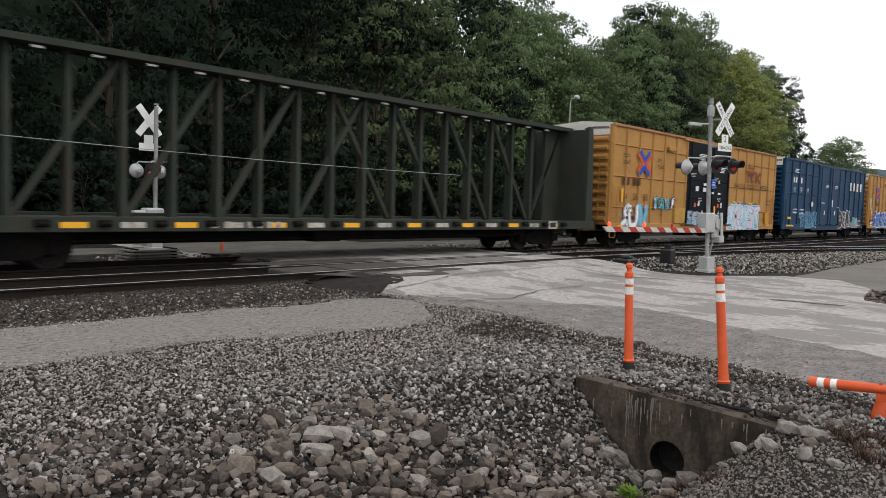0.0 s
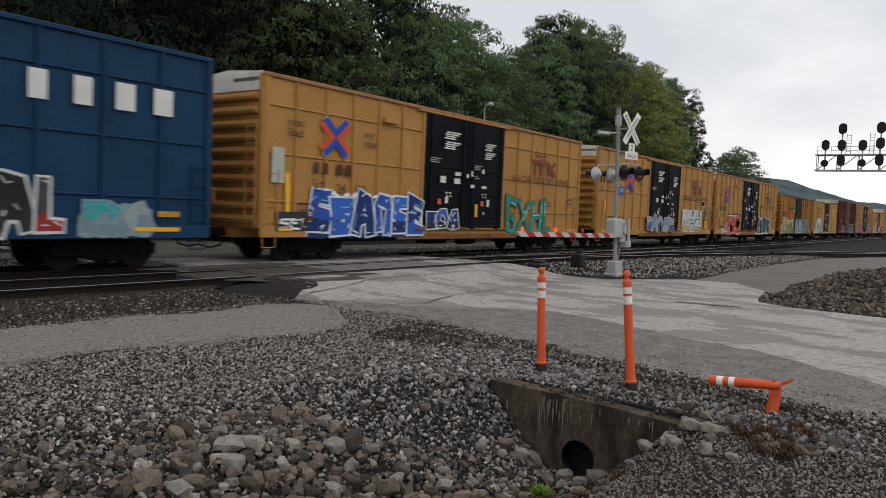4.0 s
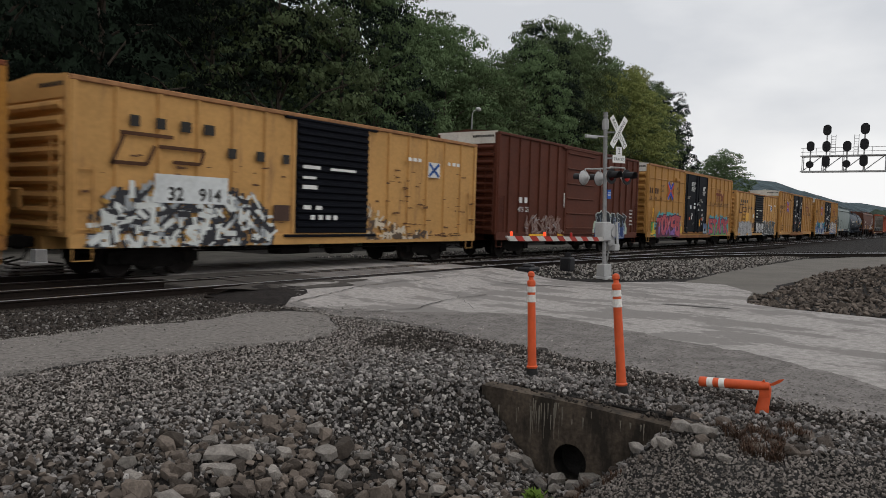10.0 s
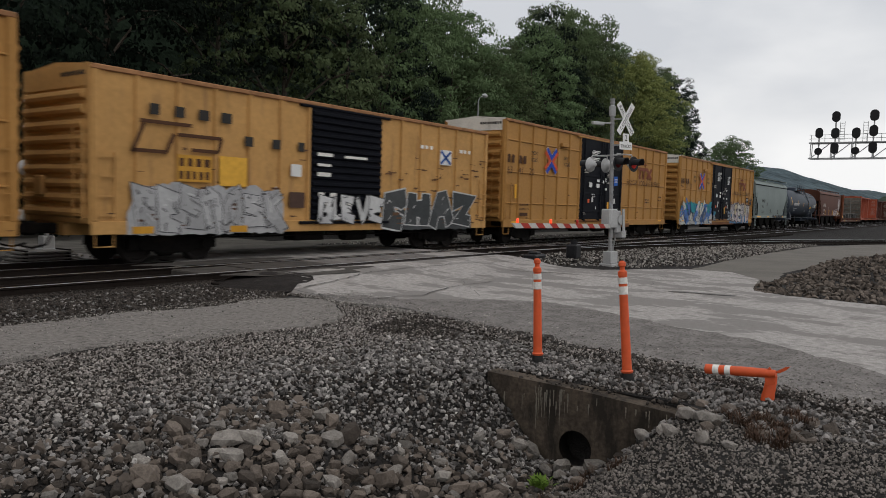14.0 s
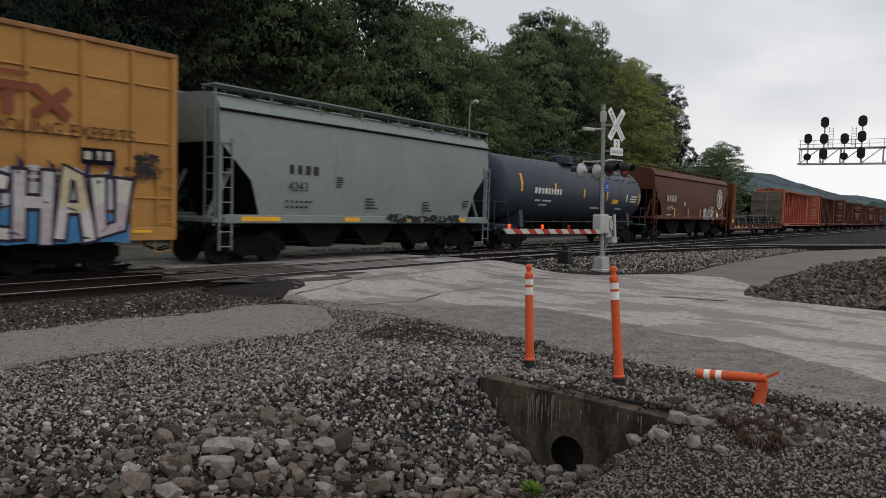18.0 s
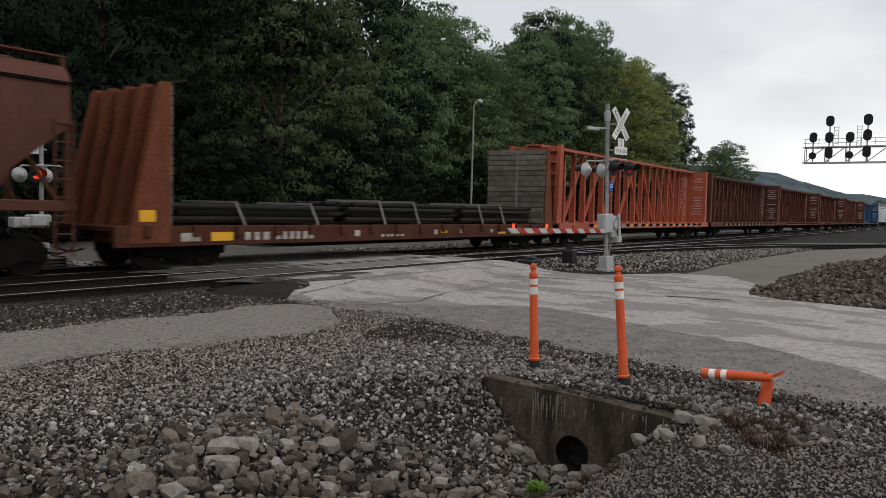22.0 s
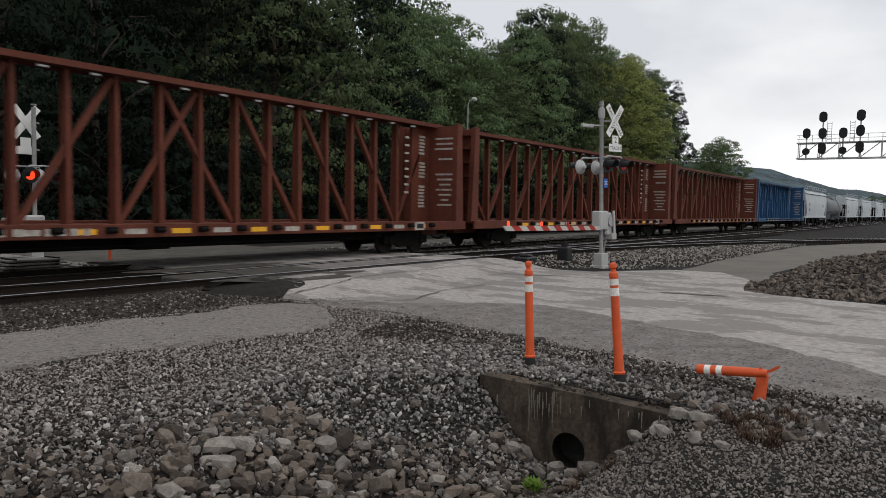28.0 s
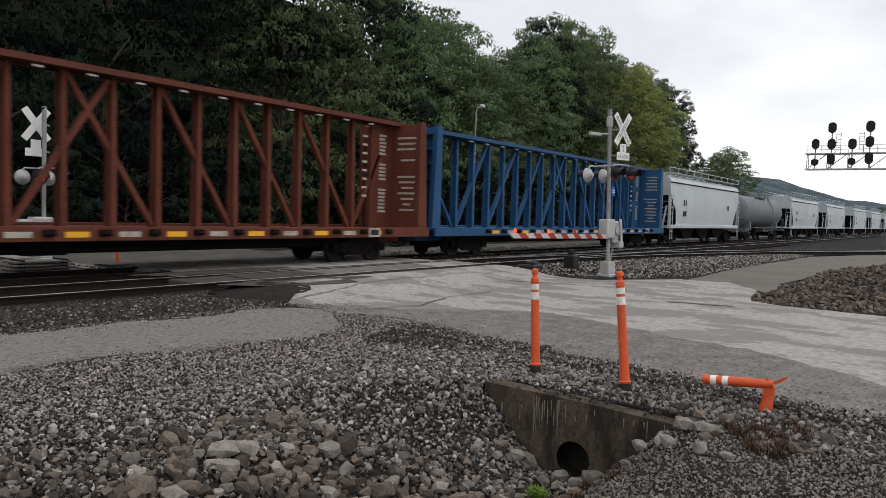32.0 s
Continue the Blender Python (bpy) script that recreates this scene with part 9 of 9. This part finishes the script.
HULLS = []
for k in range(5):
    r = np.random.default_rng(700 + k)
    pts = r.normal(0, 1, (11, 3))
    pts /= np.linalg.norm(pts, axis=1)[:, None]
    bm = bmesh.new()
    for a in pts * (0.85 + 0.3 * r.random((11, 1))):
        bm.verts.new(a)
    bmesh.ops.convex_hull(bm, input=bm.verts)
    for vert in [v for v in bm.verts if not v.link_faces]:
        bm.verts.remove(vert)
    bmesh.ops.triangulate(bm, faces=bm.faces)
    bm.verts.index_update()
    HULLS.append((np.array([v.co for v in bm.verts]), np.array([[v.index for v in f.verts] for f in bm.faces])))
    bm.free()


PEBBLES = []
for k in range(6):
    r = np.random.default_rng(800 + k)
    i = np.arange(10) + 0.5
    pts = np.stack((np.cos(2.4 * i) * np.sqrt(1 - (i / 5 - 1) ** 2), np.sin(2.4 * i) * np.sqrt(1 - (i / 5 - 1) ** 2), i / 5 - 1), 1) + r.normal(0, 0.16, (10, 3))
    pts = np.sign(pts) * np.abs(pts) ** 0.8
    bm = bmesh.new()
    for a in pts:
        bm.verts.new(a)
    bmesh.ops.convex_hull(bm, input=bm.verts)
    for vert in [v for v in bm.verts if not v.link_faces]:
        bm.verts.remove(vert)
    bmesh.ops.triangulate(bm, faces=bm.faces)
    bm.verts.index_update()
    PEBBLES.append((np.array([v.co for v in bm.verts]), np.array([[v.index for v in f.verts] for f in bm.faces])))
    bm.free()


def stones(name, label, mat_name, xy, size, seed, flat=0.62, lift=0.25, height=ground_z, shape=None):
    """Loose crushed stone: uneven angular lumps, each turned and sized by chance, half bedded in the ground."""
    r = np.random.default_rng(seed)
    all_v, all_f, done = [], [], 0
    kinds = PEBBLES if shape is None else [HULLS[shape]]
    pick = r.integers(0, len(kinds), len(xy))
    for k, (corners, tris) in enumerate(kinds):
        at, sz = xy[pick == k], size[pick == k]
        n, m = len(at), len(corners)
        if not n:
            continue
        v = corners[None] * (0.85 + 0.3 * r.random((n, m, 3)))
        v = v * np.stack((np.ones(n), 0.48 + 0.42 * r.random(n), flat * (0.7 + 0.5 * r.random(n))), 1)[:, None]
        q = r.normal(0, 1, (n, 4)); q[:, 1:3] *= 0.4
        q /= np.linalg.norm(q, axis=1)[:, None]
        w, x, y, z = q.T
        R = np.stack((1 - 2 * (y * y + z * z), 2 * (x * y - z * w), 2 * (x * z + y * w), 2 * (x * y + z * w), 1 - 2 * (x * x + z * z), 2 * (y * z - x * w), 2 * (x * z - y * w), 2 * (y * z + x * w), 1 - 2 * (x * x + y * y)), 1).reshape(n, 3, 3)
        v = np.einsum("nij,nkj->nki", R, v) * (sz * 0.56)[:, None, None]
        zz = np.array([height(a, b) for a, b in at]) + sz * lift * (0.6 + 0.8 * r.random(n))
        v += np.concatenate((at, zz[:, None]), 1)[:, None]
        all_v.append(v.reshape(-1, 3))
        all_f.append((tris[None] + done + m * np.arange(n)[:, None, None]).reshape(-1, 3))
        done += n * m
    return thing(name, label, "gravel", kind="stuff", b=tri_mesh(name, np.concatenate(all_v), np.concatenate(all_f)), mats=mat_name)


def scatter(seed, n, x0, x1, y0, y1, keep):
    r = np.random.default_rng(seed)
    p = np.stack((r.uniform(x0, x1, n), r.uniform(y0, y1, n)), 1)
    return np.array([a for a in p if keep(a[0], a[1])])


def sizes(seed, n, lo, hi, power=2.2):
    return lo + (hi - lo) * np.random.default_rng(seed + 500).random(n) ** power


def rock_line(x):
    """How far up the bank the large rocks reach."""
    return between([(1.0, 5.5), (2.5, 5.6), (2.9, 5.4), (3.15, 5.45), (3.6, 5.4), (3.75, 5.5), (4.45, 5.25), (4.7, 5.35), (5.05, 5.2), (5.2, 4.85), (5.3, 4.6), (5.5, 4.35), (5.9, 4.05), (6.1, 3.85), (7.2, 3.75)], x)


def coarse_line(x):
    """How far up the bank the coarse blue-grey stone reaches; above it lie fine brown chippings."""
    return between([(1.0, 5.7), (2.5, 5.75), (2.9, 5.7), (3.4, 5.75), (3.7, 5.88), (4.1, 6.0), (4.8, 6.05), (5.8, 6.3), (6.6, 6.25), (7.7, 6.25), (8.5, 5.85)], x)


def lane_edge(x):
    return between([(1.0, 8.55), (5.0, 8.55), (5.7, 8.37), (6.5, 8.3), (7.2, 7.97), (7.9, 7.95), (8.7, 8.27), (9.3, 8.9), (9.7, 9.4), (9.9, 9.7), (9.95, 11.4)], x)


def road_edge(y):
    return between([(0.5, 8.4), (2.6, 8.8), (5.0, 9.0), (7.2, 9.75), (9.2, 9.9), (11.2, 10.15)], y)


def bank(x, y):
    if y > lane_edge(x) - 0.1 * lump(x, y, 2) or x > road_edge(y) + 0.25 * lump(x, y, 1.5):
        return False
    return not (7.04 < x < 7.32 and 2.0 < y < 4.45)


def coarse(x, y):
    return bank(x, y) and rock_line(x) - 0.25 < y < coarse_line(x) + 0.5 * lump(x, y, 1.4, 5) + 0.3 * lump(x, y, 4, 6) + 0.9 * ((x * 43 + y * 61) % 1 - 0.5)


def fine(x, y):
    return bank(x, y) and y > coarse_line(x) - 0.3 + 0.5 * lump(x, y, 1.4, 5) + 0.9 * ((x * 47 + y * 59) % 1 - 0.5)


p = scatter(1, 62000, 1.6, 10.2, 5.2, 11.4, fine)
stones("gravel", "fine brown-grey stone chippings on the bank", "stone_brown", p, sizes(1, len(p), 0.015, 0.046, 1.8), 1, flat=0.5, lift=0.4)
p = scatter(2, 26000, 1.6, 10.2, 5.2, 11.4, fine)
stones("gravel", "dark fine stone chippings on the bank", "stone_dark", p, sizes(2, len(p), 0.016, 0.048, 1.6), 2, flat=0.5, lift=0.38)
p = scatter(3, 4500, 1.6, 10.0, 5.2, 11.0, fine)
stones("gravel", "pale stone chippings on the bank", "stone_light", p, sizes(3, len(p), 0.014, 0.044, 2.4), 3, flat=0.5, lift=0.45)
p = scatter(26, 9000, 7.4, 9.8, 5.0, 8.4, lambda x, y: bank(x, y) and ((x - 8.7) / 0.9) ** 2 + ((y - 6.5) / 1.4) ** 2 < 0.55 + 0.5 * lump(x, y, 2.2, 3))
stones("gravel", "damp dark chippings near the road edge", "stone_dark", p, sizes(26, len(p), 0.02, 0.06, 1.8), 26, flat=0.5, lift=0.5)
p = scatter(27, 16000, 7.7, 10.0, -1.0, 7.6, lambda x, y: -0.15 < x - between(VERGE_LOW, y) and x < between(VERGE_HIGH, y) + 0.15 * lump(x, y, 3.0, 4) and (x * 31 + y * 47) % 1 < 1.1 - (x - between(VERGE_LOW, y)) / 0.75)
stones("loose_stones", "brown-grey grit on the crumbling road edge", "stone_brown", p[::2], sizes(27, len(p[::2]), 0.015, 0.05, 2.0), 27, flat=0.5, lift=0.35, height=lambda x, y: -0.132)
stones("loose_stones", "dark grit on the crumbling road edge", "stone_dark", p[1::2], sizes(28, len(p[1::2]), 0.015, 0.05, 2.0), 28, flat=0.5, lift=0.35, height=lambda x, y: -0.132)
p = scatter(21, 25000, 1.6, 9.4, 3.3, 6.8, coarse)
stones("gravel", "coarse brown-grey crushed stone on the bank", "stone_grey", p, sizes(21, len(p), 0.023, 0.068, 2.0), 21, flat=0.7, lift=0.36)
p = scatter(22, 12000, 1.6, 9.4, 3.3, 6.8, coarse)
stones("gravel", "dark crushed stone on the bank", "stone_dark", p, sizes(22, len(p), 0.02, 0.07, 1.6), 22, flat=0.7, lift=0.25)
p = scatter(23, 3600, 1.6, 9.2, 3.4, 6.6, coarse)
stones("gravel", "pale crushed stone on the bank", "stone_light", p, sizes(23, len(p), 0.022, 0.07, 2.4), 23, flat=0.7, lift=0.42)
def flat(x, y):
    return bank(x, y) and x > 3.5 + 0.7 * lump(x, y, 0.9) and y > -1.1 + 0.6 * lump(x, y, 1.1)


def by_the_post(x, y):
    """Coarser stone between the headwall and the broken post."""
    return bank(x, y) and x > 6.75 + 0.3 * lump(x, y, 1.5) + 0.25 * max(0.0, 1.4 - y) and y > 0.2


p = scatter(4, 40000, 3.0, 9.2, -1.6, 3.3, flat)
stones("gravel", "fine brown gravel beside the ditch", "stone_fine", p, sizes(4, len(p), 0.012, 0.036), 4, lift=0.35)
p = scatter(5, 3500, 3.0, 9.2, -1.6, 3.3, flat)
stones("gravel", "fine dark gravel beside the ditch", "stone_dark", p, sizes(5, len(p), 0.012, 0.036), 5)
p = scatter(24, 5200, 6.2, 9.2, 0.2, 4.6, by_the_post)
stones("gravel", "coarse grey stone round the posts", "stone_grey", p, sizes(24, len(p), 0.025, 0.075, 1.8), 24, flat=0.65, lift=0.38)
p = scatter(25, 3000, 6.2, 9.2, 0.2, 4.6, by_the_post)
stones("gravel", "coarse dark stone round the posts", "stone_dark", p, sizes(25, len(p), 0.025, 0.07, 1.6), 25, flat=0.65)


def ballast(x, y):
    return not (11.2 < x < 21.3 and y > 11.6) and ((x - 10.7) / 1.32) ** 2 + ((y - 12.35) / 1.16) ** 2 > 1 and y > between([(0, 11.0), (7.2, 10.7), (9.4, 10.6), (10.0, 11.0), (10.4, 11.6), (21, 11.6), (23, 8.9), (26, 7.7), (46, 7.7), (60, 2.5)], x) + 0.2 * lump(x, y, 2.0)


def ballast_z(x, y):
    """The stone bed: almost level with the sleepers' tops, falling away at the shoulder."""
    edge = between([(0, 10.9), (11, 11.0), (21, 11.5), (26, 8.6), (60, 3.5)], x)
    return -0.20 + 0.07 * smooth_step((y - edge) / 1.1) + 0.02 * lump(x, y, 1.7)


p = scatter(6, 19000, 2.0, 11.4, 10.7, 13.4, ballast)
stones("ballast", "dark grey track ballast", "stone_dark", p, sizes(6, len(p), 0.03, 0.075, 1.3), 6, height=ballast_z)
p = scatter(7, 7000, 2.0, 11.4, 10.7, 16.4, lambda x, y: ballast(x, y) and y < 12.9)
stones("ballast", "grey track ballast", "stone_grey", p, sizes(7, len(p), 0.03, 0.075, 1.3), 7, height=ballast_z)
p = scatter(8, 11000, 20.5, 48, 7.4, 17.0, ballast)
stones("ballast", "grey track ballast beyond the road", "stone", p, sizes(8, len(p), 0.05, 0.11, 1.3), 8, height=ballast_z)
p = scatter(9, 5500, 20.5, 48, 7.4, 17.0, ballast)
stones("ballast", "dark track ballast beyond the road", "stone_dark", p, sizes(9, len(p), 0.05, 0.11, 1.3), 9, height=ballast_z)
p = scatter(10, 4400, 11.0, 45, 16.4, 21.6, ballast)
stones("ballast", "pale ballast behind the train", "stone", p, sizes(10, len(p), 0.05, 0.11, 1.3), 10, height=ballast_z)
for k in range(4):
    p = scatter(11 + 30 * k, 2900, 17.2, 42, -3.5, 4.6, lambda x, y: y < between([(18.0, 3.9), (19.5, 4.5), (24, 4.3), (36, 4.45), (42, 3.0)], x) and x > between([(-3.5, 17.2), (1.2, 18.0), (4.4, 18.2)], y))
    stones("rock_heap", "heap of grey broken rock beside the lane", "rock", p, sizes(11 + k, len(p), 0.06, 0.2, 1.6), 11 + k, flat=0.7, shape=k)

# larger rocks on the bank: angular lumps that can be told apart
ROCKS = []
for k in range(16):
    r = np.random.default_rng(900 + k)
    bm = bmesh.new()
    i = np.arange(24) + 0.5
    pts = np.stack((np.cos(2.4 * i) * np.sqrt(1 - (i / 12 - 1) ** 2), np.sin(2.4 * i) * np.sqrt(1 - (i / 12 - 1) ** 2), i / 12 - 1), 1) + r.normal(0, 0.26, (24, 3))
    pts = np.sign(pts) * np.abs(pts) ** 0.62
    pts *= np.array((1.0, 0.5 + 0.35 * r.random(), 0.42 + 0.3 * r.random()))
    for a in pts:
        bm.verts.new(a * 0.5)
    bmesh.ops.convex_hull(bm, input=bm.verts)
    for vert in [v for v in bm.verts if not v.link_faces]:
        bm.verts.remove(vert)
    me = bpy.data.meshes.new("rock")
    bm.to_mesh(me)
    bm.free()
    me.shade_flat()
    ROCKS.append(me)
riprap = thing("riprap", "bank of loose angular quarry rock above the ditch", "rocks")
rr = random.Random(31)
placed = []
tries = 0
while len(placed) < 300 and tries < 12000:
    tries += 1
    x, y = rr.uniform(2.4, 7.0), rr.uniform(3.4, 5.9)
    if y > rock_line(x) + 0.12 * lump(x, y, 2) or (x > 6.55 and y < 3.75):
        continue
    s = rr.choice((0.08, 0.095, 0.11, 0.13, 0.16)) * rr.uniform(0.85, 1.25) * (1.0 if y > 4.0 else 0.9)
    if x > 6.1:
        s *= 0.8
    s *= 0.62 + 0.5 * smooth_step((x - 2.8) / 1.2)
    if any((x - a) ** 2 + (y - c) ** 2 < (0.31 * (s + d)) ** 2 for a, c, d in placed):
        continue
    placed.append((x, y, s))
extra = [(4.72, 5.33, 0.30), (4.95, 5.16, 0.26), (3.17, 5.07, 0.34), (3.6, 5.12, 0.30), (3.92, 4.98, 0.28), (3.35, 4.9, 0.30), (5.56, 4.4, 0.22), (6.16, 4.67, 0.15), (6.75, 4.0, 0.24), (6.85, 3.75, 0.2), (6.7, 3.3, 0.22), (6.6, 3.05, 0.2), (6.9, 2.75, 0.16), (6.92, 3.18, 0.25), (6.95, 3.42, 0.19), (6.88, 3.0, 0.22), (6.82, 3.5, 0.17), (6.72, 3.45, 0.2)]
for x, y, s in [(a, c, 0.66 * d) for a, c, d in extra] + placed:
    z = ground_z(x, y) + s * 0.26
    part("rock", rr.choice(ROCKS), "rock_pale" if rr.random() < 0.34 else "rock", riprap, m=pose(x, y, z, rr.uniform(-22, 22), rr.uniform(-22, 22), rr.uniform(0, 360)) @ Matrix.Scale(s * 1.12, 4))
# pale blocks at the mouth of the pipe and where the headwall runs into the bank
for x, y, s in ((6.90, 3.74, 0.20), (6.82, 3.84, 0.17), (6.90, 3.36, 0.19), (6.93, 3.02, 0.20), (6.95, 3.18, 0.12), (6.6, 3.95, 0.12), (6.35, 3.85, 0.10), (6.42, 4.1, 0.12), (6.2, 3.7, 0.08), (6.9, 2.5, 0.16), (6.8, 2.3, 0.13), (6.62, 2.16, 0.15), (6.86, 2.08, 0.20), (6.8, 1.88, 0.19), (6.2, 1.74, 0.17), (6.2, 1.52, 0.10)):
    part("rock", rr.choice(ROCKS), "rock_pale", riprap, m=pose(x, y, ground_z(x, y) + s * 0.3, rr.uniform(-18, 18), rr.uniform(-18, 18), rr.uniform(0, 360)) @ Matrix.Scale(s * 1.12, 4))
edge = thing("rock_edge", "broken rocks at the end of the headwall", "rocks")
for i in range(26):
    x, y = rr.uniform(6.6, 7.5), rr.uniform(0.9, 2.4)
    s = rr.uniform(0.06, 0.15)
    part("rock", rr.choice(ROCKS), "rock", edge, m=pose(x, y, ground_z(x, y) + s * 0.2, rr.uniform(-20, 20), rr.uniform(-20, 20), rr.uniform(0, 360)) @ Matrix.Scale(s * 1.15, 4))
for k in range(3):
    p = scatter(12 + 30 * k, 2600, 1.6, 7.1, 3.0, 6.2, lambda x, y: y < rock_line(x) + 0.25 and not (x > 6.5 and y < 3.8))
    stones("rubble", "small broken rock between the large ones", ("rock", "stone_dark", "stone_grey")[k], p, sizes(12 + k, len(p), 0.04, (0.13, 0.09, 0.08)[k], 1.4), 12 + k, flat=0.72, shape=k)
p = scatter(15, 150, 7.08, 7.30, 2.1, 4.45, lambda x, y: lump(x, y, 3, 2) > -0.1)
stones("loose_stones", "gravel lying on top of the headwall", "stone_dark", p, sizes(15, len(p), 0.02, 0.06), 15, height=lambda x, y: -0.215 if y < 2.9 else -0.19)
# stones thrown round the rim of the black fillet
p = scatter(16, 900, 9.1, 11.4, 11.1, 13.2, lambda x, y: 0.96 < ((x - 10.7) / 1.3) ** 2 + ((y - 12.35) / 1.15) ** 2 < 1.3 and x < 10.9)
stones("loose_stones", "dark stones round the asphalt fillet", "stone_dark", p, sizes(16, len(p), 0.02, 0.06), 16, height=fillet_z)
p = scatter(17, 260, 8.6, 12.2, 19.9, 21.6, lambda x, y: not 10.5 < x < 12.0)
stones("rubble", "pale broken rock round the foot of the far signal", "stone", p, sizes(17, len(p), 0.05, 0.16), 17, flat=0.7, shape=2)
stack = thing("plank_stack", "low stack of weathered grey planks beside the track", "planks", m=pose(9.6, 20.2, -0.2, 0, 0, 3))
for k in range(4):
    part("plank", Build().box(-0.9 + 0.05 * k, 0.95 - 0.09 * k, -0.35, 0.35, 0.01 + 0.085 * k, 0.062 + 0.085 * k, 0.008), "pale_patch", stack, m=pose(0, 0, 0, 0, 0, 1.5 * (k % 3)))
    for x in (-0.6, 0.55):
        part("spacer", Build().box(x, x + 0.07, -0.33, 0.33, 0.06 + 0.085 * k, 0.096 + 0.085 * k), "tie", stack)
# stones strayed onto the pavements
p = scatter(13, 26000, 7.9, 11.6, 0.0, 10.4, lambda x, y: -0.25 < x - road_edge(y) + 0.05 < 1.2 * ((x * 37 + y * 53) % 1) ** 2 + 0.25 * lump(x, y, 1.3, 9))
stones("loose_stones", "loose stones strayed onto the road edge", "stone", p, sizes(13, len(p), 0.01, 0.042, 3), 13, height=road_z)
p = scatter(14, 15000, 1.5, 9.4, 8.2, 11.0, lambda x, y: lane_edge(x) - 0.05 < y and min(y - lane_edge(x), 10.7 - y) < 0.9 * ((x * 37 + y * 53) % 1) ** 2 + 0.25 * lump(x, y, 2.0, 3))
stones("loose_stones", "loose stones strayed onto the lane", "stone", p, sizes(14, len(p), 0.008, 0.03, 3), 14, height=lambda x, y: -0.155)

# ---- weeds ----
def tuft(x, y, n, h, seed, mat_name, label, blade=0.012):
    """A low plant of thin bent blades."""
    r = np.random.default_rng(seed)
    b = Build()
    for i in range(n):
        a, ln, out = r.random() * 6.283, h * (0.5 + 0.6 * r.random()), h * (0.3 + 0.7 * r.random())
        d, s = np.array((math.cos(a), math.sin(a))), np.array((-math.sin(a), math.cos(a))) * blade * (0.6 + r.random())
        o = r.normal(0, h * 0.35, 2)
        p0, p1, p2 = o, o + d * out * 0.4, o + d * out
        z0 = ground_z(x + o[0], y + o[1]) - ground_z(x, y) - 0.02
        b.add([(*(p0 - s), z0), (*(p0 + s), z0), (*(p1 + s * 0.9), z0 + ln * 0.7), (*(p1 - s * 0.9), z0 + ln * 0.7), (*p2, z0 + ln)], [(0, 1, 2, 3), (3, 2, 4)])
    return thing("weed", label, "plant", m=pose(x, y, ground_z(x, y)), b=b, mats=mat_name, kind="stuff")


tuft(6.35, 3.35, 60, 0.13, 1, "weed", "small green weed in the ditch", 0.022)
for i, (x, y) in enumerate(((7.2, 1.5), (6.95, 1.6), (7.5, 1.3), (6.55, 1.4), (6.75, 1.2), (7.0, 1.3), (7.3, 1.15), (6.5, 1.2), (7.1, 1.75), (6.8, 1.45))):
    tuft(x, y, 110, 0.12, 10 + i, "dry_weed", "dry brown weeds on the gravel", 0.004)
for i, (x, y) in enumerate(((6.5, 2.6), (6.3, 2.9), (6.7, 3.0), (5.9, 3.1))):
    tuft(x, y, 50, 0.11, 20 + i, "dry_weed", "withered grass in the ditch", 0.005)

# ---- motion ----
# metres that the train has gone, time by time
GONE = ((0, 0.0), (1, 13.99), (2, 27.92), (3, 42.22), (4, 56.59), (7, 99.82), (8, 113.88), (9, 128.76), (10, 143.1), (11, 157.08), (12, 171.2), (13, 185.38), (14, 199.62), (17, 243.01), (18, 256.84), (19, 270.3), (20, 284.1),
        (21, 298.0), (22, 311.87), (23, 325.87), (24, 339.75), (25, 353.26), (28, 394.5), (29, 407.8), (30, 421.25), (31, 434.55), (32, 447.94))


def motions():
    """The train runs along its track towards -x."""
    for number, car in CARS.items():
        walk(car, [(t, pose(MIDDLE[number] - s, TRAIN_Y, 0)) for t, s in GONE])


motions()
